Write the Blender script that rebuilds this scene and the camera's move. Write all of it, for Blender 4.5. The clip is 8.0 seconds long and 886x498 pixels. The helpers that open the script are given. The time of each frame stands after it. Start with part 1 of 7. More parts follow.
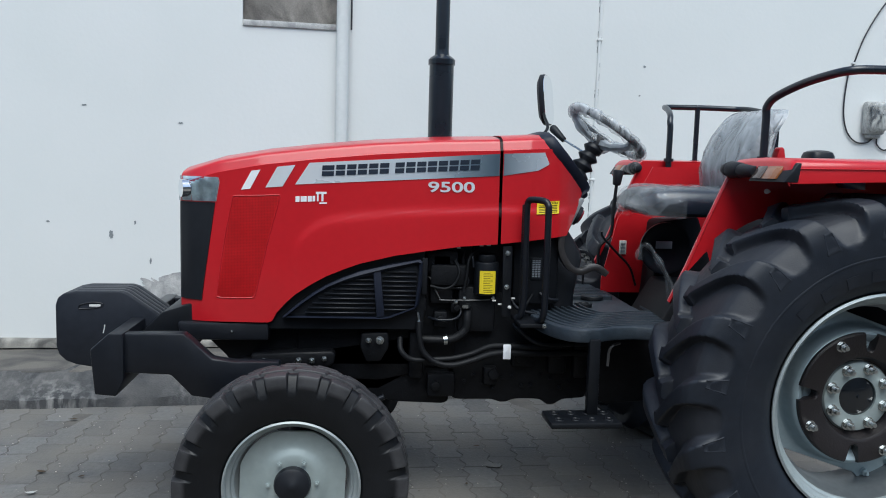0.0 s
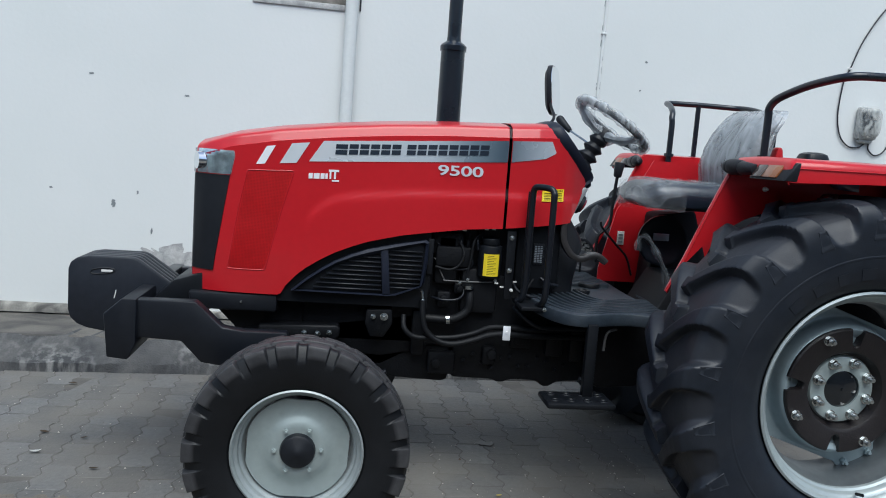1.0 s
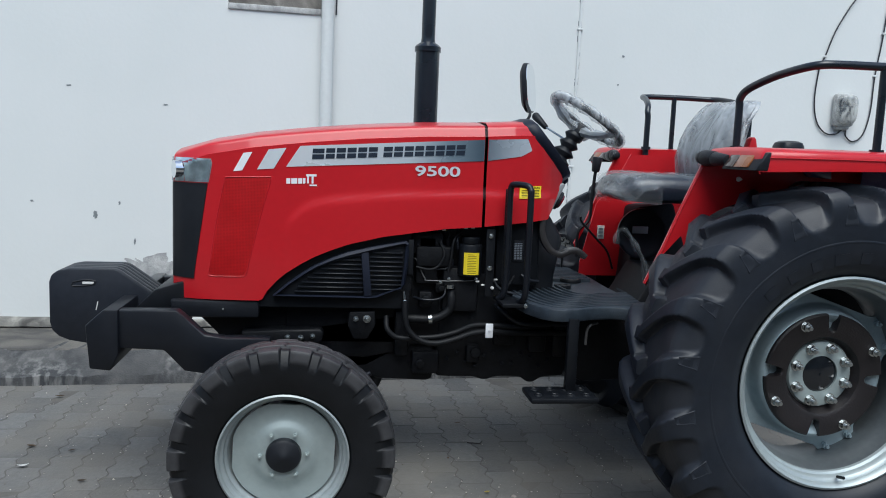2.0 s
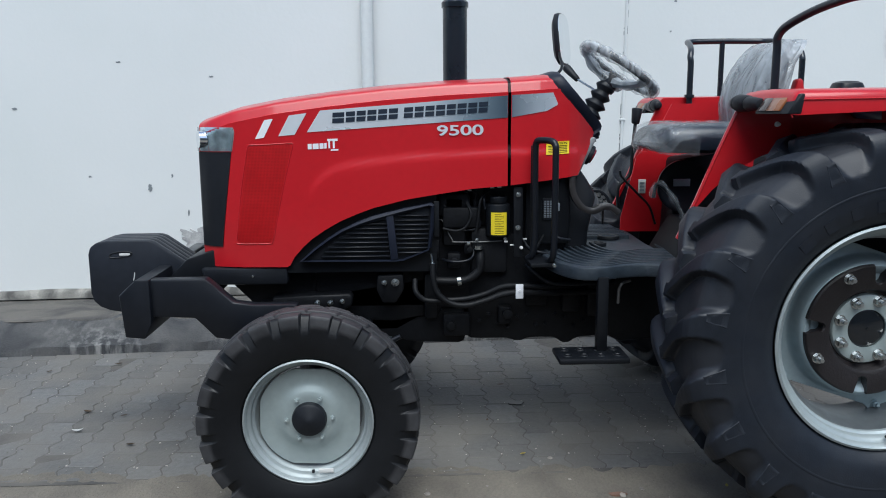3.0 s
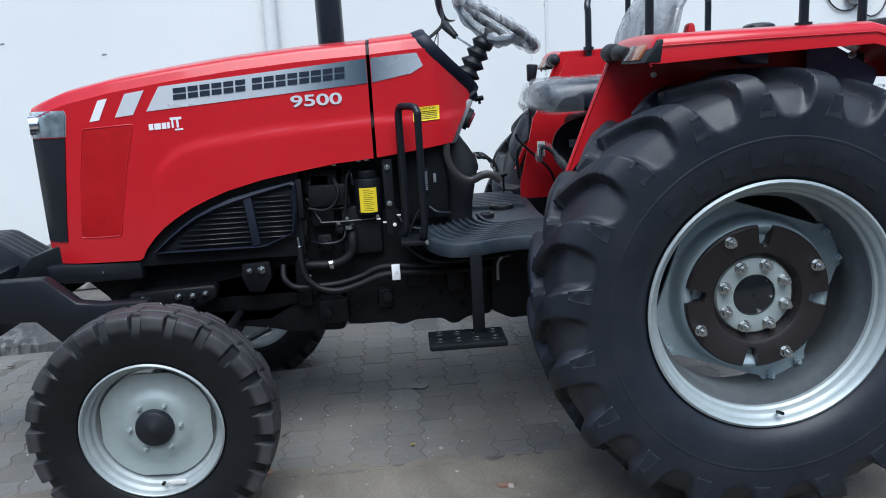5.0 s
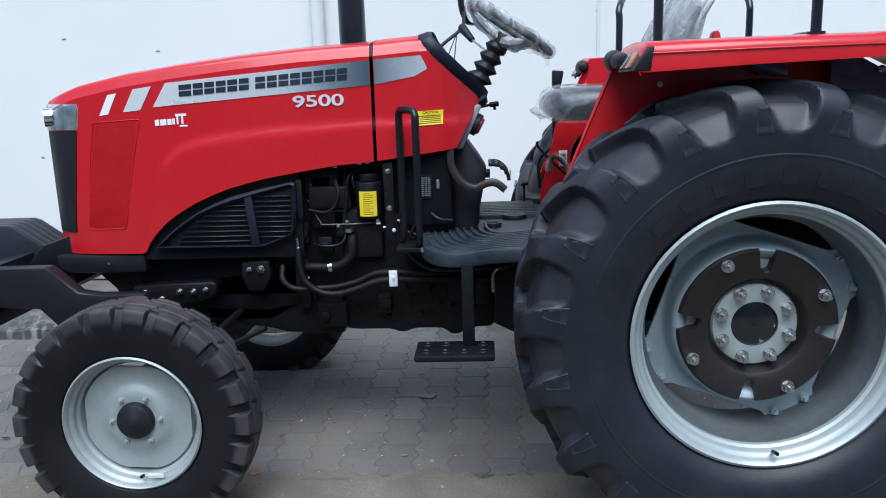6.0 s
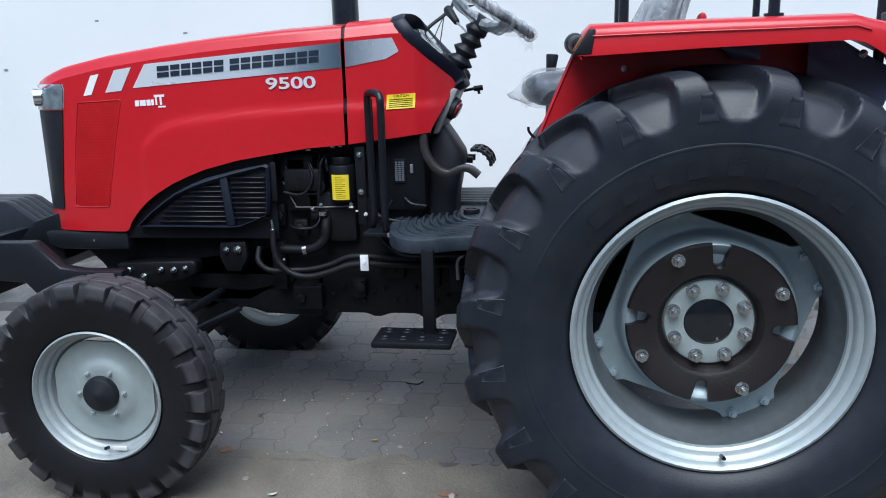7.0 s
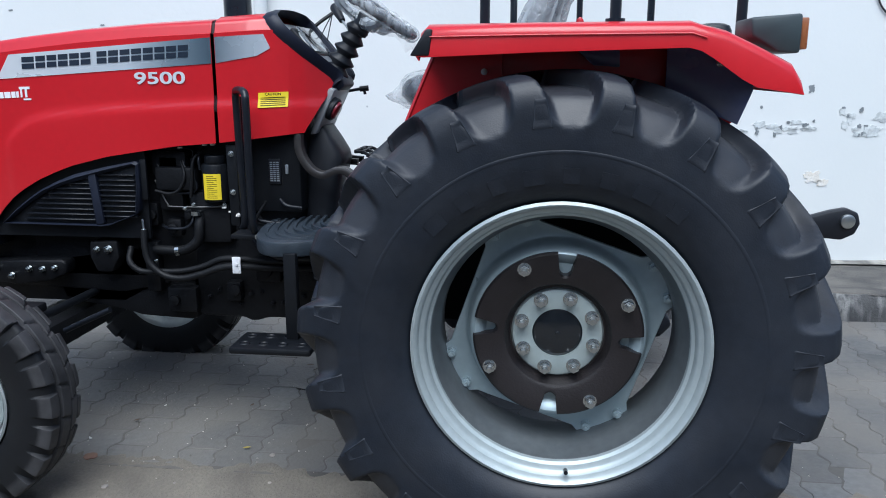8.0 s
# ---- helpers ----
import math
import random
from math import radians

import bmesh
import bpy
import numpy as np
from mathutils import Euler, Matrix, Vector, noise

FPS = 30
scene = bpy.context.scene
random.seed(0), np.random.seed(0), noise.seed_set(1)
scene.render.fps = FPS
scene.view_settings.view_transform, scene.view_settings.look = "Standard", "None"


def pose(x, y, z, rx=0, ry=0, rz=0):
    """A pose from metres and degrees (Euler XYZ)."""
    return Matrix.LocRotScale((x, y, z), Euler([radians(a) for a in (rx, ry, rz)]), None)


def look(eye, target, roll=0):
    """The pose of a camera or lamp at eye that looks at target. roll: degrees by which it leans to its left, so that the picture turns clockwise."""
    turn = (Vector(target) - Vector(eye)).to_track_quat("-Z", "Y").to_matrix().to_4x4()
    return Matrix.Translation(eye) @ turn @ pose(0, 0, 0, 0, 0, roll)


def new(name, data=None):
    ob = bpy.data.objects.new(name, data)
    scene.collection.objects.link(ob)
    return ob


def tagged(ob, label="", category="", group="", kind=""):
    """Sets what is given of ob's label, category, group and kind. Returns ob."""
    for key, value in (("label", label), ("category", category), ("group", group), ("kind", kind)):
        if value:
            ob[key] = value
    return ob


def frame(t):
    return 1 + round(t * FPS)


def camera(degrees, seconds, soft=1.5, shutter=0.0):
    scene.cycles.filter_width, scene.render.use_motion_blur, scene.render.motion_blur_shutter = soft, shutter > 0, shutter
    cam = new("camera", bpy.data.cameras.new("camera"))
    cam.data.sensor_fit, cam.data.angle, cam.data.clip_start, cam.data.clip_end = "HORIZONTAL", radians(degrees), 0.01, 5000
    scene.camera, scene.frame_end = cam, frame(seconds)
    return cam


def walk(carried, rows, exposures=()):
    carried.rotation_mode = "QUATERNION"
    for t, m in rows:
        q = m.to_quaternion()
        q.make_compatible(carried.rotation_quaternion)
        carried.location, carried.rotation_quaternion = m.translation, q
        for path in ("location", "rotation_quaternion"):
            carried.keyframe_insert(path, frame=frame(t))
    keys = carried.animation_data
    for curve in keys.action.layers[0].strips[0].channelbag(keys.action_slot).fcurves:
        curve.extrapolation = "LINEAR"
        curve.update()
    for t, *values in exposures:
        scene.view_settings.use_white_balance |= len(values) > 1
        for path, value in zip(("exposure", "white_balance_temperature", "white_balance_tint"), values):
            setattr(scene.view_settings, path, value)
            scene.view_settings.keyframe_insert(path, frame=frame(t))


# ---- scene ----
cam = camera(58.7, 8.0, 1.0)
PATH = [
    (0, (0.204, -3.447, 1.48), (0.416, -1.47, 1.268), 1.6),
    (0.3, (0.171, -3.471, 1.48), (0.403, -1.495, 1.271), 1.1),
    (0.5, (0.141, -3.5, 1.481), (0.383, -1.527, 1.258), 2.0),
    (0.8, (0.116, -3.516, 1.473), (0.36, -1.545, 1.235), 3.7),
    (1, (0.11, -3.533, 1.469), (0.359, -1.564, 1.223), 4.3),
    (1.2, (0.113, -3.538, 1.476), (0.359, -1.567, 1.241), 4.4),
    (1.5, (0.119, -3.544, 1.485), (0.384, -1.577, 1.239), 3.6),
    (1.7, (0.126, -3.558, 1.479), (0.408, -1.594, 1.235), 2.6),
    (2.8, (0.31, -3.539, 1.473), (0.467, -1.568, 1.173), 0.5),
    (3, (0.372, -3.524, 1.468), (0.449, -1.556, 1.124), -0.3),
    (3.2, (0.438, -3.523, 1.458), (0.579, -1.558, 1.111), -0.6),
    (3.3, (0.462, -3.524, 1.462), (0.636, -1.563, 1.107), -0.9),
    (3.5, (0.501, -3.529, 1.462), (0.685, -1.568, 1.115), -2.1),
    (3.7, (0.533, -3.511, 1.46), (0.739, -1.56, 1.072), -2.3),
    (3.8, (0.535, -3.493, 1.461), (0.745, -1.545, 1.059), -2.5),
    (4, (0.559, -3.443, 1.459), (0.676, -1.5, 1.002), -2.4),
    (4.2, (0.582, -3.392, 1.47), (0.63, -1.447, 1.006), -2.0),
    (4.3, (0.622, -3.363, 1.462), (0.687, -1.405, 1.06), -1.8),
    (4.5, (0.666, -3.328, 1.473), (0.811, -1.376, 1.063), -2.3),
    (4.7, (0.727, -3.293, 1.468), (0.889, -1.343, 1.051), -3.1),
    (4.8, (0.764, -3.28, 1.464), (0.903, -1.33, 1.042), -2.8),
    (5, (0.861, -3.276, 1.454), (0.958, -1.325, 1.024), -3.4),
    (5.2, (0.975, -3.27, 1.46), (1.035, -1.314, 1.048), -3.7),
    (6.3, (1.261, -3.14, 1.432), (1.125, -1.188, 1.02), -1.5),
    (6.5, (1.342, -3.105, 1.444), (1.228, -1.152, 1.03), -1.8),
    (6.7, (1.421, -3.101, 1.452), (1.252, -1.147, 1.063), -2.7),
    (6.8, (1.464, -3.11, 1.437), (1.241, -1.162, 1.041), -2.2),
    (7, (1.554, -3.122, 1.427), (1.262, -1.194, 0.982), -1.5),
    (7.2, (1.658, -3.144, 1.426), (1.383, -1.214, 0.979), -1.7),
    (7.3, (1.7, -3.137, 1.444), (1.428, -1.209, 0.99), -2.4),
    (7.5, (1.769, -3.137, 1.444), (1.504, -1.203, 1.008), -4.4),
    (7.7, (1.815, -3.075, 1.428), (1.586, -1.14, 0.977), -3.3),
    (7.8, (1.84, -3.054, 1.425), (1.628, -1.114, 0.988), -3.1),
    (8, (1.903, -3.007, 1.418), (1.679, -1.069, 0.976), 0.0),
]
walk(cam, [(t, look(eye, target, roll)) for t, eye, target, roll in PATH], [(0.0, 0.5, 6050, 3), (1.7, 0.48, 6050, 3), (3.5, 0.54, 5950, 4), (5.2, 0.78, 5800, 5), (8.0, 0.82, 5750, 5)])

# ---- world, sun, exposure ----
world = bpy.data.worlds.new("sky")
scene.world = world
world.use_nodes = True
wn = world.node_tree
wn.nodes.clear()
w_out = wn.nodes.new("ShaderNodeOutputWorld")
w_bg = wn.nodes.new("ShaderNodeBackground")
w_sky = wn.nodes.new("ShaderNodeTexSky")
w_sky.sky_type = "NISHITA"
w_sky.sun_disc = False
SUN_ELEV, SUN_AZ = 62.0, 180.0
w_sky.sun_elevation = radians(SUN_ELEV)
w_sky.sun_rotation = radians(SUN_AZ)
w_sky.air_density, w_sky.dust_density, w_sky.ozone_density = 1.0, 3.0, 1.5
w_bg.inputs["Strength"].default_value = 0.13
wn.links.new(w_sky.outputs["Color"], w_bg.inputs["Color"])
wn.links.new(w_bg.outputs["Background"], w_out.inputs["Surface"])

sun_data = bpy.data.lights.new("sun", "SUN")
sun_data.energy = 2.0
sun_data.angle = radians(50)
sun_data.color = (1.0, 0.995, 0.985)
sun = new("sun", sun_data)
az = radians(SUN_AZ)
sun_from = Vector((math.sin(az) * math.cos(radians(SUN_ELEV)), math.cos(az) * math.cos(radians(SUN_ELEV)), math.sin(radians(SUN_ELEV))))
sun.matrix_world = look(sun_from * 20, (0, 0, 0))
scene.view_settings.exposure = 0.0


# ---- materials ----
def material(name, color, rough=0.5, metal=0.0, var=0.15, var_scale=6.0, bump=0.0, bump_scale=80.0,
             dust=0.0, dust_color=(0.35, 0.31, 0.26), coat=0.0, rand=0.0, grime_scale=2.2, rough_var=0.12, spec=0.5, world_co=False):
    """Painted or bare surface: colour with two scales of variation, dust on top, fine relief."""
    m = bpy.data.materials.new(name)
    m.use_nodes = True
    t = m.node_tree
    n, l = t.nodes, t.links
    b = n["Principled BSDF"]
    co = n.new("ShaderNodeTexCoord")
    big = n.new("ShaderNodeTexNoise")
    big.inputs["Scale"].default_value, big.inputs["Detail"].default_value = grime_scale, 6
    place = n.new("ShaderNodeNewGeometry").outputs["Position"] if world_co else co.outputs["Object"]
    fine = n.new("ShaderNodeTexNoise")
    fine.inputs["Scale"].default_value, fine.inputs["Detail"].default_value = var_scale * 6, 5
    l.new(place, big.inputs["Vector"])
    l.new(place, fine.inputs["Vector"])
    add = n.new("ShaderNodeMath")
    add.operation = "ADD"
    l.new(big.outputs["Fac"], add.inputs[0])
    l.new(fine.outputs["Fac"], add.inputs[1])
    mr = n.new("ShaderNodeMapRange")
    mr.inputs["From Min"].default_value, mr.inputs["From Max"].default_value = 0.6, 1.4
    mr.inputs["To Min"].default_value, mr.inputs["To Max"].default_value = 1 - var, 1 + var
    l.new(add.outputs[0], mr.inputs["Value"])
    value = mr.outputs[0]
    if rand:
        oi = n.new("ShaderNodeObjectInfo")
        geo = n.new("ShaderNodeNewGeometry")
        s = n.new("ShaderNodeMath")
        s.operation = "ADD"
        l.new(oi.outputs["Random"], s.inputs[0])
        l.new(geo.outputs["Random Per Island"], s.inputs[1])
        fr = n.new("ShaderNodeMath")
        fr.operation = "FRACT"
        l.new(s.outputs[0], fr.inputs[0])
        rr = n.new("ShaderNodeMapRange")
        rr.inputs["To Min"].default_value, rr.inputs["To Max"].default_value = 1 - rand, 1 + rand
        l.new(fr.outputs[0], rr.inputs["Value"])
        mu = n.new("ShaderNodeMath")
        mu.operation = "MULTIPLY"
        l.new(value, mu.inputs[0])
        l.new(rr.outputs[0], mu.inputs[1])
        value = mu.outputs[0]
    hsv = n.new("ShaderNodeHueSaturation")
    hsv.inputs["Color"].default_value = (*color, 1)
    l.new(value, hsv.inputs["Value"])
    colour = hsv.outputs["Color"]
    if dust:
        dn = n.new("ShaderNodeTexNoise")
        dn.inputs["Scale"].default_value, dn.inputs["Detail"].default_value = (2.6 if world_co else 9.0), 9
        l.new(place, dn.inputs["Vector"])
        dr = n.new("ShaderNodeMapRange")
        dr.inputs["From Min"].default_value, dr.inputs["From Max"].default_value = (0.33, 0.6) if world_co else (0.35, 0.75)
        dr.inputs["To Max"].default_value = dust
        l.new(dn.outputs["Fac"], dr.inputs["Value"])
        mix = n.new("ShaderNodeMixRGB")
        mix.inputs["Color2"].default_value = (*dust_color, 1)
        l.new(dr.outputs[0], mix.inputs["Fac"])
        l.new(colour, mix.inputs["Color1"])
        colour = mix.outputs["Color"]
    l.new(colour, b.inputs["Base Color"])
    ro = n.new("ShaderNodeMapRange")
    ro.inputs["From Min"].default_value, ro.inputs["From Max"].default_value = 0.3, 0.7
    ro.inputs["To Min"].default_value, ro.inputs["To Max"].default_value = max(0.02, rough - rough_var), min(1, rough + rough_var)
    l.new(big.outputs["Fac"], ro.inputs["Value"])
    l.new(ro.outputs[0], b.inputs["Roughness"])
    b.inputs["Metallic"].default_value = metal
    b.inputs["Specular IOR Level"].default_value = spec
    if coat:
        b.inputs["Coat Weight"].default_value = coat
        b.inputs["Coat Roughness"].default_value = 0.08
    if bump:
        bn = n.new("ShaderNodeTexNoise")
        bn.inputs["Scale"].default_value, bn.inputs["Detail"].default_value = bump_scale, 6
        l.new(place, bn.inputs["Vector"])
        bu = n.new("ShaderNodeBump")
        bu.inputs["Strength"].default_value, bu.inputs["Distance"].default_value = bump, 0.004
        l.new(bn.outputs["Fac"], bu.inputs["Height"])
        l.new(bu.outputs["Normal"], b.inputs["Normal"])
    return m


RED = material("red_paint", (0.45, 0.0105, 0.017), 0.33, var=0.06, coat=0.42, rough_var=0.06, spec=0.3)
BLACK = material("black_paint", (0.0055, 0.0066, 0.0088), 0.42, var=0.3, spec=0.24)
HUB_BLACK = material("glossy_black_hub", (0.006, 0.008, 0.011), 0.14, var=0.3, coat=0.5)
BLACK_SATIN = material("black_satin_frame", (0.008, 0.0096, 0.0135), 0.36, var=0.25, spec=0.32)
BLACK_PLASTIC = material("black_plastic", (0.0095, 0.011, 0.0145), 0.42, var=0.25, bump=0.15, bump_scale=500, spec=0.28)
BLUE_PLASTIC = material("dark_blue_grey_plastic", (0.009, 0.012, 0.023), 0.5, var=0.25, bump=0.1, bump_scale=400, spec=0.28)
RAIL = material("black_rail_paint", (0.008, 0.012, 0.018), 0.32, var=0.2, spec=0.45, coat=0.2)
CAST = material("black_cast_iron", (0.005, 0.0056, 0.0072), 0.55, var=0.5, bump=0.35, bump_scale=120, spec=0.2)
RUBBER = material("tyre_rubber", (0.0068, 0.0105, 0.0178), 0.54, var=0.3, bump=0.14, bump_scale=220, dust=0.16, dust_color=(0.046, 0.044, 0.044), spec=0.4)
FRONT_RUBBER = material("block_tread_rubber", (0.0036, 0.0044, 0.006), 0.5, var=0.3, bump=0.14, bump_scale=220, dust=0.08, dust_color=(0.026, 0.026, 0.027), spec=0.34)
WEIGHT_PAINT = material("dark_grey_weight_paint", (0.015, 0.018, 0.025), 0.42, var=0.25, bump=0.15, bump_scale=300, spec=0.3)
SEAL = material("dark_bonnet_seal", (0.026, 0.007, 0.008), 0.5, var=0.2)
HOSE = material("hose_rubber", (0.006, 0.0066, 0.008), 0.55, var=0.3, bump=0.3, bump_scale=300, spec=0.22)
SILVER = material("silver_wheel_paint", (0.36, 0.41, 0.42), 0.46, metal=0.4, var=0.12, dust=0.05)
DISC_GREY = material("grey_wheel_disc_paint", (0.33, 0.385, 0.385), 0.42, metal=0.35, var=0.1, dust=0.05)
HUB_BROWN = material("dark_cast_wheel_weight", (0.0095, 0.0072, 0.008), 0.46, var=0.35, bump=0.35, bump_scale=150)
ZINC = material("zinc_plated_steel", (0.5, 0.53, 0.53), 0.24, metal=1.0, var=0.15)
NUT_STEEL = material("bright_zinc_nut", (0.5, 0.52, 0.52), 0.24, metal=1.0, var=0.1)
PEDAL_GREY = material("worn_grey_pedal_paint", (0.02, 0.0185, 0.019), 0.4, var=0.4, bump=0.2)
RIM_GREY = material("grey_rim_paint", (0.31, 0.345, 0.35), 0.45, metal=0.35, var=0.12, dust=0.05)
# rim silver darkened: the shade deep in the barrel is put into the colour
RIM_SHADED = material("shaded_rim_barrel_paint", (0.125, 0.14, 0.15), 0.4, metal=0.5, var=0.2, dust=0.05)
DISC_BLUE = material("blue_grey_wheel_disc_paint", (0.32, 0.4, 0.435), 0.36, metal=0.35, var=0.12, dust=0.05)
MAT = material("ribbed_rubber_mat", (0.019, 0.028, 0.039), 0.5, var=0.3, dust=0.1, dust_color=(0.12, 0.12, 0.12), bump=0.3, bump_scale=200)
DECAL_SILVER = material("silver_decal", (0.66, 0.7, 0.73), 0.36, metal=0.25, var=0.04)
DECAL_GREY = material("grey_decal", (0.36, 0.4, 0.44), 0.3, metal=0.6, var=0.05)
DECAL_WHITE = material("white_decal", (0.75, 0.76, 0.78), 0.4, var=0.04)
DECAL_DARK = material("dark_blue_lettering", (0.012, 0.02, 0.035), 0.4, var=0.05)
LAMP_INNER = material("lamp_inner_reflector", (0.6, 0.67, 0.7), 0.16, metal=0.45, var=0.5, var_scale=5, bump=1.0, bump_scale=16, grime_scale=18)
DULL_STEEL = material("dull_steel_pipe", (0.12, 0.12, 0.12), 0.45, metal=0.4, var=0.2)
YELLOW = material("yellow_label", (0.75, 0.58, 0.02), 0.45, var=0.06)
WHITE_TAG = material("white_tag", (0.62, 0.62, 0.6), 0.5, var=0.05)
ORANGE = material("orange_lens", (0.24, 0.085, 0.03), 0.25, var=0.2, coat=0.5)
LENS_RED = material("red_lens", (0.16, 0.006, 0.014), 0.2, var=0.1, coat=0.5)
SEAT = material("black_seat_vinyl", (0.013, 0.018, 0.028), 0.28, var=0.2, bump=0.3, bump_scale=60)
GREY_PANEL = material("grey_dash_plastic", (0.25, 0.26, 0.27), 0.4, metal=0.2, var=0.1)


def film_material(name, color, alpha, rough=0.25, scale=7.0, spread=0.13, gathered=False):
    """Thin crumpled polythene: partly clear, with glossy folds."""
    m = bpy.data.materials.new(name)
    m.use_nodes = True
    t = m.node_tree
    n, l = t.nodes, t.links
    b = n["Principled BSDF"]
    b.inputs["Base Color"].default_value = (*color, 1)
    b.inputs["Roughness"].default_value = rough
    co = n.new("ShaderNodeTexCoord")
    mp = n.new("ShaderNodeMapping")
    mp.inputs["Scale"].default_value = (1.0, 1.0, 0.45)
    l.new(co.outputs["Object"], mp.inputs["Vector"])
    ns = n.new("ShaderNodeTexNoise")
    ns.inputs["Scale"].default_value, ns.inputs["Detail"].default_value = scale, 4
    ns.inputs["Distortion"].default_value = 1.5
    l.new(mp.outputs["Vector"], ns.inputs["Vector"])
    bu = n.new("ShaderNodeBump")
    bu.inputs["Strength"].default_value, bu.inputs["Distance"].default_value = 0.9, 0.02
    l.new(ns.outputs["Fac"], bu.inputs["Height"])
    l.new(bu.outputs["Normal"], b.inputs["Normal"])
    mr = n.new("ShaderNodeMapRange")
    mr.inputs["From Min"].default_value, mr.inputs["From Max"].default_value = 0.35, 0.65
    mr.inputs["To Min"].default_value, mr.inputs["To Max"].default_value = max(0.02, alpha - spread), min(1, alpha + spread)
    l.new(ns.outputs["Fac"], mr.inputs["Value"])
    thick = mr.outputs[0]
    if gathered:
        # the mesh attribute "gather" says where the film lies in folds or has painted sheen
        at = n.new("ShaderNodeAttribute")
        at.attribute_name = "gather"
        mu = n.new("ShaderNodeMath")
        mu.operation = "MULTIPLY"
        l.new(thick, mu.inputs[0])
        l.new(at.outputs["Fac"], mu.inputs[1])
        thick = mu.outputs[0]
    l.new(thick, b.inputs["Alpha"])
    return m


WRAP = film_material("clear_polythene_wrap", (0.42, 0.46, 0.5), 0.07, rough=0.12)
WRAP_MILKY = film_material("white_polythene_wrap", (0.5, 0.53, 0.55), 0.38, rough=0.16, spread=0.3, scale=12.0)
WRAP_SEAT = film_material("gathered_polythene_wrap", (0.5, 0.53, 0.55), 0.62, rough=0.16, spread=0.22, scale=8.0, gathered=True)
WRAP_DENSE = film_material("milky_polythene_wrap", (0.4, 0.43, 0.45), 0.6, rough=0.18, spread=0.16, scale=11.0)


def glass_material(name, tint=(0.9, 0.95, 0.97), rough=0.03):
    m = bpy.data.materials.new(name)
    m.use_nodes = True
    b = m.node_tree.nodes["Principled BSDF"]
    b.inputs["Base Color"].default_value = (*tint, 1)
    b.inputs["Roughness"].default_value = rough
    b.inputs["Transmission Weight"].default_value = 1.0
    b.inputs["IOR"].default_value = 1.45
    return m


GLASS = glass_material("clear_lamp_glass")
CHROME = material("lamp_reflector", (0.85, 0.87, 0.9), 0.08, metal=1.0, var=0.03, rough_var=0.03)
MIRROR = material("mirror_glass", (0.85, 0.87, 0.88), 0.03, metal=1.0, var=0.02, rough_var=0.01)



def band_material():
    """Printed metallic band: pale at the nose, blue-grey towards the cowl, paler again at its tip."""
    m = material("printed_silver_band", (0.6, 0.64, 0.67), 0.32, metal=0.3, var=0.04)
    t = m.node_tree
    n, l = t.nodes, t.links
    co = n.new("ShaderNodeTexCoord")
    sep = n.new("ShaderNodeSeparateXYZ")
    l.new(co.outputs["Object"], sep.inputs[0])
    ramp = n.new("ShaderNodeValToRGB")
    e = ramp.color_ramp.elements
    e[0].position, e[0].color = 0.0, (0.68, 0.71, 0.74, 1)
    e[1].position, e[1].color = 0.97, (0.5, 0.55, 0.6, 1)
    for p, c in ((0.45, (0.52, 0.57, 0.62, 1)), (0.62, (0.2, 0.26, 0.31, 1)), (0.76, (0.075, 0.11, 0.145, 1)), (0.785, (0.16, 0.2, 0.24, 1)), (0.9, (0.4, 0.45, 0.5, 1))):
        k = e.new(p)
        k.color = c
    l.new(sep.outputs["X"], ramp.inputs["Fac"])
    l.new(ramp.outputs["Color"], n["Principled BSDF"].inputs["Base Color"])
    return m


BAND = band_material()


def settled_dust(m, color):
    """Pale dust that lies in the hollows named by the mesh attribute "dust", broken up by noise."""
    t = m.node_tree
    n, l = t.nodes, t.links
    b = n["Principled BSDF"]
    at = n.new("ShaderNodeAttribute")
    at.attribute_name = "dust"
    ns = n.new("ShaderNodeTexNoise")
    ns.inputs["Scale"].default_value, ns.inputs["Detail"].default_value = 14, 8
    l.new(n.new("ShaderNodeTexCoord").outputs["Object"], ns.inputs["Vector"])
    mr = n.new("ShaderNodeMapRange")
    mr.inputs["From Min"].default_value, mr.inputs["From Max"].default_value = 0.25, 0.6
    mr.inputs["To Min"].default_value = 0.35
    l.new(ns.outputs["Fac"], mr.inputs["Value"])
    mu = n.new("ShaderNodeMath")
    mu.operation = "MULTIPLY"
    l.new(at.outputs["Fac"], mu.inputs[0])
    l.new(mr.outputs[0], mu.inputs[1])
    mix = n.new("ShaderNodeMixRGB")
    mix.inputs["Color2"].default_value = (*color, 1)
    src = b.inputs["Base Color"].links[0].from_socket
    l.new(mu.outputs[0], mix.inputs["Fac"])
    l.new(src, mix.inputs["Color1"])
    l.new(mix.outputs["Color"], b.inputs["Base Color"])


settled_dust(RUBBER, (0.05, 0.05, 0.054))
settled_dust(FRONT_RUBBER, (0.046, 0.046, 0.049))

# ---- mesh helpers ----
def part(name, bm, mat, parent=None, label="", smooth=True, at=None, sharp=40):
    """One mesh object from a bmesh, under a parent."""
    me = bpy.data.meshes.new(name)
    bmesh.ops.recalc_face_normals(bm, faces=bm.faces)
    bm.to_mesh(me)
    bm.free()
    me.materials.append(mat)
    if smooth:
        me.polygons.foreach_set("use_smooth", [True] * len(me.polygons))
        me.set_sharp_from_angle(angle=radians(sharp))
    ob = new(name, me)
    if parent is not None:
        ob.parent = parent
    if at is not None:
        ob.location = at
    if label:
        ob["label"] = label
    return ob


def share(name, ob, parent, m):
    """Another object on the same mesh at the pose m."""
    o = new(name, ob.data)
    o.parent = parent
    o.matrix_local = m
    return o


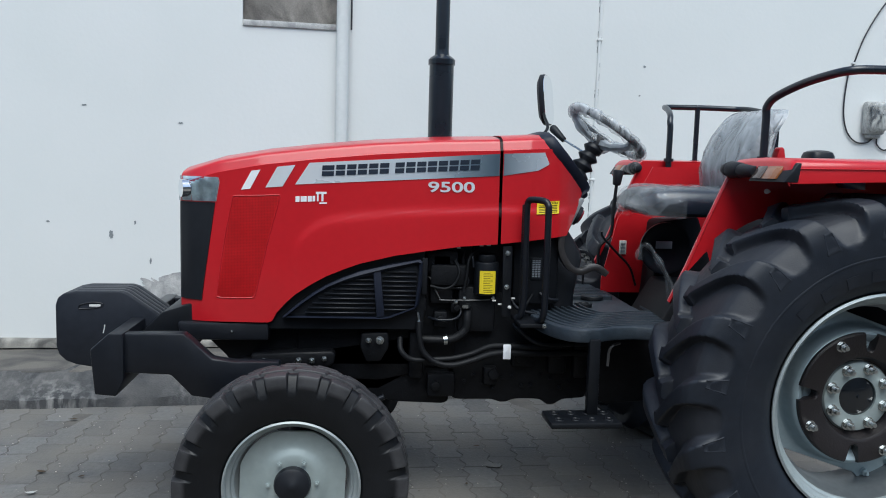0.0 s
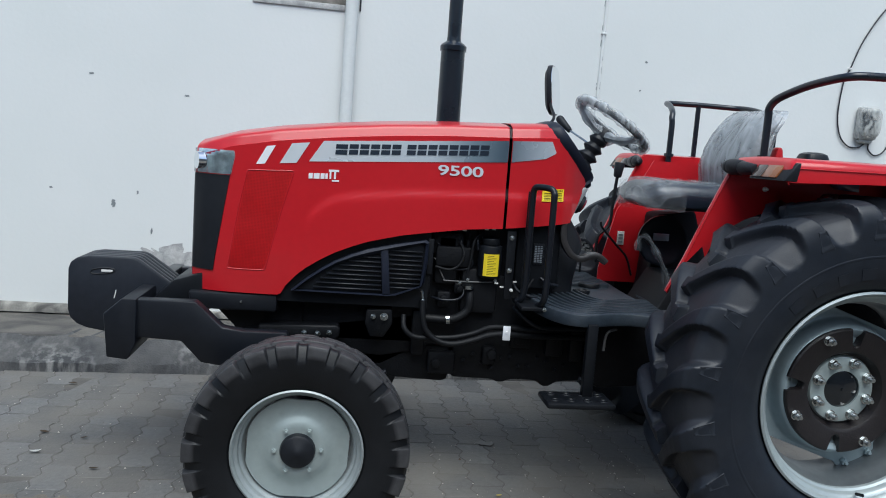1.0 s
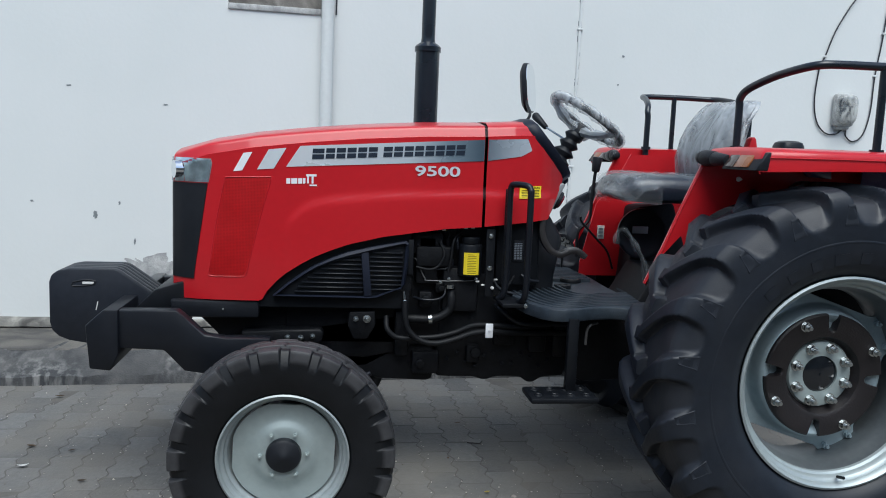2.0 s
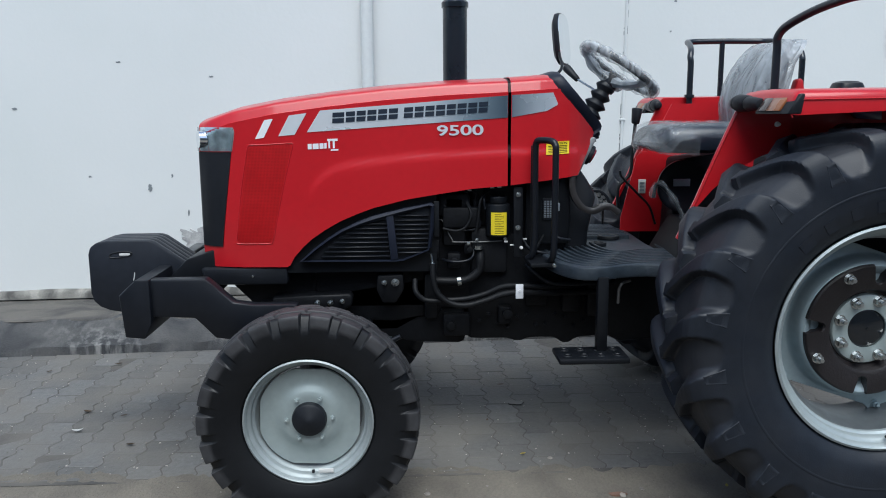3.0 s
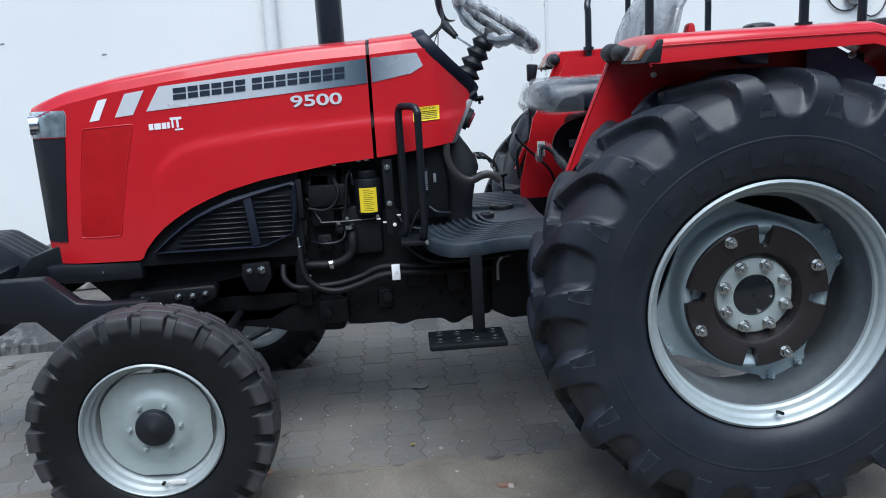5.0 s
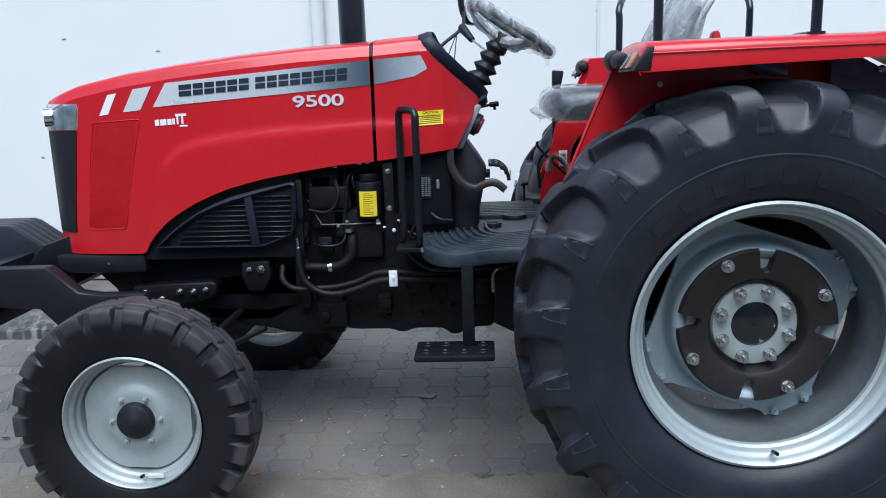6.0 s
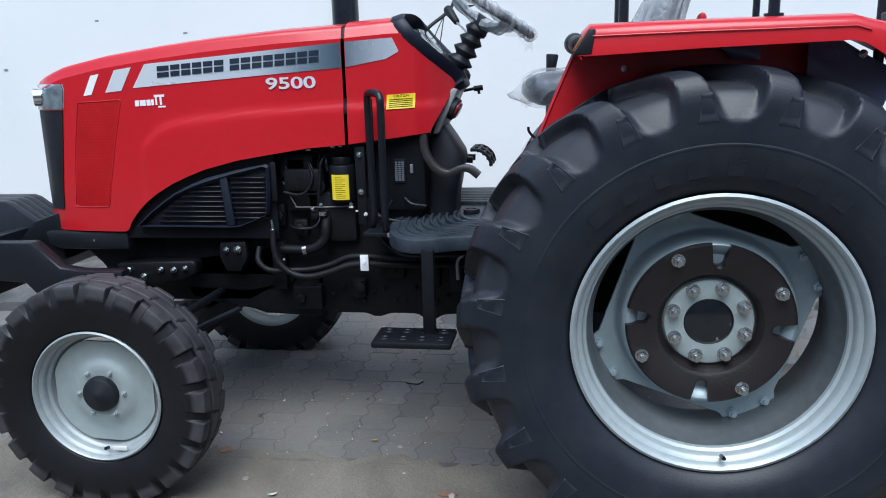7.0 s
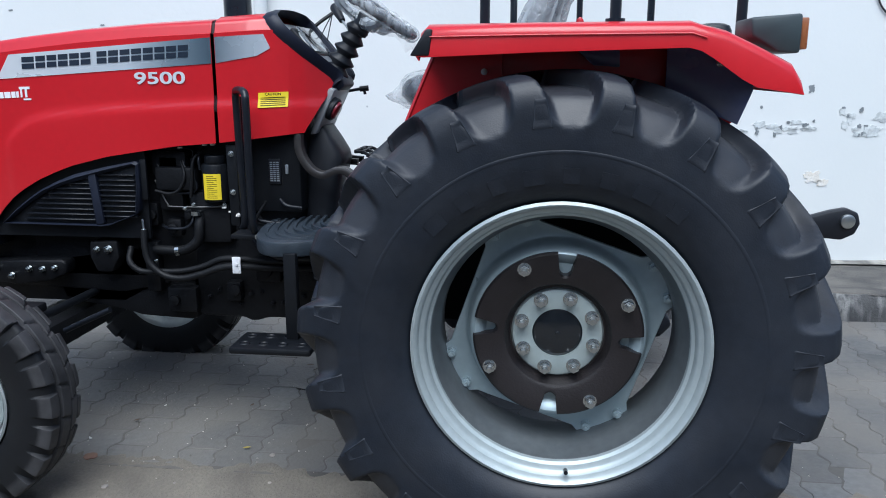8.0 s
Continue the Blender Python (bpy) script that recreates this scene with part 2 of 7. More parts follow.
def box(x0, x1, y0, y1, z0, z1, bevel=0.0, bm=None, seg=2):
    b = bmesh.new()
    g = bmesh.ops.create_cube(b, size=1.0)
    for v in g["verts"]:
        v.co = Vector((x0 + (v.co.x + 0.5) * (x1 - x0), y0 + (v.co.y + 0.5) * (y1 - y0), z0 + (v.co.z + 0.5) * (z1 - z0)))
    if bevel:
        bmesh.ops.bevel(b, geom=b.edges[:], offset=bevel, segments=seg, profile=0.5, affect="EDGES")
    return join(bm, b)


def join(bm, b):
    """Adds b to bm, or gives b itself when there is no bm."""
    if bm is None:
        return b
    me = bpy.data.meshes.new("tmp")
    b.to_mesh(me)
    b.free()
    bm.from_mesh(me)
    bpy.data.meshes.remove(me)
    return bm


def prism(pts, y0, y1, bevel=0.0, bm=None, seg=2):
    """A plate with an outline in x, z, between two y."""
    b = bmesh.new()
    lo = [b.verts.new((x, y0, z)) for x, z in pts]
    hi = [b.verts.new((x, y1, z)) for x, z in pts]
    n = len(pts)
    b.faces.new(lo)
    b.faces.new(hi[::-1])
    for i in range(n):
        b.faces.new((lo[i], hi[i], hi[(i + 1) % n], lo[(i + 1) % n]))
    bmesh.ops.recalc_face_normals(b, faces=b.faces)
    if bevel:
        bmesh.ops.bevel(b, geom=b.edges[:], offset=bevel, segments=seg, profile=0.5, affect="EDGES")
    return join(bm, b)


def slab(pts, z0, z1, bevel=0.0, bm=None, seg=2):
    """A plate with an outline in x, y, between two z."""
    b = bmesh.new()
    lo = [b.verts.new((x, y, z0)) for x, y in pts]
    hi = [b.verts.new((x, y, z1)) for x, y in pts]
    n = len(pts)
    b.faces.new(lo)
    b.faces.new(hi[::-1])
    for i in range(n):
        b.faces.new((lo[i], hi[i], hi[(i + 1) % n], lo[(i + 1) % n]))
    bmesh.ops.recalc_face_normals(b, faces=b.faces)
    if bevel:
        bmesh.ops.bevel(b, geom=b.edges[:], offset=bevel, segments=seg, profile=0.5, affect="EDGES")
    return join(bm, b)


def lathe(profile, seg=48, bm=None, closed=False, a0=0.0, a1=math.tau):
    """Turns a profile of (radius, y) about the y axis."""
    b = bmesh.new()
    full = abs(a1 - a0 - math.tau) < 1e-6
    rings = []
    count = seg if full else seg + 1
    for i in range(count):
        a = a0 + (a1 - a0) * i / seg
        rings.append([b.verts.new((r * math.cos(a), y, r * math.sin(a))) for r, y in profile])
    m = len(profile)
    for i in range(seg):
        p, q = rings[i], rings[(i + 1) % count]
        for j in range(m if closed else m - 1):
            k = (j + 1) % m
            if profile[j][0] < 1e-6 and profile[k][0] < 1e-6:
                continue
            b.faces.new((p[j], p[k], q[k], q[j]))
    bmesh.ops.remove_doubles(b, verts=b.verts, dist=1e-5)
    return join(bm, b)


def smooth_line(pts, steps=6):
    """Catmull-Rom through the points."""
    p = [Vector(v) for v in pts]
    if len(p) < 3:
        return p
    q = [2 * p[0] - p[1]] + p + [2 * p[-1] - p[-2]]
    out = []
    for i in range(1, len(q) - 2):
        for s in range(steps):
            t = s / steps
            a, b, c, d = q[i - 1], q[i], q[i + 1], q[i + 2]
            out.append(0.5 * ((2 * b) + (c - a) * t + (2 * a - 5 * b + 4 * c - d) * t * t + (3 * b - a - 3 * c + d) * t ** 3))
    out.append(p[-1])
    return out


def tube(pts, r, seg=10, steps=6, bm=None, smooth=True, closed=False, radii=None):
    """A round bar along a line."""
    b = bmesh.new()
    line = smooth_line(pts, steps) if smooth else [Vector(v) for v in pts]
    n = len(line)
    up = None
    rings = []
    for i, c in enumerate(line):
        if closed:
            d = line[(i + 1) % n] - line[i - 1]
        else:
            d = line[min(i + 1, n - 1)] - line[max(i - 1, 0)]
        d.normalize()
        if up is None:
            up = d.orthogonal().normalized()
        up = (up - d * up.dot(d)).normalized()
        side = d.cross(up)
        rad = radii(i / (n - 1)) if radii else r
        rings.append([b.verts.new(c + rad * (math.cos(a) * up + math.sin(a) * side)) for a in (math.tau * k / seg for k in range(seg))])
    for i in range(n if closed else n - 1):
        p, q = rings[i], rings[(i + 1) % n]
        if closed and i == n - 1:
            shift = min(range(seg), key=lambda s: (p[0].co - q[s].co).length)
            q = q[shift:] + q[:shift]
        for k in range(seg):
            b.faces.new((p[k], p[(k + 1) % seg], q[(k + 1) % seg], q[k]))
    if not closed:
        b.faces.new(rings[0][::-1])
        b.faces.new(rings[-1])
    return join(bm, b)


def cyl(p, q, r, seg=16, bm=None, r2=None, bevel=0.0):
    """A cylinder or cone from p to q."""
    p, q = Vector(p), Vector(q)
    b = bmesh.new()
    d = (q - p)
    h = d.length
    bmesh.ops.create_cone(b, cap_ends=True, segments=seg, radius1=r, radius2=r if r2 is None else r2, depth=h)
    if bevel:
        edges = [e for e in b.edges if abs(e.verts[0].co.z - e.verts[1].co.z) < 1e-6 and len(e.link_faces) == 2 and any(len(f.verts) > 4 for f in e.link_faces)]
        bmesh.ops.bevel(b, geom=edges, offset=bevel, segments=2, profile=0.5, affect="EDGES")
    m = Matrix.Translation((p + q) / 2) @ d.to_track_quat("Z", "Y").to_matrix().to_4x4()
    bmesh.ops.transform(b, matrix=m, verts=b.verts)
    return join(bm, b)


def loft(rings, bm=None, cap=True, closed=True):
    """Skins rings of equal length."""
    b = bmesh.new()
    vs = [[b.verts.new(p) for p in ring] for ring in rings]
    n = len(rings[0])
    for i in range(len(vs) - 1):
        for k in range(n if closed else n - 1):
            b.faces.new((vs[i][k], vs[i][(k + 1) % n], vs[i + 1][(k + 1) % n], vs[i + 1][k]))
    if cap and closed:
        b.faces.new(vs[0][::-1])
        b.faces.new(vs[-1])
    return join(bm, b)


def interp(table, x):
    """Reads a table of (x, value) with straight lines between."""
    if x <= table[0][0]:
        return table[0][1]
    for (a, p), (b, q) in zip(table, table[1:]):
        if x <= b:
            return p + (q - p) * (x - a) / (b - a)
    return table[-1][1]


def hexbolt(parent, name, at, r=0.012, h=0.012, mat=None, washer=True, axis=(0, -1, 0), label=""):
    b = bmesh.new()
    a = Vector(axis)
    o = Vector((0, 0, 0))
    if washer:
        cyl(o, a * 0.003, r * 1.24, 14, b)
    cyl(a * 0.003, a * (0.003 + h), r, 6, b, bevel=r * 0.07)
    cyl(a * (0.003 + h), a * (0.003 + h * 1.9), r * 0.5, 10, b, bevel=r * 0.07)
    return part(name, b, mat or ZINC, parent, label, at=at, sharp=20)


def lettering(name, text, size, mat, parent, at, slope=0.0, depth=0.0012, width=1.0, label=""):
    """Raised letters on a face that looks towards -y, their base line starting at the place given."""
    cu = bpy.data.curves.new(name, "FONT")
    cu.body, cu.size, cu.extrude, cu.offset = text, size, depth, size * 0.018
    o = new(name + "_line", cu)
    dg = bpy.context.evaluated_depsgraph_get()
    me = bpy.data.meshes.new_from_object(o.evaluated_get(dg))
    bpy.data.objects.remove(o)
    bpy.data.curves.remove(cu)
    me.materials.clear()
    me.materials.append(mat)
    ob = new(name, me)
    ob.parent = parent
    ob.matrix_local = Matrix.Translation(at) @ Euler((radians(90), radians(-slope), 0)).to_matrix().to_4x4() @ Matrix.Diagonal((width, 1, 1, 1))
    if label:
        ob["label"] = label
    return ob

# ---- setting ----
WALL_A, WALL_Y, WALL_X = 3.9, 2.24, -1.52          # the wall's turn in degrees and a point on it
WA = radians(WALL_A)
WDX, WDY = math.cos(WA), math.sin(WA)


def on_wall(s, out=0.0, z=0.0):
    """A place on the wall: s metres along it from the point that has x = 0, out of it towards the yard, at height z."""
    y0 = WALL_Y + math.tan(WA) * (0 - WALL_X)
    return Vector((s * WDX + out * WDY, y0 + s * WDY - out * WDX, z))


def wall_material():
    m = bpy.data.materials.new("white_limewashed_wall")
    m.use_nodes = True
    t = m.node_tree
    n, l = t.nodes, t.links
    b = n["Principled BSDF"]
    b.inputs["Roughness"].default_value = 0.85
    co = n.new("ShaderNodeTexCoord")
    big = n.new("ShaderNodeTexNoise")
    big.inputs["Scale"].default_value, big.inputs["Detail"].default_value = 0.7, 8
    l.new(co.outputs["Object"], big.inputs["Vector"])
    ramp = n.new("ShaderNodeValToRGB")
    ramp.color_ramp.elements[0].position, ramp.color_ramp.elements[0].color = 0.3, (0.645, 0.668, 0.654, 1)
    ramp.color_ramp.elements[1].position, ramp.color_ramp.elements[1].color = 0.7, (0.7, 0.711, 0.7, 1)
    l.new(big.outputs["Fac"], ramp.inputs["Fac"])
    # small scuffs and specks
    sp = n.new("ShaderNodeTexVoronoi")
    sp.inputs["Scale"].default_value = 1.9
    l.new(co.outputs["Object"], sp.inputs["Vector"])
    wob = n.new("ShaderNodeTexNoise")
    wob.inputs["Scale"].default_value, wob.inputs["Detail"].default_value = 14, 4
    l.new(co.outputs["Object"], wob.inputs["Vector"])
    sub = n.new("ShaderNodeMath")
    sub.operation = "MULTIPLY_ADD"
    sub.inputs[1].default_value, sub.inputs[2].default_value = 0.09, -0.045
    l.new(wob.outputs["Fac"], sub.inputs[0])
    ad = n.new("ShaderNodeMath")
    l.new(sp.outputs["Distance"], ad.inputs[0])
    l.new(sub.outputs[0], ad.inputs[1])
    lt = n.new("ShaderNodeMapRange")
    lt.inputs["From Min"].default_value, lt.inputs["From Max"].default_value = 0.006, 0.014
    lt.inputs["To Min"].default_value, lt.inputs["To Max"].default_value = 0.75, 0.0
    l.new(ad.outputs[0], lt.inputs["Value"])
    mix = n.new("ShaderNodeMixRGB")
    mix.inputs["Color2"].default_value = (0.3, 0.32, 0.33, 1)
    l.new(lt.outputs[0], mix.inputs["Fac"])
    l.new(ramp.outputs["Color"], mix.inputs["Color1"])
    l.new(mix.outputs["Color"], b.inputs["Base Color"])
    fn = n.new("ShaderNodeTexNoise")
    fn.inputs["Scale"].default_value, fn.inputs["Detail"].default_value = 35, 8
    l.new(co.outputs["Object"], fn.inputs["Vector"])
    bu = n.new("ShaderNodeBump")
    bu.inputs["Strength"].default_value, bu.inputs["Distance"].default_value = 0.12, 0.006
    l.new(fn.outputs["Fac"], bu.inputs["Height"])
    l.new(bu.outputs["Normal"], b.inputs["Normal"])
    return m


def stained_concrete(name, base, dark, scale=2.0, rough=0.85, bump=0.5):
    m = bpy.data.materials.new(name)
    m.use_nodes = True
    t = m.node_tree
    n, l = t.nodes, t.links
    b = n["Principled BSDF"]
    b.inputs["Roughness"].default_value = rough
    co = n.new("ShaderNodeTexCoord")
    a = n.new("ShaderNodeTexNoise")
    a.inputs["Scale"].default_value, a.inputs["Detail"].default_value, a.inputs["Distortion"].default_value = scale, 10, 0.6
    l.new(co.outputs["Object"], a.inputs["Vector"])
    ramp = n.new("ShaderNodeValToRGB")
    ramp.color_ramp.elements[0].position, ramp.color_ramp.elements[0].color = 0.36, (*dark, 1)
    ramp.color_ramp.elements[1].position, ramp.color_ramp.elements[1].color = 0.62, (*base, 1)
    l.new(a.outputs["Fac"], ramp.inputs["Fac"])
    g = n.new("ShaderNodeTexNoise")
    g.inputs["Scale"].default_value, g.inputs["Detail"].default_value = 90, 4
    l.new(co.outputs["Object"], g.inputs["Vector"])
    mr = n.new("ShaderNodeMapRange")
    mr.inputs["To Min"].default_value, mr.inputs["To Max"].default_value = 0.75, 1.25
    l.new(g.outputs["Fac"], mr.inputs["Value"])
    hsv = n.new("ShaderNodeHueSaturation")
    l.new(ramp.outputs["Color"], hsv.inputs["Color"])
    l.new(mr.outputs[0], hsv.inputs["Value"])
    l.new(hsv.outputs["Color"], b.inputs["Base Color"])
    bu = n.new("ShaderNodeBump")
    bu.inputs["Strength"].default_value, bu.inputs["Distance"].default_value = bump, 0.006
    l.new(g.outputs["Fac"], bu.inputs["Height"])
    l.new(bu.outputs["Normal"], b.inputs["Normal"])
    return m


WALL_PAINT = wall_material()
PLASTER = stained_concrete("bare_grey_plaster", (0.48, 0.48, 0.47), (0.3, 0.3, 0.3), 14.0)
PLASTER_PALE = stained_concrete("pale_worn_plaster", (0.6, 0.63, 0.62), (0.42, 0.44, 0.44), 18.0)
PLINTH = stained_concrete("stained_plinth_concrete", (0.07, 0.07, 0.07), (0.027, 0.029, 0.033), 4.5, bump=0.9)


def streaks(m, color):
    """Dried whitewash runs: upright streaks inside a few broad stains."""
    t = m.node_tree
    n, l = t.nodes, t.links
    b = n["Principled BSDF"]
    co = n.new("ShaderNodeTexCoord")
    fac = None
    for sc, lo, hi, st in ((1.0, 0.5, 0.62, (1.6, 1.6, 0.6)), (1.0, 0.47, 0.66, (26, 26, 5))):
        mp = n.new("ShaderNodeMapping")
        mp.inputs["Scale"].default_value = st
        l.new(co.outputs["Object"], mp.inputs["Vector"])
        ns = n.new("ShaderNodeTexNoise")
        ns.inputs["Scale"].default_value, ns.inputs["Detail"].default_value = sc, 6
        l.new(mp.outputs["Vector"], ns.inputs["Vector"])
        mr = n.new("ShaderNodeMapRange")
        mr.inputs["From Min"].default_value, mr.inputs["From Max"].default_value = lo, hi
        l.new(ns.outputs["Fac"], mr.inputs["Value"])
        if fac is None:
            fac = mr.outputs[0]
        else:
            mu = n.new("ShaderNodeMath")
            mu.operation = "MULTIPLY"
            l.new(fac, mu.inputs[0])
            l.new(mr.outputs[0], mu.inputs[1])
            fac = mu.outputs[0]
    mix = n.new("ShaderNodeMixRGB")
    mix.inputs["Color2"].default_value = (*color, 1)
    src = b.inputs["Base Color"].links[0].from_socket
    l.new(fac, mix.inputs["Fac"])
    l.new(src, mix.inputs["Color1"])
    l.new(mix.outputs["Color"], b.inputs["Base Color"])


streaks(PLINTH, (0.19, 0.19, 0.185))
PLINTH_TOP = stained_concrete("dusty_plinth_top", (0.108, 0.1, 0.089), (0.05, 0.048, 0.046), 4.0, bump=0.9)
DIRT = stained_concrete("dusty_yard_ground", (0.142, 0.127, 0.104), (0.094, 0.084, 0.071), 3.4, bump=0.9)
GROUT = material("sandy_joint", (0.046, 0.045, 0.043), 0.9, var=0.4, bump=0.6, bump_scale=60, world_co=True, dust=0.85, dust_color=(0.125, 0.116, 0.103), grime_scale=0.9)
PAVER = material("grey_concrete_paver", (0.095, 0.0965, 0.098), 0.75, var=0.36, rand=0.3, bump=0.7, bump_scale=70,
                 dust=0.8, dust_color=(0.124, 0.116, 0.104), grime_scale=1.3, world_co=True)

# ground: one sheet that reaches the horizon
g = bmesh.new()
for s in ((-900, -900), (900, -900), (900, 900), (-900, 900)):
    g.verts.new((*s, -0.075))
g.faces.new(g.verts)
ground = tagged(part("ground", g, DIRT, smooth=False), "pale dusty bare earth of the yard", "ground", kind="structure")

# yard surface in front of the paving
def ground_z(y):
    """Height of the yard: it falls away a little in front of the paving."""
    k = min(1.0, max(0.0, (-0.45 - y) / 0.3))
    return -0.003 - 0.041 * k * k * (3 - 2 * k)


b = bmesh.new()
LINE = (-0.5, -0.53, -0.56, -0.6, -0.64, -0.68, -0.72, -0.76, -0.9, -9.6)
loft([[(x_, y_, ground_z(y_)) for y_ in LINE] + [(x_, -9.6, -0.07), (x_, -0.5, -0.07)] for x_ in (-14, 18)], b)
yard = tagged(part("yard_floor", b, DIRT, smooth=False), "worn sandy grey concrete yard floor with dirt", "yard floor", kind="structure")

# plain unseen walls added behind and beside the yard to block low sky light
UNSEEN_WALL = stained_concrete("unseen_wall_concrete", (0.3, 0.28, 0.25), (0.2, 0.19, 0.17), 0.8)
for name, x0, x1, y0, y1, h in (("wall_south", -22, 26, -9.8, -9.5, 5.0), ("wall_west", -14.3, -14, -9.6, 6, 3.4), ("wall_east", 18, 18.3, -9.6, 6, 3.4)):
    tagged(part(name, box(x0, x1, y0, y1, -0.06, h), UNSEEN_WALL, smooth=False), "plain unseen wall added to block low sky light", "wall", kind="structure")

# wall with a real opening for the boarded window
WIN = (-0.63, 0.022, 2.41, 2.95)
wall = new("wall_north", None)
tagged(wall, "white limewashed masonry wall with chips and patches", "wall", kind="structure")


def wall_block(name, s0, s1, z0, z1, thick=0.28):
    b = bmesh.new()
    for s in (s0, s1):
        for o in (0, -thick):
            for z in (z0, z1):
                b.verts.new(on_wall(s, o, z))
    bmesh.ops.convex_hull(b, input=b.verts)
    return part(name, b, WALL_PAINT, wall, smooth=False)


wall_block("wall_panel", -14, WIN[0], 0.0, 5.2)
wall_block("wall_panel", WIN[1], 18, 0.0, 5.2)
wall_block("wall_panel", WIN[0], WIN[1], 0.0, WIN[2])
wall_block("wall_panel", WIN[0], WIN[1], WIN[3], 5.2)


def wall_quad(name, s0, s1, z0, z1, o0, o1, mat, parent, bevel=0.004, label=""):
    """A plate on the wall between two offsets out of it."""
    b = box(s0, s1, -o1, -o0, z0, z1, bevel)
    ob = part(name, b, mat, parent, label)
    ob.matrix_local = Matrix.Translation(on_wall(0, 0, 0)) @ Matrix.Rotation(WA, 4, "Z")
    return ob


# boarded window
WOOD_GREY = stained_concrete("weathered_grey_board", (0.3, 0.28, 0.25), (0.13, 0.12, 0.11), 5.0)
window = tagged(new("window_1", None), "boarded window opening with a weathered grey board", "window", kind="structure")
wall_quad("board", WIN[0] + 0.001, WIN[1] - 0.001, WIN[2] + 0.03, WIN[3], -0.12, -0.05, WOOD_GREY, window)
wall_quad("sill", WIN[0] + 0.001, WIN[1] - 0.001, WIN[2] - 0.001, WIN[2] + 0.04, -0.16, 0.012, PLASTER, window)

# ragged patches of bare plaster


def patch(s, z, w, h, seed, mat=PLASTER, thick=0.004, points=26):
    r = random.Random(seed)
    pts = []
    points = max(points, 14) * 3
    off = r.random() * 90
    for i in range(points):
        a = math.tau * i / points
        cx, cz = math.cos(a), math.sin(a)
        k = 1 + 0.55 * noise.noise((cx * 1.6 + off, cz * 1.6, 0)) + 0.35 * noise.noise((cx * 5 + off, cz * 5, 3)) + 0.16 * noise.noise((cx * 14 + off, cz * 14, 7))
        pts.append((s + w / 2 * k * math.copysign(abs(cx) ** 0.7, cx), z + h / 2 * k * math.copysign(abs(cz) ** 0.7, cz)))
    b = prism(pts, -thick, 0.02)
    ob = part("bare_patch", b, mat, wall, "bare grey plaster where the paint has come off", smooth=False)
    ob.matrix_local = Matrix.Translation(on_wall(0, 0, 0)) @ Matrix.Rotation(WA, 4, "Z")
    return ob


CHIP = material("dark_chip", (0.2, 0.22, 0.23), 0.9, var=0.3)
patch(-1.13, 0.53, 0.38, 0.27, 1)
for i, (s, z, w, h) in enumerate(((3.52, 1.03, 0.22, 0.07), (3.72, 1.05, 0.2, 0.06), (4.02, 1.1, 0.14, 0.11), (4.22, 1.08, 0.26, 0.16),
                                  (4.5, 1.1, 0.3, 0.18), (3.36, 1.0, 0.14, 0.05), (4.08, 1.02, 0.09, 0.05))):
    for j in range(4):
        r = random.Random(300 + 7 * i + j)
        patch(s + w * (r.random() - 0.5), z + h * (r.random() - 0.5), w * (0.25 + 0.3 * r.random()), h * (0.25 + 0.35 * r.random()), 20 + 9 * i + j, PLASTER_PALE)
    for j in range(3):
        r = random.Random(500 + 7 * i + j)
        patch(s + 1.3 * w * (r.random() - 0.5), z + 1.5 * h * (r.random() - 0.5), 0.012 + 0.015 * r.random(), 0.012 + 0.02 * r.random(), 90 + 9 * i + j, CHIP, 0.005, 11)
SAND_PATCH = stained_concrete("sandy_filler", (0.76, 0.74, 0.69), (0.62, 0.58, 0.5), 16.0)
patch(3.8, 0.71, 0.1, 0.07, 40, SAND_PATCH)
patch(3.87, 0.67, 0.07, 0.05, 43, SAND_PATCH)
for i, (s, z, w, h) in enumerate(((-1.52, 0.935, 0.025, 0.045), (-1.05, 1.72, 0.03, 0.012), (-1.68, 1.82, 0.03, 0.01), (-1.26, 0.75, 0.012, 0.04), (-1.93, 1.02, 0.02, 0.012),
                                  (2.36, 2.27, 0.02, 0.015), (2.33, 2.05, 0.014, 0.014), (3.74, 1.3, 0.035, 0.06), (3.42, 1.18, 0.02, 0.02), (-2.4, 1.5, 0.03, 0.015),
                                  (1.4, 0.72, 0.03, 0.05), (1.36, 0.8, 0.012, 0.04), (-1.36, 1.02, 0.012, 0.03))):
    patch(s, z, w, h, 60 + i, CHIP, 0.002, 11)

# skirting of broken render and the plinth in front of the wall
tan_k = 0.066
b = bmesh.new()
rings = []
r = random.Random(9)
for i in range(420):
    s = -14 + 32 * i / 419
    k = min(1, max(0, (s + 2.2) / 6.2))
    yb = 1.22 + tan_k * (s + 1.84)
    wy = on_wall(s).y + 0.02
    j = 0.014 * (r.random() - 0.5) + 0.008 * noise.noise((s * 4, 6, 0))
    z0 = 0.17 - 0.015 * k
    rings.append([(s, yb, -0.06), (s, yb + 0.02 * (1 - k), 0.05 + j), (s, yb + 0.17 * (1 - k) + 0.01 * k + j, z0 - 0.04 + j), (s, yb + 0.23 * (1 - k) + 0.03 * k + j, z0 + j),
                  (s, wy, 0.125 - 0.035 * k), (s, wy, -0.06)])
loft(rings, b)
plinth = tagged(part("plinth", b, PLINTH, sharp=50), "stained grey concrete plinth along the wall", "plinth", kind="structure")
b = bmesh.new()
rings = []
r = random.Random(19)
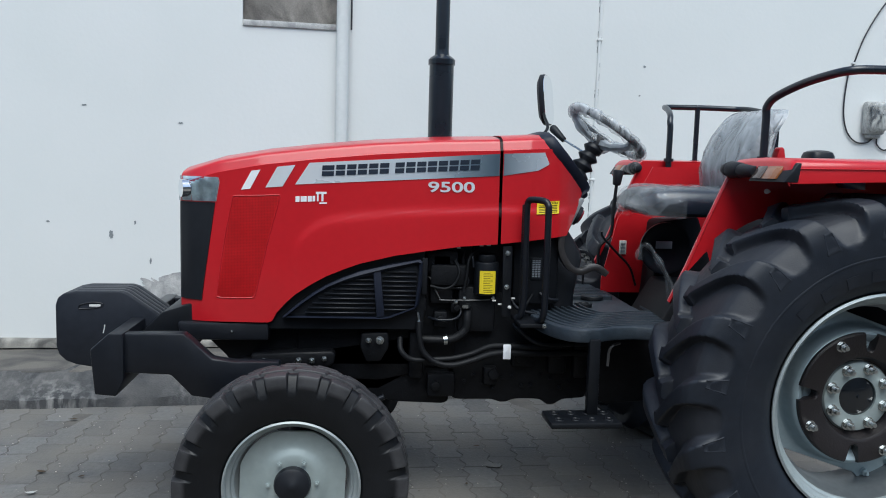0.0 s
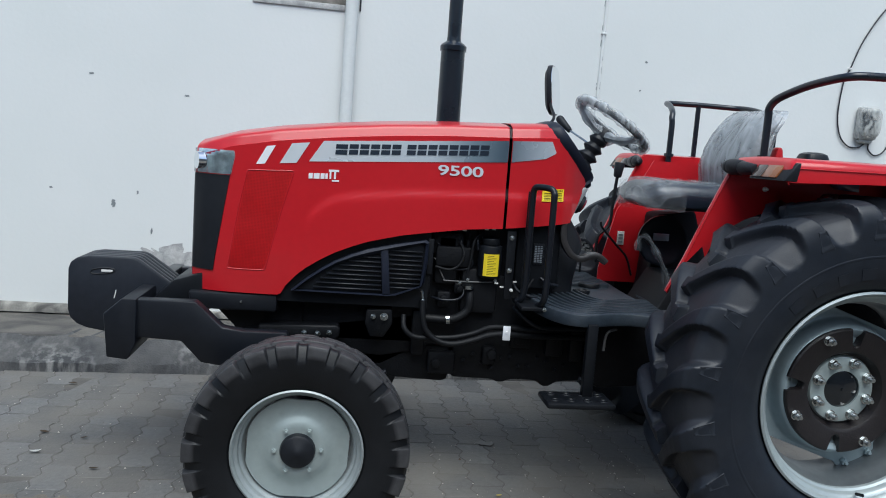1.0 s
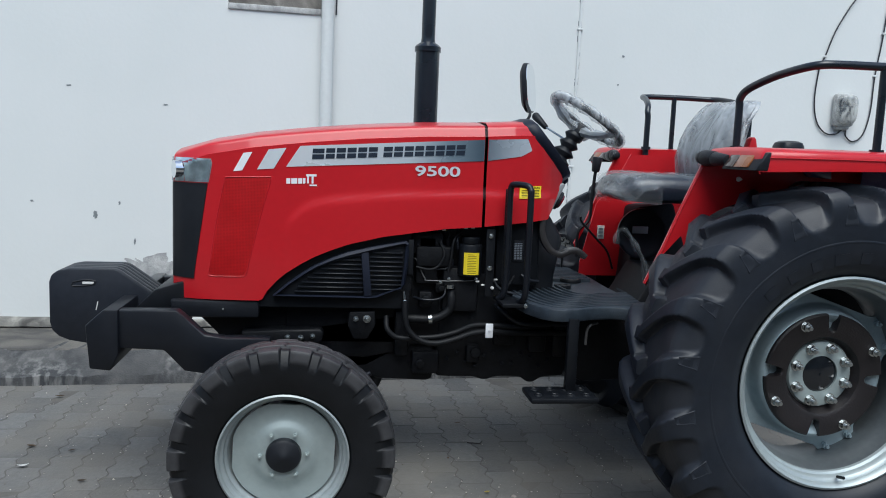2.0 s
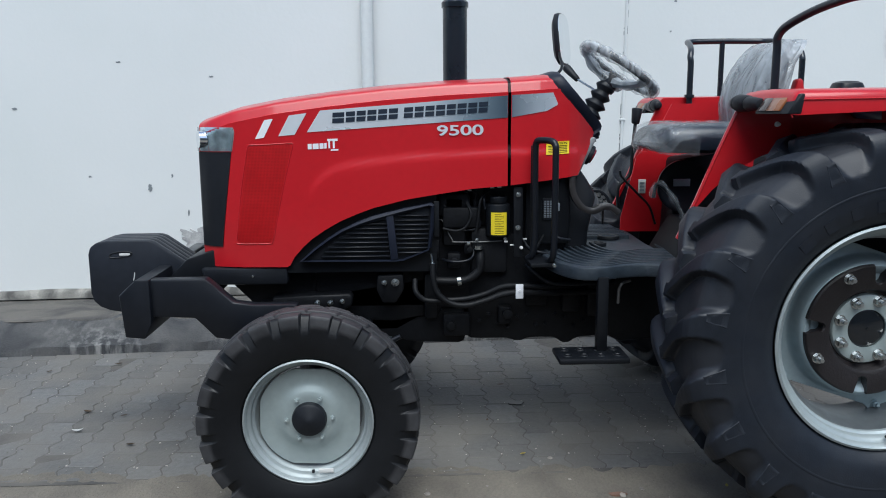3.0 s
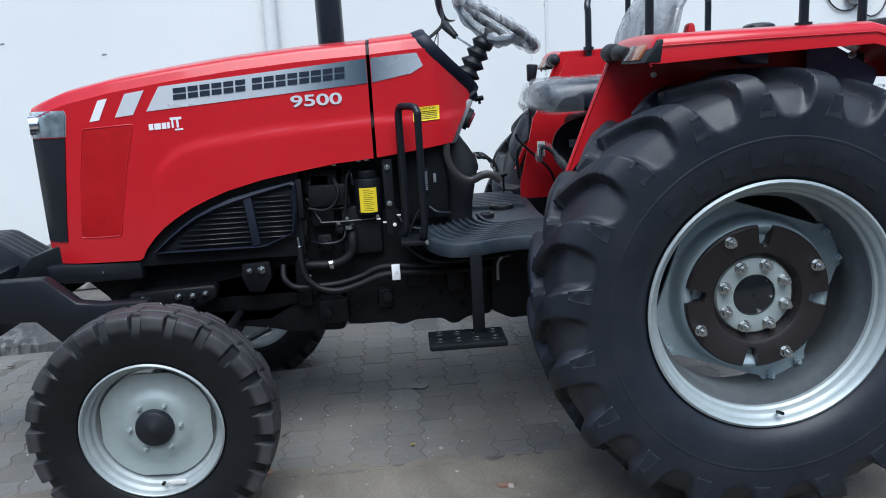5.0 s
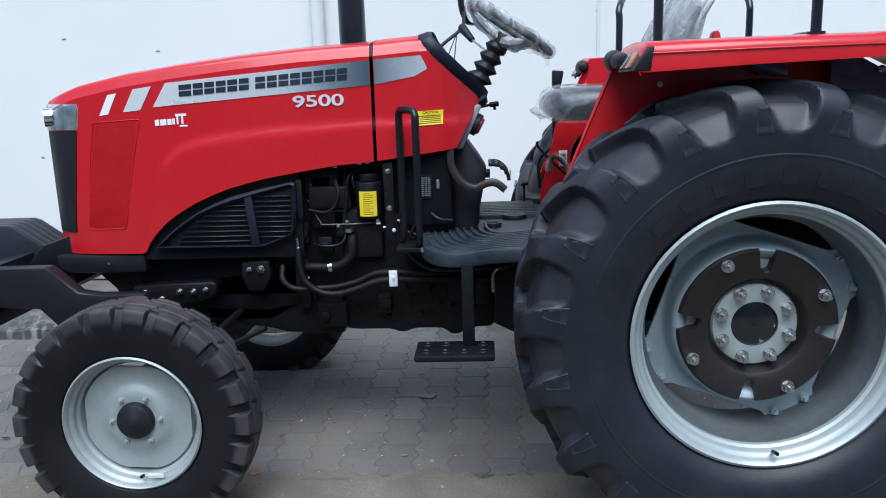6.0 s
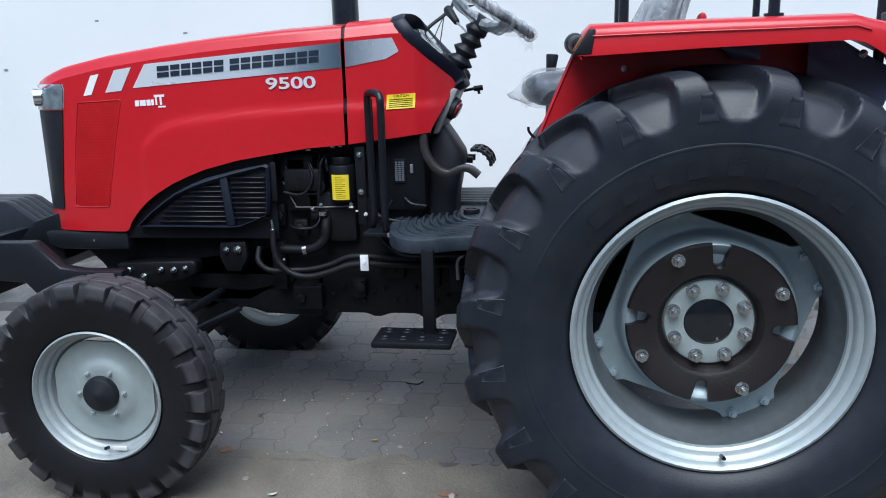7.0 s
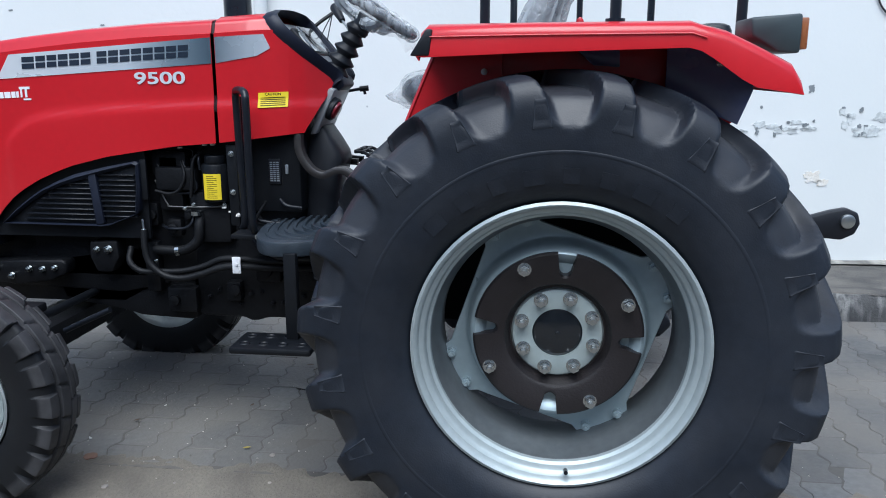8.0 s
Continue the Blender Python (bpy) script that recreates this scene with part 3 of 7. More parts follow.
for i in range(260):
    s = -14 + 32 * i / 259
    k = min(1, max(0, (s + 2.2) / 6.2))
    yb = 1.22 + tan_k * (s + 1.84)
    wy = on_wall(s).y + 0.015
    z0 = 0.17 - 0.015 * k
    e = 0.02 * noise.noise((s * 5, 1, 0)) + 0.012 * noise.noise((s * 19, 4, 0))
    y0 = yb + 0.225 * (1 - k) + 0.03 * k + e
    rings.append([(s, y0, z0 - 0.004), (s, y0 + 0.012, z0 + 0.005), (s, wy, 0.13 - 0.035 * k), (s, wy, 0.11 - 0.035 * k)])
loft(rings, b)
part("plinth_top", b, PLINTH_TOP, plinth, "dusty worn screed on the plinth")
b = bmesh.new()
rings = []
for i in range(320):
    s = -14 + 32 * i / 319
    k = min(1, max(0, (s + 2.2) / 6.2))
    top = 0.205 - 0.075 * k + 0.02 * noise.noise((s * 3, 0, 0)) + 0.014 * noise.noise((s * 17, 5, 0))
    base = 0.145 - 0.035 * k + 0.006 * noise.noise((s * 11, 7, 0))
    o = 0.045 + 0.02 * noise.noise((s * 8, 2, 0))
    rings.append([on_wall(s, 0.0 - 0.01, base), on_wall(s, o, base), on_wall(s, o * 0.8, (top + base) / 2), on_wall(s, 0.012, top), on_wall(s, -0.01, top)])
loft(rings, b)
SKIRT = stained_concrete("broken_render", (0.27, 0.262, 0.235), (0.06, 0.058, 0.054), 7.0)
tagged(part("skirting", b, SKIRT, sharp=60), "broken render skirting at the foot of the wall", "skirting", kind="structure")

# rain pipe, conduit, meter box with cables
PIPE_WHITE = material("white_painted_pipe", (0.64, 0.66, 0.65), 0.8, var=0.06)
CABLE = material("black_cable", (0.02, 0.02, 0.025), 0.5, var=0.1)
BOX_GREY = material("grey_meter_housing", (0.36, 0.365, 0.355), 0.4, var=0.45, var_scale=14, grime_scale=12)
b = cyl(on_wall(0.062, 0.05, 0.1), on_wall(0.062, 0.05, 5.1), 0.045, 20)
rain = tagged(part("rain_pipe", b, PIPE_WHITE), "white painted rain pipe fixed to the wall", "pipe")
for z in (0.7, 2.9):
    part("pipe_clip", cyl(on_wall(0.062, 0.05, z), on_wall(0.062, 0.05, z + 0.03), 0.052, 20), PIPE_WHITE, rain)
part("crack_strip", cyl(on_wall(0.125, 0.004, 2.42), on_wall(0.128, 0.004, 5.1), 0.006, 6), CABLE, rain, "dark cable beside the pipe")
b = cyl(on_wall(1.965, 0.004, 0.15), on_wall(2.01, 0.004, 5.1), 0.011, 12)
conduit = tagged(part("conduit", b, PIPE_WHITE), "thin white painted conduit clipped to the wall", "conduit")
for z in (0.6, 1.4, 2.45, 3.3):
    o = on_wall(1.965 + 0.045 * (z - 0.15) / 4.95, 0.008, z)
    part("conduit_clip", box(o.x - 0.02, o.x + 0.02, o.y - 0.01, o.y + 0.012, z - 0.008, z + 0.008, 0.003), PIPE_WHITE, conduit)

b = cyl(on_wall(4.665, 0.004, 0.15), on_wall(4.735, 0.004, 2.62), 0.008, 12)
riser = tagged(part("riser", b, PIPE_WHITE), "thin painted riser pipe on the wall beside the meter box", "pipe")
for z in (1.2, 1.86):
    wall_quad("riser_clip", 4.665 + 0.0283 * (z - 0.15) - 0.018, 4.665 + 0.0283 * (z - 0.15) + 0.018, z - 0.008, z + 0.008, -0.002, 0.014, PIPE_WHITE, riser, 0.003)

# open joint beside the conduit
r = random.Random(52)
for i in range(34):
    z = 0.7 + 3.2 * r.random()
    s = 1.965 + 0.045 * (z - 0.15) / 4.95 - 0.013 + (0.026 if r.random() > 0.75 else 0)
    h = 0.01 + 0.05 * r.random()
    part("joint_gap", cyl(on_wall(s, 0.001, z), on_wall(s + 0.009 * h, 0.001, z + h), 0.0025, 6), CHIP, conduit, "dark gap beside the conduit")
meter = tagged(new("meter_box", None), "grey electricity meter box with a cloudy cover on the wall", "meter box")
METER_DARK = material("dark_meter_works", (0.045, 0.055, 0.07), 0.35, var=0.6, var_scale=9, grime_scale=9)
COVER = film_material("cloudy_meter_cover", (0.46, 0.47, 0.45), 0.5, rough=0.2, spread=0.42, scale=16.0)
wall_quad("housing", 4.238, 4.432, 1.815, 2.09, 0.0, 0.07, BOX_GREY, meter, 0.034)
b = bmesh.new()
rings = []
for o, k in ((0.05, 1.0), (0.085, 0.99), (0.103, 0.95), (0.113, 0.86), (0.117, 0.68)):
    ring = []
    for i in range(40):
        t = math.tau * i / 40
        c_, s_ = math.cos(t), math.sin(t)
        ring.append((4.335 + 0.088 * k * math.copysign(abs(c_) ** 0.55, c_), -o - 0.004 * noise.noise((c_ * 2, s_ * 2, o * 30)), 1.965 + (0.115 if s_ > 0 else 0.128) * k * math.copysign(abs(s_) ** 0.55, s_)))
    rings.append(ring)
loft(rings, b)
cover = part("cover", b, COVER, meter, "cloudy clear plastic cover")
cover.matrix_local = Matrix.Translation(on_wall(0, 0, 0)) @ Matrix.Rotation(WA, 4, "Z")
wall_quad("works", 4.262, 4.4, 1.9, 2.05, 0.06, 0.094, METER_DARK, meter, 0.012, "dark meter works behind the cover")
wall_quad("dial", 4.332, 4.39, 1.985, 2.03, 0.093, 0.098, WHITE_TAG, meter, 0.002)
wall_quad("terminal_cover", 4.27, 4.4, 1.79, 1.835, 0.0, 0.05, BOX_GREY, meter, 0.018)
for name, pts in (("supply_cable", ((4.35, 1.79), (4.3, 1.755), (4.2, 1.76), (4.11, 1.85), (4.07, 2.03), (4.09, 2.3), (4.13, 2.38), (4.22, 2.62), (4.4, 2.9), (4.7, 3.2))),
                  ("outlet_cable", ((4.39, 1.79), (4.4, 1.74), (4.47, 1.7), (4.56, 1.76), (4.61, 1.95), (4.62, 2.25), (4.66, 2.6), (4.7, 3.2)))):
    c = tagged(part(name, tube([on_wall(s, 0.012, z) for s, z in pts], 0.006, 8), CABLE), "thin black electric cable clipped to the wall", "cable")
    for s, z in pts[5:7]:
        o = on_wall(s, 0.01, z)
        part("cable_clip", box(o.x - 0.014, o.x + 0.014, o.y - 0.018, o.y + 0.01, z - 0.008, z + 0.008, 0.003), PIPE_WHITE, c)

# ---- tractor ----
tractor = tagged(new("tractor", None), "new red farm tractor, black chassis, silver wheels, wrapped seat", "tractor")
FRONT_AXLE, REAR_AXLE = (-0.013, 0.361), (1.98, 0.70)

# -- rear wheels --


def tyre_mesh(rows, n, per, hand=-1, edge=0.011, bead=None, join=0.035, inner=1.0, phase=0.0, dusty=(0.575, 0.615), crown=9.0):
    """A moulded tyre about the y axis. rows, from the bead to the crown of the outer half: radius and y on the lugs, radius and y in the
    voids, how far the lug has swept round, half the lug's width (0: no lug)."""
    full = [(r + (-1,)) for r in rows] + [((a, -b_ * inner, c, -d * inner, e, w) + (1,)) for a, b_, c, d, e, w in rows[-2::-1]]
    seg = n * per
    pitch = math.tau / n
    b = bmesh.new()
    dust = b.verts.layers.float.new("dust")
    grid = []
    for i in range(seg):
        a = math.tau * i / seg
        col = []
        for rh, yh, rl, yl, da, hw, side in full:
            m = 1.0
            if hw:
                m = 0.0
                for sd in ((side,) if abs(yh) > join else (-1, 1)):
                    c = hand * (da if sd == side else -da * 0.3) + (0.0 if sd < 0 else pitch / 2) + phase
                    d = ((a - c + pitch / 2) % pitch) - pitch / 2
                    t = (hw + edge - abs(d) * rh) / (2 * edge)
                    t = min(1.0, max(0.0, t))
                    m = max(m, t * t * (3 - 2 * t))
            rr, yy = rl + (rh - rl) * m, yl + (yh - yl) * m
            vert = b.verts.new((rr * math.cos(a), yy, rr * math.sin(a)))
            hollow = min(1.0, max(0.0, (rh - dusty[0]) / (dusty[1] - dusty[0])))
            vert[dust] = max(0.34 * (1 - m) * hollow if hw else 0.0, m if rh > crown else 0.0)
            col.append(vert)
        grid.append(col)
    for i in range(seg):
        p, q = grid[i], grid[(i + 1) % seg]
        for k in range(len(p) - 1):
            b.faces.new((p[k], p[k + 1], q[k + 1], q[k]))
    for ra, ya, h in bead or ():
        lathe([(ra - 0.006, ya), (ra - 0.003, ya - h), (ra + 0.003, ya - h), (ra + 0.006, ya)], 96, b)
    return b


REAR_ROWS = [(0.392, -0.165, 0.392, -0.165, 0, 0), (0.41, -0.19, 0.41, -0.19, 0, 0), (0.45, -0.212, 0.45, -0.212, 0, 0), (0.505, -0.222, 0.505, -0.222, 0, 0),
             (0.55, -0.2235, 0.55, -0.2235, 0, 0), (0.575, -0.223, 0.575, -0.223, 0, 0), (0.586, -0.2232, 0.585, -0.221, 0.228, 0.085), (0.597, -0.2232, 0.593, -0.2175, 0.228, 0.068),
             (0.612, -0.2232, 0.604, -0.2115, 0.228, 0.058), (0.632, -0.223, 0.62, -0.203, 0.227, 0.052), (0.655, -0.2205, 0.64, -0.191, 0.225, 0.049), (0.68, -0.212, 0.657, -0.176, 0.22, 0.047),
             (0.7, -0.197, 0.668, -0.155, 0.208, 0.045), (0.712, -0.172, 0.674, -0.13, 0.19, 0.042), (0.718, -0.14, 0.678, -0.105, 0.165, 0.039), (0.721, -0.1, 0.68, -0.08, 0.125, 0.036),
             (0.722, -0.06, 0.681, -0.05, 0.08, 0.034), (0.722, -0.03, 0.682, -0.025, 0.045, 0.033), (0.722, 0.0, 0.682, 0.0, 0.01, 0.031)]
FRONT_ROWS = [(0.232, -0.075, 0.232, -0.075, 0, 0), (0.245, -0.09, 0.245, -0.09, 0, 0), (0.27, -0.1, 0.27, -0.1, 0, 0), (0.3, -0.105, 0.3, -0.105, 0, 0), (0.325, -0.107, 0.325, -0.107, 0, 0),
              (0.337, -0.1075, 0.335, -0.1068, 0.0, 0.034), (0.352, -0.1085, 0.348, -0.1035, 0.0, 0.034), (0.37, -0.1085, 0.362, -0.0975, 0.0, 0.035), (0.388, -0.107, 0.376, -0.091, 0.0, 0.037),
              (0.398, -0.1045, 0.386, -0.085, 0.0, 0.038), (0.4, -0.103, 0.389, -0.083, 0.0, 0.038), (0.4025, -0.095, 0.393, -0.079, 0.002, 0.039), (0.404, -0.082, 0.396, -0.073, 0.004, 0.04),
              (0.4045, -0.066, 0.397, -0.064, 0.006, 0.041), (0.4025, -0.063, 0.397, -0.0615, 0.006, 0.041), (0.394, -0.06, 0.394, -0.06, 0, 0), (0.394, -0.051, 0.394, -0.051, 0, 0),
              (0.4045, -0.048, 0.4, -0.047, 0.0, 0.0545), (0.4065, -0.046, 0.401, -0.045, 0.0, 0.0545), (0.4075, -0.026, 0.402, -0.026, 0.016, 0.0545), (0.4075, -0.007, 0.402, -0.007, 0.032, 0.0545),
              (0.4045, -0.004, 0.4, -0.004, 0.034, 0.0545), (0.397, -0.002, 0.397, -0.002, 0, 0), (0.397, 0.0, 0.397, 0.0, 0, 0)]


def finer(rows):
    """More rows across the lugs, between those given."""
    out = []
    for p, q in zip(rows, rows[1:]):
        out.append(p)
        k = int(abs(q[4] - p[4]) / 0.0045) if p[5] and q[5] else 0
        for j in range(k):
            t = (j + 1) / (k + 1)
            out.append(tuple(u + (v - u) * t for u, v in zip(p, q)))
    return out + [rows[-1]]


LUG_PHASE = radians(-2.5)


def rear_tyre_mesh():
    return tyre_mesh(finer(REAR_ROWS), 19, 42, -1, bead=((0.524, -0.2222, 0.0015),), phase=LUG_PHASE)


def tread_pads(wheel):
    """The raised trapezoid at the foot of each lug."""
    pad = None
    for i in range(19):
        if pad:
            share("tread_pad", pad, wheel, Matrix.Rotation(-math.tau * i / 19, 4, "Y"))
            continue
        b = bmesh.new()
        ac = -0.228 + LUG_PHASE - radians(2.4)
        rings = []
        for rad, w, y, h in ((0.58, 0.028, -0.2228, 0.0), (0.585, 0.0275, -0.2232, 0.0042), (0.593, 0.026, -0.2232, 0.0022), (0.646, 0.0165, -0.2215, 0.0022), (0.652, 0.015, -0.2208, 0.0042), (0.657, 0.0145, -0.22, 0.0)):
            rings.append([(rad * math.cos(ac + d * w / rad), y + 0.0008 - h * f, rad * math.sin(ac + d * w / rad)) for d, f in ((-1, 0), (-0.86, 1), (-0.66, 0.52), (0.66, 0.52), (0.86, 1), (1, 0))])
        loft(rings, b, cap=False, closed=False)
        pad = part("tread_pad", b, RUBBER, wheel)


TYRES = []


def rear_wheel(y, flip, x=REAR_AXLE[0]):
    """Wheel: steel rim with bolted centre disc, cast weight, hub ring; the tyre over it."""
    s = -1 if flip else 1
    b = bmesh.new()
    prof = [(0.386, -0.172), (0.395, -0.178), (0.396, -0.186), (0.388, -0.19), (0.38, -0.184), (0.375, -0.166), (0.366, -0.161), (0.361, -0.155), (0.358, -0.135), (0.35, -0.129), (0.348, -0.118), (0.356, -0.116), (0.364, -0.14), (0.37, -0.16)]
    lathe(prof, 72, b, closed=True)
    wheel = part("rear_wheel", b, SILVER, tractor, "silver painted steel rear wheel rim", at=(x, y, REAR_AXLE[1]))
    if flip:
        wheel.rotation_euler = (0, 0, math.pi)
    if flip:
        share("tyre", TYRES[0], wheel, Matrix.Identity(4))
    else:
        TYRES.append(part("tyre", rear_tyre_mesh(), RUBBER, wheel, "new black ribbed agricultural tyre"))
    tread_pads(wheel)
    # barrel in its own darker grey, which paints in the shade inside the rim
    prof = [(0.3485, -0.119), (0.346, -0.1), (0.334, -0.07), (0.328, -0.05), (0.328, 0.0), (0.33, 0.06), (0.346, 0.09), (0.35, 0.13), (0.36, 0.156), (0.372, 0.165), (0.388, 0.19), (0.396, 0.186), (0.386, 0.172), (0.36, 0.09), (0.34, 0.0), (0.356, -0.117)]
    part("rim_barrel", lathe(prof, 72, closed=True), RIM_SHADED, wheel, "inner barrel of the rim, its shade put into a darker grey")
    # centre disc: four bolted lobes on the rim, straight edges between them, a bowl that stands out in the middle
    b = bmesh.new()
    rows = []
    seg = 144
    prof = [(0.115, -0.03), (0.2, -0.034), (0.218, -0.052), (0.23, -0.057), (0.24, -0.052), (0.247, -0.038), (0.251, -0.012), (0.255, 0.006), (0.26, 0.016), (0.266, 0.02)]
    for i in range(seg):
        a = math.tau * i / seg
        off = abs(((a - radians(26) + math.pi / 4) % (math.pi / 2)) - math.pi / 4)
        reach = interp(((13.5, 0.336), (15.5, 0.3125)), math.degrees(off)) if off < radians(15.5) else 0.272 / math.cos(math.pi / 4 - off)
        ring = [(r * math.cos(a), y_, r * math.sin(a)) for r, y_ in prof]
        for r, y_ in ((reach - 0.002, 0.02), (reach, 0.022), (reach, 0.031), (0.262, 0.031), (0.24, -0.02), (0.115, -0.015)):
            ring.append((r * math.cos(a), y_, r * math.sin(a)))
        rows.append(ring)
    rows.append(rows[0])
    loft(rows, b, cap=False)
    bmesh.ops.remove_doubles(b, verts=b.verts, dist=1e-5)
    part("wheel_disc", b, DISC_BLUE, wheel, "blue-grey lobed wheel disc")
    # cast weight with four slots
    b = bmesh.new()
    rows = []
    for i in range(288):
        a = math.tau * i / 288
        slot = abs(((a + radians(5) + math.pi / 4) % (math.pi / 2)) - math.pi / 4) * 0.21
        reach = 0.236 if slot > 0.021 else 0.192 - max(0, 0.021 ** 2 - slot ** 2) ** 0.5
        rows.append([(r * math.cos(a), y_, r * math.sin(a)) for r, y_ in ((0.1, -0.03), (0.134, -0.034), (0.148, -0.066), (min(0.16, reach - 0.008), -0.072), (reach - 0.006, -0.072), (reach, -0.066), (reach, -0.03), (0.1, -0.012))])
    rows.append(rows[0])
    loft(rows, b, cap=False)
    bmesh.ops.remove_doubles(b, verts=b.verts, dist=1e-5)
    part("wheel_weight", b, HUB_BROWN, wheel, "dark brown cast iron wheel weight", sharp=30)
    b = lathe([(0.07, -0.045), (0.116, -0.045), (0.124, -0.043), (0.131, -0.03), (0.131, -0.01), (0.07, -0.02)], 48, closed=True)
    part("hub_ring", b, DISC_GREY, wheel, "pale grey hub flange")
    b = lathe([(0.0, -0.052), (0.004, -0.052), (0.006, -0.047), (0.03, -0.0455), (0.06, -0.041), (0.072, -0.037), (0.08, -0.03), (0.08, -0.02)], 40)
    part("hub_cap", b, HUB_BLACK, wheel, "glossy black hub centre")
    stud = None
    for k in range(8):
        a = radians(26.9 + 45 * k)
        at = (0.1055 * math.cos(a), -0.045, 0.1055 * math.sin(a))
        if stud is None:
            stud = hexbolt(wheel, "wheel_nut", at, 0.0165, 0.02, NUT_STEEL)
        else:
            share("wheel_nut", stud, wheel, Matrix.Translation(at))
    for k in range(4):
        a = radians(27 + 90 * k)
        share("weight_nut", stud, wheel, Matrix.Translation((0.2105 * math.cos(a), -0.072, 0.2105 * math.sin(a))) @ Matrix.Scale(0.95, 4))
    for k in range(4):
        for d in (-9, 9):
            a = radians(26 + 90 * k + d)
            hexbolt(wheel, "rim_bolt", (0.319 * math.cos(a), 0.02, 0.319 * math.sin(a)), 0.0135, 0.012, DISC_BLUE)
    part("valve", cyl((0.03, -0.165, -0.355), (0.03, -0.2, -0.345), 0.006, 10), BLACK, wheel, "black tyre valve")
    # moulded lettering on the tyre, kept as plain bars
    for i in range(8):
        bars = bmesh.new()
        a = radians(134 - 11.5 * i)
        w = (0.02 if i % 3 else 0.026) / 0.46
        rings = []
        for t in (a - w, a + w):
            rings.append([(r * math.cos(t), y_, r * math.sin(t)) for r, y_ in ((0.445, -0.2085), (0.445, -0.2119), (0.485, -0.2207), (0.485, -0.2185))])
        loft(rings, bars)
        part("sidewall_bar", bars, RUBBER, wheel)
    return wheel


rear_wheel(-0.835, False)
rear_wheel(0.815, True, REAR_AXLE[0] + 0.04)


# -- front wheels --
def front_tyre_mesh():
    return tyre_mesh(FRONT_ROWS, 22, 32, -1, 0.0032, join=0.0, inner=0.6, dusty=(2, 3), crown=0.368)


def front_wheel(y, flip, x):
    b = bmesh.new()
    prof = [(0.229, -0.08), (0.235, -0.084), (0.237, -0.091), (0.231, -0.095), (0.2255, -0.089), (0.2235, -0.074), (0.214, -0.068), (0.2115, -0.062), (0.2105, -0.046), (0.2025, -0.041), (0.2, -0.034), (0.199, -0.022), (0.191, -0.01),
            (0.19, 0.01), (0.204, 0.022), (0.21, 0.034), (0.224, 0.043), (0.235, 0.046), (0.229, 0.04)]
    lathe(prof, 64, b, closed=True)
    wheel = part("front_wheel", b, RIM_GREY, tractor, "grey painted steel front wheel rim", at=(x, y, FRONT_AXLE[1]))
    if flip:
        wheel.rotation_euler = (0, 0, math.pi)
    part("tyre", front_tyre_mesh(), FRONT_RUBBER, wheel, "new black block tread tyre", sharp=27)
    b = bmesh.new()
    rows = []
    for i in range(96):
        a = math.tau * i / 96
        edge = 0.1915
        for k in range(4):
            c = math.cos(a - radians(90 * k - 2))
            if c > 0.2:
                edge = min(edge, 0.1825 / c)
        rows.append([(min(q, edge) * math.cos(a), yy, min(q, edge) * math.sin(a)) for q, yy in
                     ((0.05, -0.05), (0.082, -0.0525), (0.094, -0.0515), (0.106, -0.047), (0.119, -0.04), (0.132, -0.0355), (0.148, -0.034), (0.168, -0.0345), (0.2, -0.035), (0.2, -0.024), (0.05, -0.03))])
    rows.append(rows[0])
    loft(rows, b, cap=False)
    bmesh.ops.remove_doubles(b, verts=b.verts, dist=1e-5)
    part("wheel_disc", b, DISC_GREY, wheel, "pale grey wheel disc")
    b = lathe([(0.0, -0.088), (0.012, -0.088), (0.018, -0.084), (0.05, -0.078), (0.06, -0.072), (0.064, -0.06), (0.064, -0.04)], 40)
    part("hub_cap", b, BLACK_PLASTIC, wheel, "black hub cap")
    stud = None
    for k in range(6):
        a = radians(2 + 60 * k)
        at = (0.084 * math.cos(a), -0.05, 0.084 * math.sin(a))
        if stud is None:
            stud = hexbolt(wheel, "wheel_nut", at, 0.0085, 0.009, DISC_GREY)
        else:
            share("wheel_nut", stud, wheel, Matrix.Translation(at))
    part("valve", cyl((0.01, -0.07, -0.196), (0.012, -0.09, -0.19), 0.006, 10), BLACK, wheel, "black tyre valve")
    part("rim_sticker", box(0.03, 0.085, -0.0805, -0.0755, -0.2, -0.185, 0.001), WHITE_TAG, wheel, "white sticker on the rim")
    return wheel


front_wheel(-0.715, False, FRONT_AXLE[0])
front_wheel(0.715, True, 0.05)

# -- bonnet --
TOP = ((-0.52, 1.43), (-0.47, 1.446), (-0.36, 1.482), (-0.18, 1.517), (0.04, 1.546), (0.265, 1.57), (0.52, 1.589), (0.77, 1.6), (0.93, 1.611), (1.2, 1.62))
ARCH = ((-0.6, 0.829), (-0.155, 0.829), (-0.14, 0.836), (-0.122, 0.87), (-0.085, 0.912), (-0.047, 0.947), (0.01, 0.986), (0.072, 1.021), (0.14, 1.05), (0.211, 1.076), (0.349, 1.11), (0.474, 1.13), (0.623, 1.152), (0.8, 1.166))
WIDTH = ((-0.51, 0.176), (-0.5, 0.192), (-0.485, 0.207), (-0.46, 0.225), (-0.42, 0.243), (-0.34, 0.258), (-0.2, 0.268), (0.1, 0.272), (0.8, 0.272))
CREASE = ((-0.06, 1.1), (-0.05, 1.15), (-0.03, 1.19), (0.015, 1.238), (0.06, 1.262), (0.139, 1.28), (0.363, 1.306), (0.766, 1.325), (0.8, 1.326))


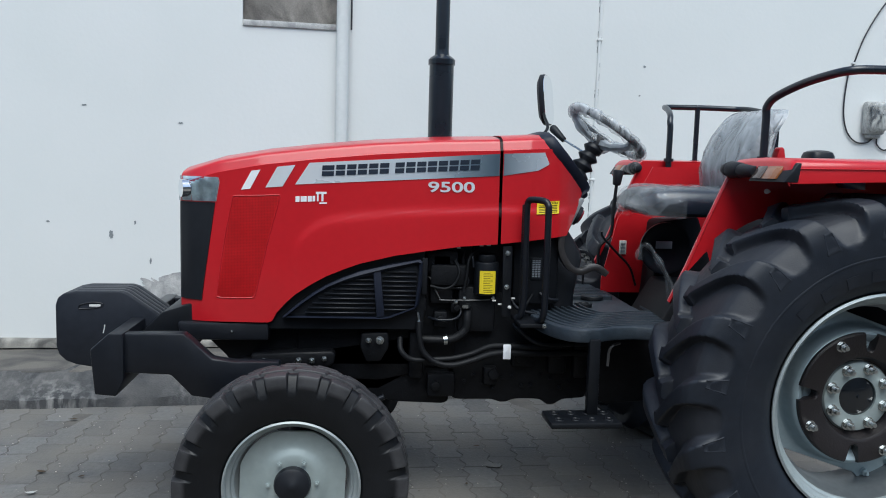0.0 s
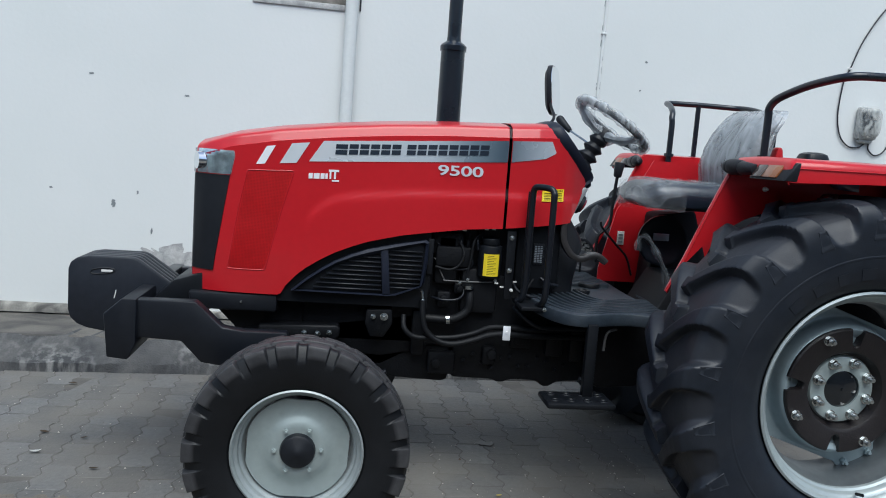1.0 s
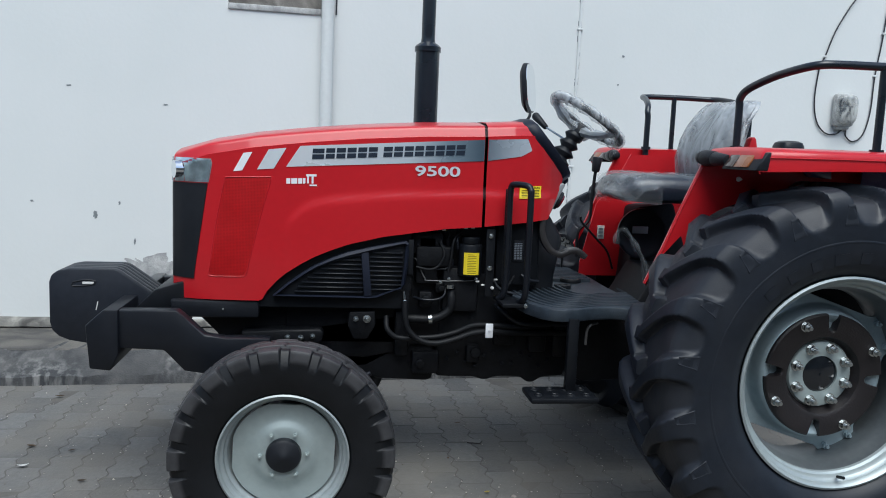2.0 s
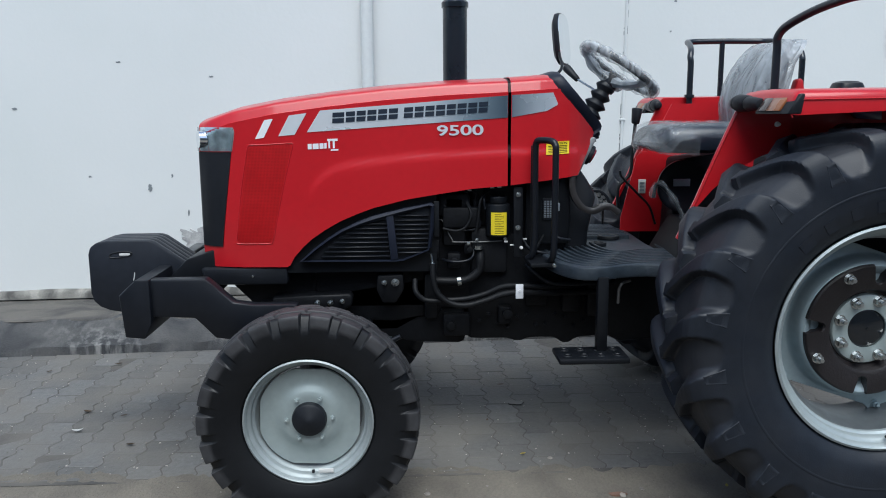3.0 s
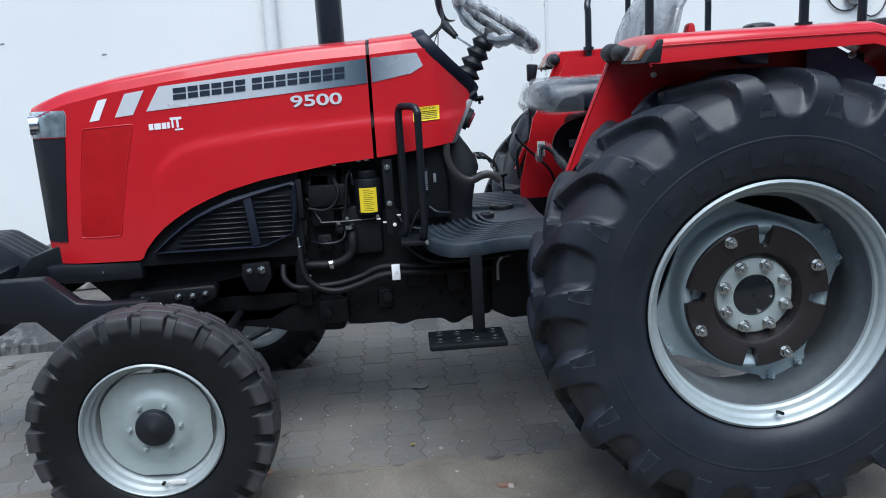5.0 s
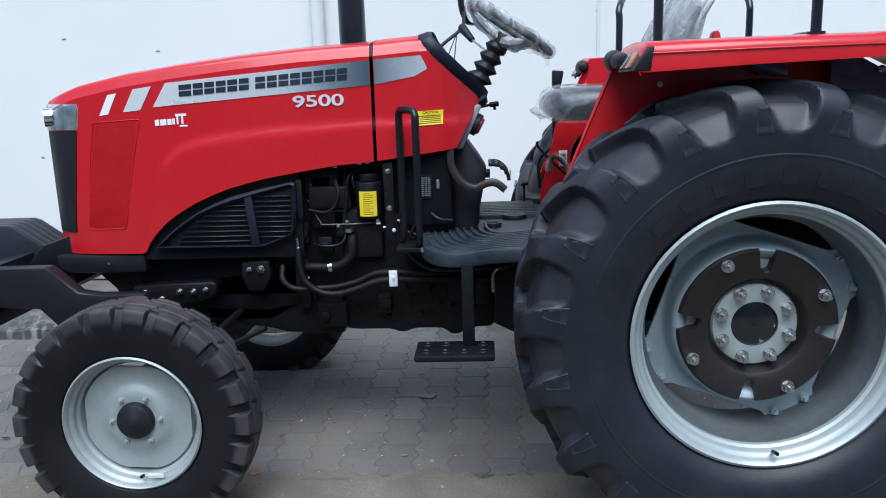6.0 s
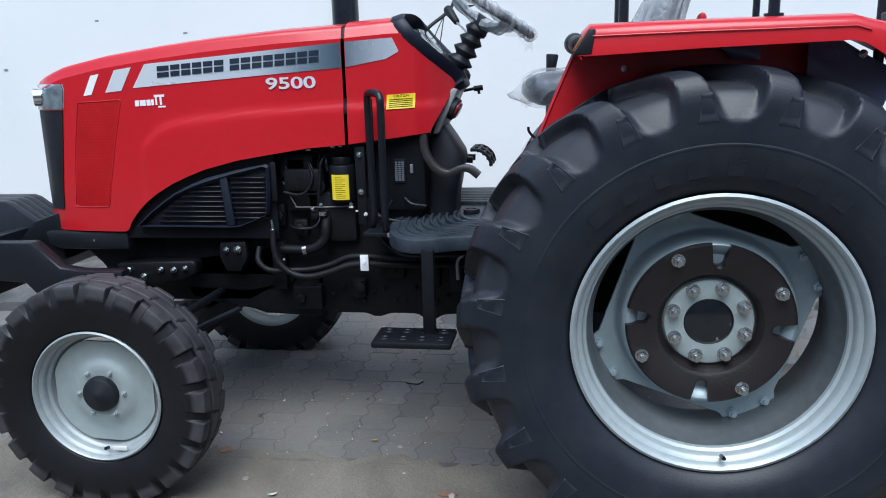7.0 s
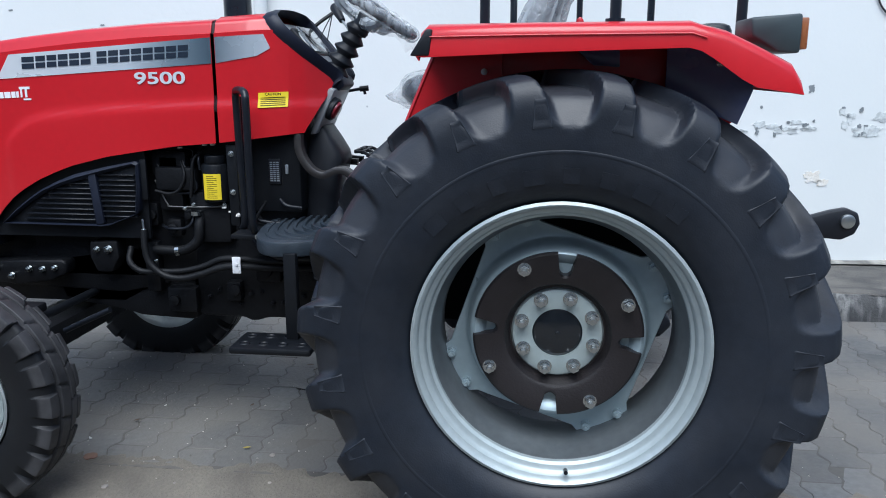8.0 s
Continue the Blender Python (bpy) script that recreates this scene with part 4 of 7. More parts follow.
def bonnet_y(x, z, top):
    """Half width of the bonnet at x and height z."""
    w = interp(WIDTH, x)
    d = top - z
    # the crown sits on the flank with a small step, leans in and turns over at its top edge
    if d < 0.0555:
        w -= 0.007 + 0.022 * (0.0555 - d) / 0.0555
        if d < 0.024:
            k = max(0.0, d - 0.006) / 0.018
            w -= 0.024 * (1 - math.sqrt(1 - (1 - k) ** 2))
    # pressed panel on the flank
    if x > -0.06:
        edge = interp(CREASE, x)
        t = min(1, max(0, (edge - z) / 0.04))
        u = min(1, max(0, (x + 0.06 - 0.3 * max(0, 1.1 - z) * 0) / 0.03))
        w += 0.0085 * (3 * t * t - 2 * t ** 3) * u
    w -= 0.03 * max(0, (1.0 - z)) * (1 if x < -0.1 else 0)
    return w


CROWN = (0.062, 0.0575, 0.0558, 0.0552, 0.0525, 0.045, 0.036, 0.028, 0.023, 0.019, 0.0155, 0.012)


def section_heights(low, top):
    """Heights up the flank: even steps, then close ones round the step and the edge of the crown."""
    end = top - CROWN[0]
    return [low + (end - low) * i / 26 for i in range(26)] + [top - d for d in CROWN]


def shell_section(x, low, top, cross=9):
    """Half perimeter points from the lower edge to the crown."""
    pts = [(x, -bonnet_y(x, z, top), z) for z in section_heights(low, top)]
    w = -pts[-1][1]
    for i in range(1, cross + 1):
        k = i / cross
        pts.append((x, -w * (1 - k), top - 0.012 + 0.012 * math.sin(k * math.pi / 2) ** 0.7 + 0.012 * k))
    return pts


def shell(name, xs, low_of, mat, label, thick=0.004, nose=False):
    b = bmesh.new()
    rows = []
    for x in xs:
        half = shell_section(x, low_of(x), interp(TOP, x))
        rows.append(half + [(p[0], -p[1], p[2]) for p in half[-2::-1]])
    if nose:
        # turn the last section round into the front face
        base = rows[0]
        extra = []
        for k in (0.35, 0.7, 1.0):
            extra.append([(p[0] - 0.016 * math.sin(k * math.pi / 2), p[1] * (1 - 0.14 * k * k), p[2] - (0.02 * k * k if p[2] > 1.35 else 0)) for p in base])
        rows = extra[::-1] + rows
    vs = [[b.verts.new(p) for p in row] for row in rows]
    for p, q in zip(vs, vs[1:]):
        for j in range(len(p) - 1):
            b.faces.new((p[j], p[j + 1], q[j + 1], q[j]))
    if nose:
        b.faces.new(vs[0])
    bmesh.ops.recalc_face_normals(b, faces=b.faces)
    bmesh.ops.solidify(b, geom=b.faces[:], thickness=thick)
    return part(name, b, mat, tractor, label, sharp=50)


xs = [-0.5, -0.49, -0.48, -0.46, -0.44, -0.41] + [-0.38 + 0.02 * i for i in range(11)] + [-0.165, -0.155, -0.148, -0.14, -0.13, -0.122, -0.112] + [-0.1 + 0.0175 * i for i in range(50)] + [0.768]
xs = sorted(set(round(v, 4) for v in xs if v <= 0.769))
bonnet = shell("bonnet", xs, lambda x: interp(ARCH, x), RED, "glossy red bonnet", nose=True)

# dark gasket between bonnet and cowl
b = bmesh.new()
rows = []
for x in (0.7695, 0.7795):
    half = shell_section(x, 1.16, interp(TOP, x))
    rows.append([(p[0], p[1] * 0.996, p[2] - 0.0015) for p in half] + [(p[0], -p[1] * 0.996, p[2] - 0.0015) for p in half[-2::-1]])
vs = [[b.verts.new(p) for p in row] for row in rows]
for j in range(len(vs[0]) - 1):
    b.faces.new((vs[0][j], vs[0][j + 1], vs[1][j + 1], vs[1][j]))
bmesh.ops.solidify(b, geom=b.faces[:], thickness=0.01)
part("bonnet_seal", b, SEAL, tractor, "dark red-brown rubber seal behind the bonnet")

# cowl: its rear edge follows the sloping instrument panel
REAR_EDGE = ((1.19, 1.072), (1.21, 1.08), (1.37, 1.165), (1.385, 1.162), (1.49, 1.05), (1.545, 0.995), (1.62, 0.935))
COWL_W = ((0.78, 0.272), (0.9, 0.268), (0.98, 0.253), (1.03, 0.233), (1.08, 0.195), (1.12, 0.15), (1.17, 0.095))


def cowl():
    b = bmesh.new()
    rows = []
    zs = section_heights(1.165, 1.612)
    nz, nx = len(zs) - 1, 30
    half = []
    for i, z in enumerate(zs):
        xr = interp(REAR_EDGE, z)
        row = []
        for j in range(nx + 1):
            k = j / nx
            x = 0.781 + (xr - 0.781) * k
            top = interp(TOP, x)
            low = 1.165 + (0.03 + 0.002) * max(0, (x - 0.781) / 0.27)
            zz = section_heights(low, top)[i]
            xx = 0.781 + (interp(REAR_EDGE, zz) - 0.781) * k
            y = bonnet_y(0.76, zz, interp(TOP, xx)) + interp(COWL_W, xx) - 0.272
            row.append((xx, -y, zz))
        half.append(row)
    vs = [[b.verts.new(p) for p in row] for row in half]
    vt = [[b.verts.new((p[0], -p[1], p[2])) for p in row] for row in half]
    for grid in (vs, vt):
        for p, q in zip(grid, grid[1:]):
            for j in range(nx):
                b.faces.new((p[j], p[j + 1], q[j + 1], q[j]))
    # crown
    cross = 10
    last, lastt = vs[-1], vt[-1]
    cr = [last]
    for i in range(1, cross):
        k = i / cross
        cr.append([b.verts.new((last[j].co.x, last[j].co.y * (1 - 2 * k), last[j].co.z + 0.012 + 0.012 * math.sin(k * math.pi))) for j in range(nx + 1)])
    cr.append(lastt)
    for p, q in zip(cr, cr[1:]):
        for j in range(nx):
            b.faces.new((p[j], p[j + 1], q[j + 1], q[j]))
    bmesh.ops.recalc_face_normals(b, faces=b.faces)
    bmesh.ops.solidify(b, geom=b.faces[:], thickness=0.004)
    return part("cowl", b, RED, tractor, "glossy red cowl behind the bonnet", sharp=50)


cowl()

# instrument panel shroud: a band along the rear edge of the cowl, over the top and down the far side
near_edge = []
for i in range(15):
    z = 1.358 + (1.6 - 1.358) * i / 14
    x = interp(REAR_EDGE, z)
    near_edge.append(Vector((x, -(bonnet_y(0.76, z, interp(TOP, x)) + interp(COWL_W, x) - 0.272), z)))
crown = [Vector((0.945, near_edge[-1].y * (1 - 2 * k / 8), 1.612 + 0.012 * math.sin(math.pi * k / 8))) for k in range(1, 8)]
far_edge = [Vector((p.x, -p.y, p.z)) for p in near_edge[::-1]]
edge_line = near_edge + crown + far_edge
rings = []
for i, p in enumerate(edge_line):
    side = 1 if p.y < 0 else -1
    flat = abs(p.y) / 0.2 if abs(p.y) < 0.2 else 1
    inw = Vector((0, side * 0.03 * flat, 0))
    back = Vector((0.034, 0, 0.026)) if p.z < 1.6 else Vector((0.045, 0, 0.012))
    rings.append([p - back * 0.35 + inw * 0.1, p + Vector((0, -side * 0.004, 0.003)), p + back * 0.7 + Vector((0, -side * 0.002, 0.004)), p + back + inw * 0.25, p + back * 0.9 + inw, p + inw * 1.2 - Vector((0.0, 0, 0.012))])
b = bmesh.new()
loft(rings, b)
part("dash_shroud", b, BLUE_PLASTIC, tractor, "dark plastic shroud round the instruments", sharp=45)
part("dash_face", prism([(0.975, 1.585), (1.155, 1.405), (1.13, 1.375), (0.945, 1.56)], -0.12, 0.12, 0.004), GREY_PANEL, tractor, "grey instrument panel face")
part("dash_face", prism([(0.965, 1.59), (1.06, 1.495), (1.04, 1.47), (0.945, 1.565)], -0.205, 0.205, 0.004), GREY_PANEL, tractor, "grey instrument panel face")
part("dash_foot", prism([(1.15, 1.415), (1.19, 1.392), (1.198, 1.362), (1.17, 1.342), (1.13, 1.372)], -0.085, 0.085, 0.008), BLUE_PLASTIC, tractor, "dark plastic foot of the panel")
n = Vector((1.58 - 1.4, 0, 1.135 - 0.985)).normalized()
gx = Vector((0.15, 0, -0.18)).normalized()
cluster = Vector((1.045, 0.0, 1.518)) + n * 0.004
b = bmesh.new()
box(-0.06, 0.06, -0.115, 0.115, -0.01, 0.008, 0.006, b)
m4 = Matrix.Translation(cluster) @ Matrix((gx, (0, 1, 0), gx.cross(Vector((0, 1, 0))))).transposed().to_4x4()
bmesh.ops.transform(b, matrix=m4, verts=b.verts)
gauge = part("instrument_cluster", b, BLACK_PLASTIC, tractor, "instrument cluster with round gauges")
for y in (-0.07, 0.07):
    b = cyl((0, y, 0.006), (0, y, 0.012), 0.04, 28)
    bmesh.ops.transform(b, matrix=m4, verts=b.verts)
    part("gauge", b, WHITE_TAG, gauge, "pale round gauge")
b = box(-0.058, 0.058, -0.113, 0.113, 0.016, 0.019, 0.002)
bmesh.ops.transform(b, matrix=m4, verts=b.verts)
part("gauge_glass", b, GLASS, gauge, "clear cover over the gauges")

# rear face of the cowl below the panel
part("switch_panel", prism([(1.155, 1.358), (1.172, 1.35), (1.095, 1.188), (1.07, 1.185), (1.13, 1.34)], -0.125, 0.125, 0.006), GREY_PANEL, tractor, "grey switch panel below the instruments")
b = cyl((1.135, -0.075, 1.285), (1.16, -0.078, 1.272), 0.044, 28, bevel=0.004)
part("switch_bezel", b, BLACK_PLASTIC, tractor, "round black switch bezel")
part("switch_lens", cyl((1.145, -0.076, 1.281), (1.169, -0.079, 1.268), 0.034, 24, bevel=0.006), LENS_RED, tractor, "dark red warning lens")
b = cyl((1.14, 0.12, 1.335), (1.215, 0.14, 1.348), 0.006, 10)
cyl((1.205, 0.137, 1.346), (1.24, 0.145, 1.35), 0.011, 12, b)
cyl((1.222, 0.142, 1.35), (1.226, 0.142, 1.325), 0.006, 8, b)
part("throttle_lever", b, BLACK, tractor, "small black throttle lever")

# -- decals: thin plates that follow the flank --
def flank_plate(name, outline, mat, parent, proud=0.0022, thick=0.0016, steps=16, label="", rows=5, rounded=0.0):
    """A thin plate on the near flank. outline: four corners in x, z, lower left, lower right, upper right, upper left."""
    (ax, az), (bx, bz), (cx, cz), (dx, dz) = outline
    b = bmesh.new()
    front, back = [], []
    for i in range(steps + 1):
        u = i / steps
        fr, bk = [], []
        for j in range(rows + 1):
            v = j / rows
            q = min(v, 1 - v) / (rounded * 0.4) if rounded else 1.0
            cut = rounded * (1 - math.sqrt(1 - (1 - q) ** 2)) if q < 1 else 0.0
            u = cut + (1 - 2 * cut) * i / steps
            x = (ax + (bx - ax) * u) * (1 - v) + (dx + (cx - dx) * u) * v
            z = (az + (bz - az) * u) * (1 - v) + (dz + (cz - dz) * u) * v
            y = -bonnet_y(min(x, 0.76), z, interp(TOP, x)) + (0.272 - interp(COWL_W, x) if x > 0.781 else 0)
            fr.append(b.verts.new((x, y - proud, z)))
            bk.append(b.verts.new((x, y - proud + thick, z)))
        front.append(fr)
        back.append(bk)
    for g_ in (front, back):
        for p, q in zip(g_, g_[1:]):
            for j in range(rows):
                b.faces.new((p[j], p[j + 1], q[j + 1], q[j]))
    for j in range(rows):
        b.faces.new((front[0][j], front[0][j + 1], back[0][j + 1], back[0][j]))
        b.faces.new((front[-1][j], front[-1][j + 1], back[-1][j + 1], back[-1][j]))
    for i in range(steps):
        b.faces.new((front[i][0], front[i + 1][0], back[i + 1][0], back[i][0]))
        b.faces.new((front[i][rows], front[i + 1][rows], back[i + 1][rows], back[i][rows]))
    return part(name, b, mat, parent, label, sharp=60)


flank_plate("stripe", ((-0.263, 1.361), (-0.227, 1.366), (-0.187, 1.442), (-0.222, 1.437)), DECAL_WHITE, bonnet, label="white slanted stripe")
flank_plate("stripe", ((-0.168, 1.372), (-0.101, 1.378), (-0.051, 1.464), (-0.122, 1.455)), DECAL_SILVER, bonnet, label="silver slanted stripe")
flank_plate("name_band", ((-0.052, 1.387), (0.767, 1.442), (0.767, 1.531), (0.004, 1.474)), BAND, bonnet, steps=40, label="silver band with dark plain marks")
flank_plate("name_band", ((0.783, 1.443), (0.93, 1.468), (0.955, 1.542), (0.783, 1.532)), BAND, bonnet, steps=12, label="grey end of the silver band")
flank_plate("band_tip", ((0.93, 1.468), (0.974, 1.492), (0.976, 1.497), (0.955, 1.542)), BAND, bonnet, steps=6)
# dark marks in place of the maker's name
x = 0.052
for word in (6, 8):
    for k in range(word):
        w = 0.0365 if not (word == 6 and k == 0) else 0.0475
        zb = 1.423 + (x - 0.05) * 0.066
        for lo, hi in ((0.0, 0.0185), (0.0235, 0.042)):
            flank_plate("name_mark", ((x + lo * 0.07, zb + lo), (x + w + lo * 0.07, zb + lo + 0.002), (x + w + hi * 0.07, zb + hi + 0.002), (x + hi * 0.07, zb + hi)), DECAL_DARK, bonnet, 0.0042, 0.0018, 2, rows=1)
        x += w + 0.007
    x += 0.018
DIGIT = 0.058 * 1.66 * 0.5
for k, digit in enumerate("9500"):
    along = k * DIGIT
    lettering("model_number", digit, 0.058, DECAL_SILVER, bonnet, (0.476 + along, -0.2745, 1.371 + along * math.tan(radians(0.8))), 0.8, width=1.66, label="silver raised digit")
# white marks in place of the series name
for x0, x1, z0, z1 in ((-0.05, -0.034, 1.318, 1.34), (-0.03, -0.006, 1.319, 1.341), (-0.002, 0.014, 1.32, 1.342), (0.017, 0.027, 1.321, 1.343), (0.03, 0.072, 1.351, 1.36), (0.034, 0.041, 1.322, 1.351), (0.052, 0.06, 1.322, 1.351), (0.044, 0.074, 1.312, 1.318)):
    flank_plate("series_mark", ((x0, z0), (x1, z0 + 0.001), (x1, z1 + 0.001), (x0, z1)), DECAL_WHITE, bonnet, steps=2, rows=2)


# perforated side panel
def mesh_material():
    m = material("perforated_red_mesh", (0.4, 0.006, 0.009), 0.45, var=0.2, grime_scale=5.0, spec=0.25)
    t = m.node_tree
    n_, l = t.nodes, t.links
    co = n_.new("ShaderNodeTexCoord")
    mp = n_.new("ShaderNodeMapping")
    mp.inputs["Scale"].default_value = (1, 0.0, 1)
    l.new(co.outputs["Object"], mp.inputs["Vector"])
    v = n_.new("ShaderNodeTexVoronoi")
    v.inputs["Scale"].default_value, v.inputs["Randomness"].default_value = 170, 0.0
    l.new(mp.outputs["Vector"], v.inputs["Vector"])
    mr = n_.new("ShaderNodeMapRange")
    mr.inputs["From Min"].default_value, mr.inputs["From Max"].default_value = 0.25, 0.4
    l.new(v.outputs["Distance"], mr.inputs["Value"])
    bs = n_["Principled BSDF"]
    src = bs.inputs["Base Color"].links[0].from_socket
    mix = n_.new("ShaderNodeMixRGB")
    mix.inputs["Color1"].default_value = (0.26, 0.005, 0.007, 1)
    l.new(mr.outputs[0], mix.inputs["Fac"])
    l.new(src, mix.inputs["Color2"])
    l.new(mix.outputs["Color"], bs.inputs["Base Color"])
    return m


MESH = mesh_material()
flank_plate("mesh_panel", ((-0.358, 0.931), (-0.214, 0.931), (-0.112, 1.342), (-0.294, 1.331)), MESH, bonnet, 0.0015, 0.001, 20, rows=60, rounded=0.14, label="dark red perforated side grille")


def flank_line(pts, r, mat, name, parent, label=""):
    line = [(x_, -bonnet_y(x_, z_, interp(TOP, x_)) - 0.001, z_) for x_, z_ in pts]
    return part(name, tube(line, r, 8, 4), mat, parent, label)


flank_line(((-0.294, 1.332), (-0.3, 1.31), (-0.33, 1.15), (-0.355, 0.97), (-0.36, 0.938), (-0.352, 0.929), (-0.3, 0.928), (-0.225, 0.93), (-0.21, 0.936), (-0.2, 0.97), (-0.155, 1.17), (-0.115, 1.32),
            (-0.111, 1.34), (-0.125, 1.344), (-0.2, 1.34), (-0.285, 1.337), (-0.294, 1.332)), 0.002, RED, "panel_rim", bonnet, "raised red rim of the side grille")


# front grille and head lamps wrap round the nose
def nose_plate(name, z0, z1, xs0, mat, label="", proud=0.006, sides=(-1, 1), full=True, thick=0.004, zt=None):
    """A plate round the nose between two heights; xs0 gives how far back it reaches at each height."""
    b = bmesh.new()
    rows = []
    nz = 14
    for i in range(nz + 1):
        z = z0 + (z1 - z0) * i / nz
        back = interp(xs0, z)
        line = []
        for k in range(9):
            x_ = back + (-0.5 - back) * k / 8
            line.append((x_, -bonnet_y(x_, min(z, interp(TOP, x_) - 0.02), interp(TOP, x_)) - proud * 0.6))
        w = -line[-1][1]
        line += [(-0.506, -w * 0.975), (-0.5125, -w * 0.92), (-0.5175, -w * 0.82), (-0.521, -w * 0.65), (-0.524, -w * 0.35), (-0.525, 0)]
        if full:
            line += [(p[0], -p[1]) for p in line[-2::-1]]
        rows.append([(p[0] - proud * 0.4, p[1], z) for p in line])
    vs = [[b.verts.new(p) for p in row] for row in rows]
    for p, q in zip(vs, vs[1:]):
        for j in range(len(p) - 1):
            b.faces.new((p[j], p[j + 1], q[j + 1], q[j]))
    bmesh.ops.recalc_face_normals(b, faces=b.faces)
    bmesh.ops.solidify(b, geom=b.faces[:], thickness=thick)
    return part(name, b, mat, tractor, label, sharp=50)


grille = nose_plate("front_grille", 0.916, 1.308, ((0.916, -0.418), (0.95, -0.414), (1.308, -0.362)), BLACK_PLASTIC, "black plastic front grille")
lampbox = nose_plate("head_lamp", 1.312, 1.408, ((1.312, -0.36), (1.39, -0.346), (1.408, -0.352)), LAMP_INNER, "clear wrap-round head lamp", proud=0.001)
lens = nose_plate("lens", 1.311, 1.409, ((1.311, -0.358), (1.39, -0.344), (1.409, -0.35)), GLASS, "clear lamp lens", proud=0.012, thick=0.003)
lens.parent = lampbox
for s in (-1, 1):
    b = cyl((-0.475, s * 0.2, 1.36), (-0.505, s * 0.215, 1.36), 0.036, 24)
    part("reflector", b, CHROME, lampbox, "bright round reflector")

# chin below the bonnet
b = prism([(-0.515, 0.825), (-0.155, 0.825), (-0.155, 0.752), (-0.46, 0.752), (-0.505, 0.77)], -0.252, 0.252, 0.01)
part("chin_panel", b, BLACK_PLASTIC, tractor, "black plastic panel under the bonnet")

# liner that closes the engine bay behind the arch
for s_ in (-1, 1):
    y0, y1 = sorted((s_ * 0.242, s_ * 0.228))
    part("arch_liner", prism([(-0.2, 0.86), (-0.12, 0.9), (-0.047, 0.965), (0.072, 1.04), (0.211, 1.095), (0.349, 1.13), (0.474, 1.15), (0.474, 0.8), (-0.2, 0.8)], y0, y1), BLACK, tractor, "black liner under the bonnet arch", smooth=False)

# -- side grille --
G_OUT = [(-0.098, 0.852), (-0.04, 0.905), (0.02, 0.95), (0.069, 0.982), (0.14, 1.016), (0.209, 1.042), (0.33, 1.071), (0.452, 1.094), (0.463, 1.085), (0.462, 1.0), (0.452, 0.91), (0.44, 0.895), (0.335, 0.852), (0.3, 0.848)]
for s in (-1, 1):
    b = bmesh.new()
    y0 = s * 0.272
    side = part("side_grille", prism(G_OUT, s * 0.235, s * 0.255, 0.003), BLACK_PLASTIC, tractor, "black louvred side grille with a bevelled frame")
    # bevelled rim
    line = [(x_, y0, z_) for x_, z_ in G_OUT[:9]]
    b = bmesh.new()
    rings = []
    for i, (x_, z_) in enumerate(G_OUT):
        cx, cz = 0.27, 0.95
        d = Vector((cx - x_, cz - z_)).normalized()
        w = 0.026 if 0 < i < 8 else (0.016 if i < 11 else 0.006)
        rings.append([(x_, s * 0.25, z_), (x_, y0, z_), (x_ + d.x * w * 0.5, s * 0.282, z_ + d.y * w * 0.5), (x_ + d.x * w, s * 0.272, z_ + d.y * w), (x_ + d.x * w * 1.05, s * 0.25, z_ + d.y * w * 1.05)])
    rings.append(rings[0])
    loft(rings, b, cap=False)
    part("grille_rim", b, BLUE_PLASTIC, side, "dark blue-grey bevelled rim", sharp=25)
    part("mullion", prism([(0.262, 1.052), (0.292, 1.058), (0.312, 0.86), (0.28, 0.852)], s * 0.25, s * 0.277, 0.003), BLUE_PLASTIC, side)
    for i in range(9):
        z = 0.868 + i * 0.0195
        # left bay starts where the rim is
        x0 = interp(((0.85, -0.03), (0.9, 0.0), (0.95, 0.06), (1.0, 0.14), (1.04, 0.24)), z) + 0.01
        if x0 < 0.25:
            part("louvre", box(x0, 0.275, min(s * 0.25, s * 0.27), max(s * 0.25, s * 0.27), z, z + 0.006, 0.002, seg=1), BLACK_SATIN, side)
        z2 = z + 0.014
        part("louvre", box(0.3, 0.44, min(s * 0.25, s * 0.27), max(s * 0.25, s * 0.27), z2, z2 + 0.006, 0.002, seg=1), BLACK_SATIN, side)

# -- front weights and bumper frame --
W_OUT = [(-1.022, 0.87), (-1.012, 0.9), (-0.985, 0.92), (-0.94, 0.929), (-0.765, 0.93), (-0.74, 0.922), (-0.61, 0.83), (-0.6, 0.78), (-0.64, 0.64), (-0.86, 0.608), (-0.945, 0.622), (-0.985, 0.638), (-1.012, 0.664), (-1.022, 0.7)]
weight = None
for i in range(5):
    y = -0.12 + 0.044 * i
    if weight is None:
        weight = part("front_weight", prism(W_OUT, -0.02, 0.02, 0.008), WEIGHT_PAINT, tractor, "black cast front weight with a hand slot", at=(0, y, 0))
    else:
        share("front_weight", weight, tractor, Matrix.Translation((0, y, 0)))
part("hand_slot", tube([(-0.925, -0.14, 0.872), (-0.875, -0.14, 0.882), (-0.835, -0.14, 0.876), (-0.85, -0.14, 0.862), (-0.925, -0.14, 0.855), (-0.925, -0.14, 0.872)], 0.003, 6, 3), BLACK_PLASTIC, tractor, "rim of the hand slot")
part("slot_gap", box(-0.888, -0.843, -0.1415, -0.139, 0.864, 0.874, 0.001), WHITE_TAG, tractor, "bright gap through the hand slot")
part("cast_mark", tube([(-0.835, -0.1405, 0.755), (-0.83, -0.141, 0.775), (-0.828, -0.1405, 0.79)], 0.0025, 6), WHITE_TAG, tractor, "pale chalk mark")


# bumper: side arms and a deep cross bar
def out(pts, k=0.974):
    return [(0.2 + (x_ - 0.2) * k, 1.48 + (z_ - 1.48) * k) for x_, z_ in pts]


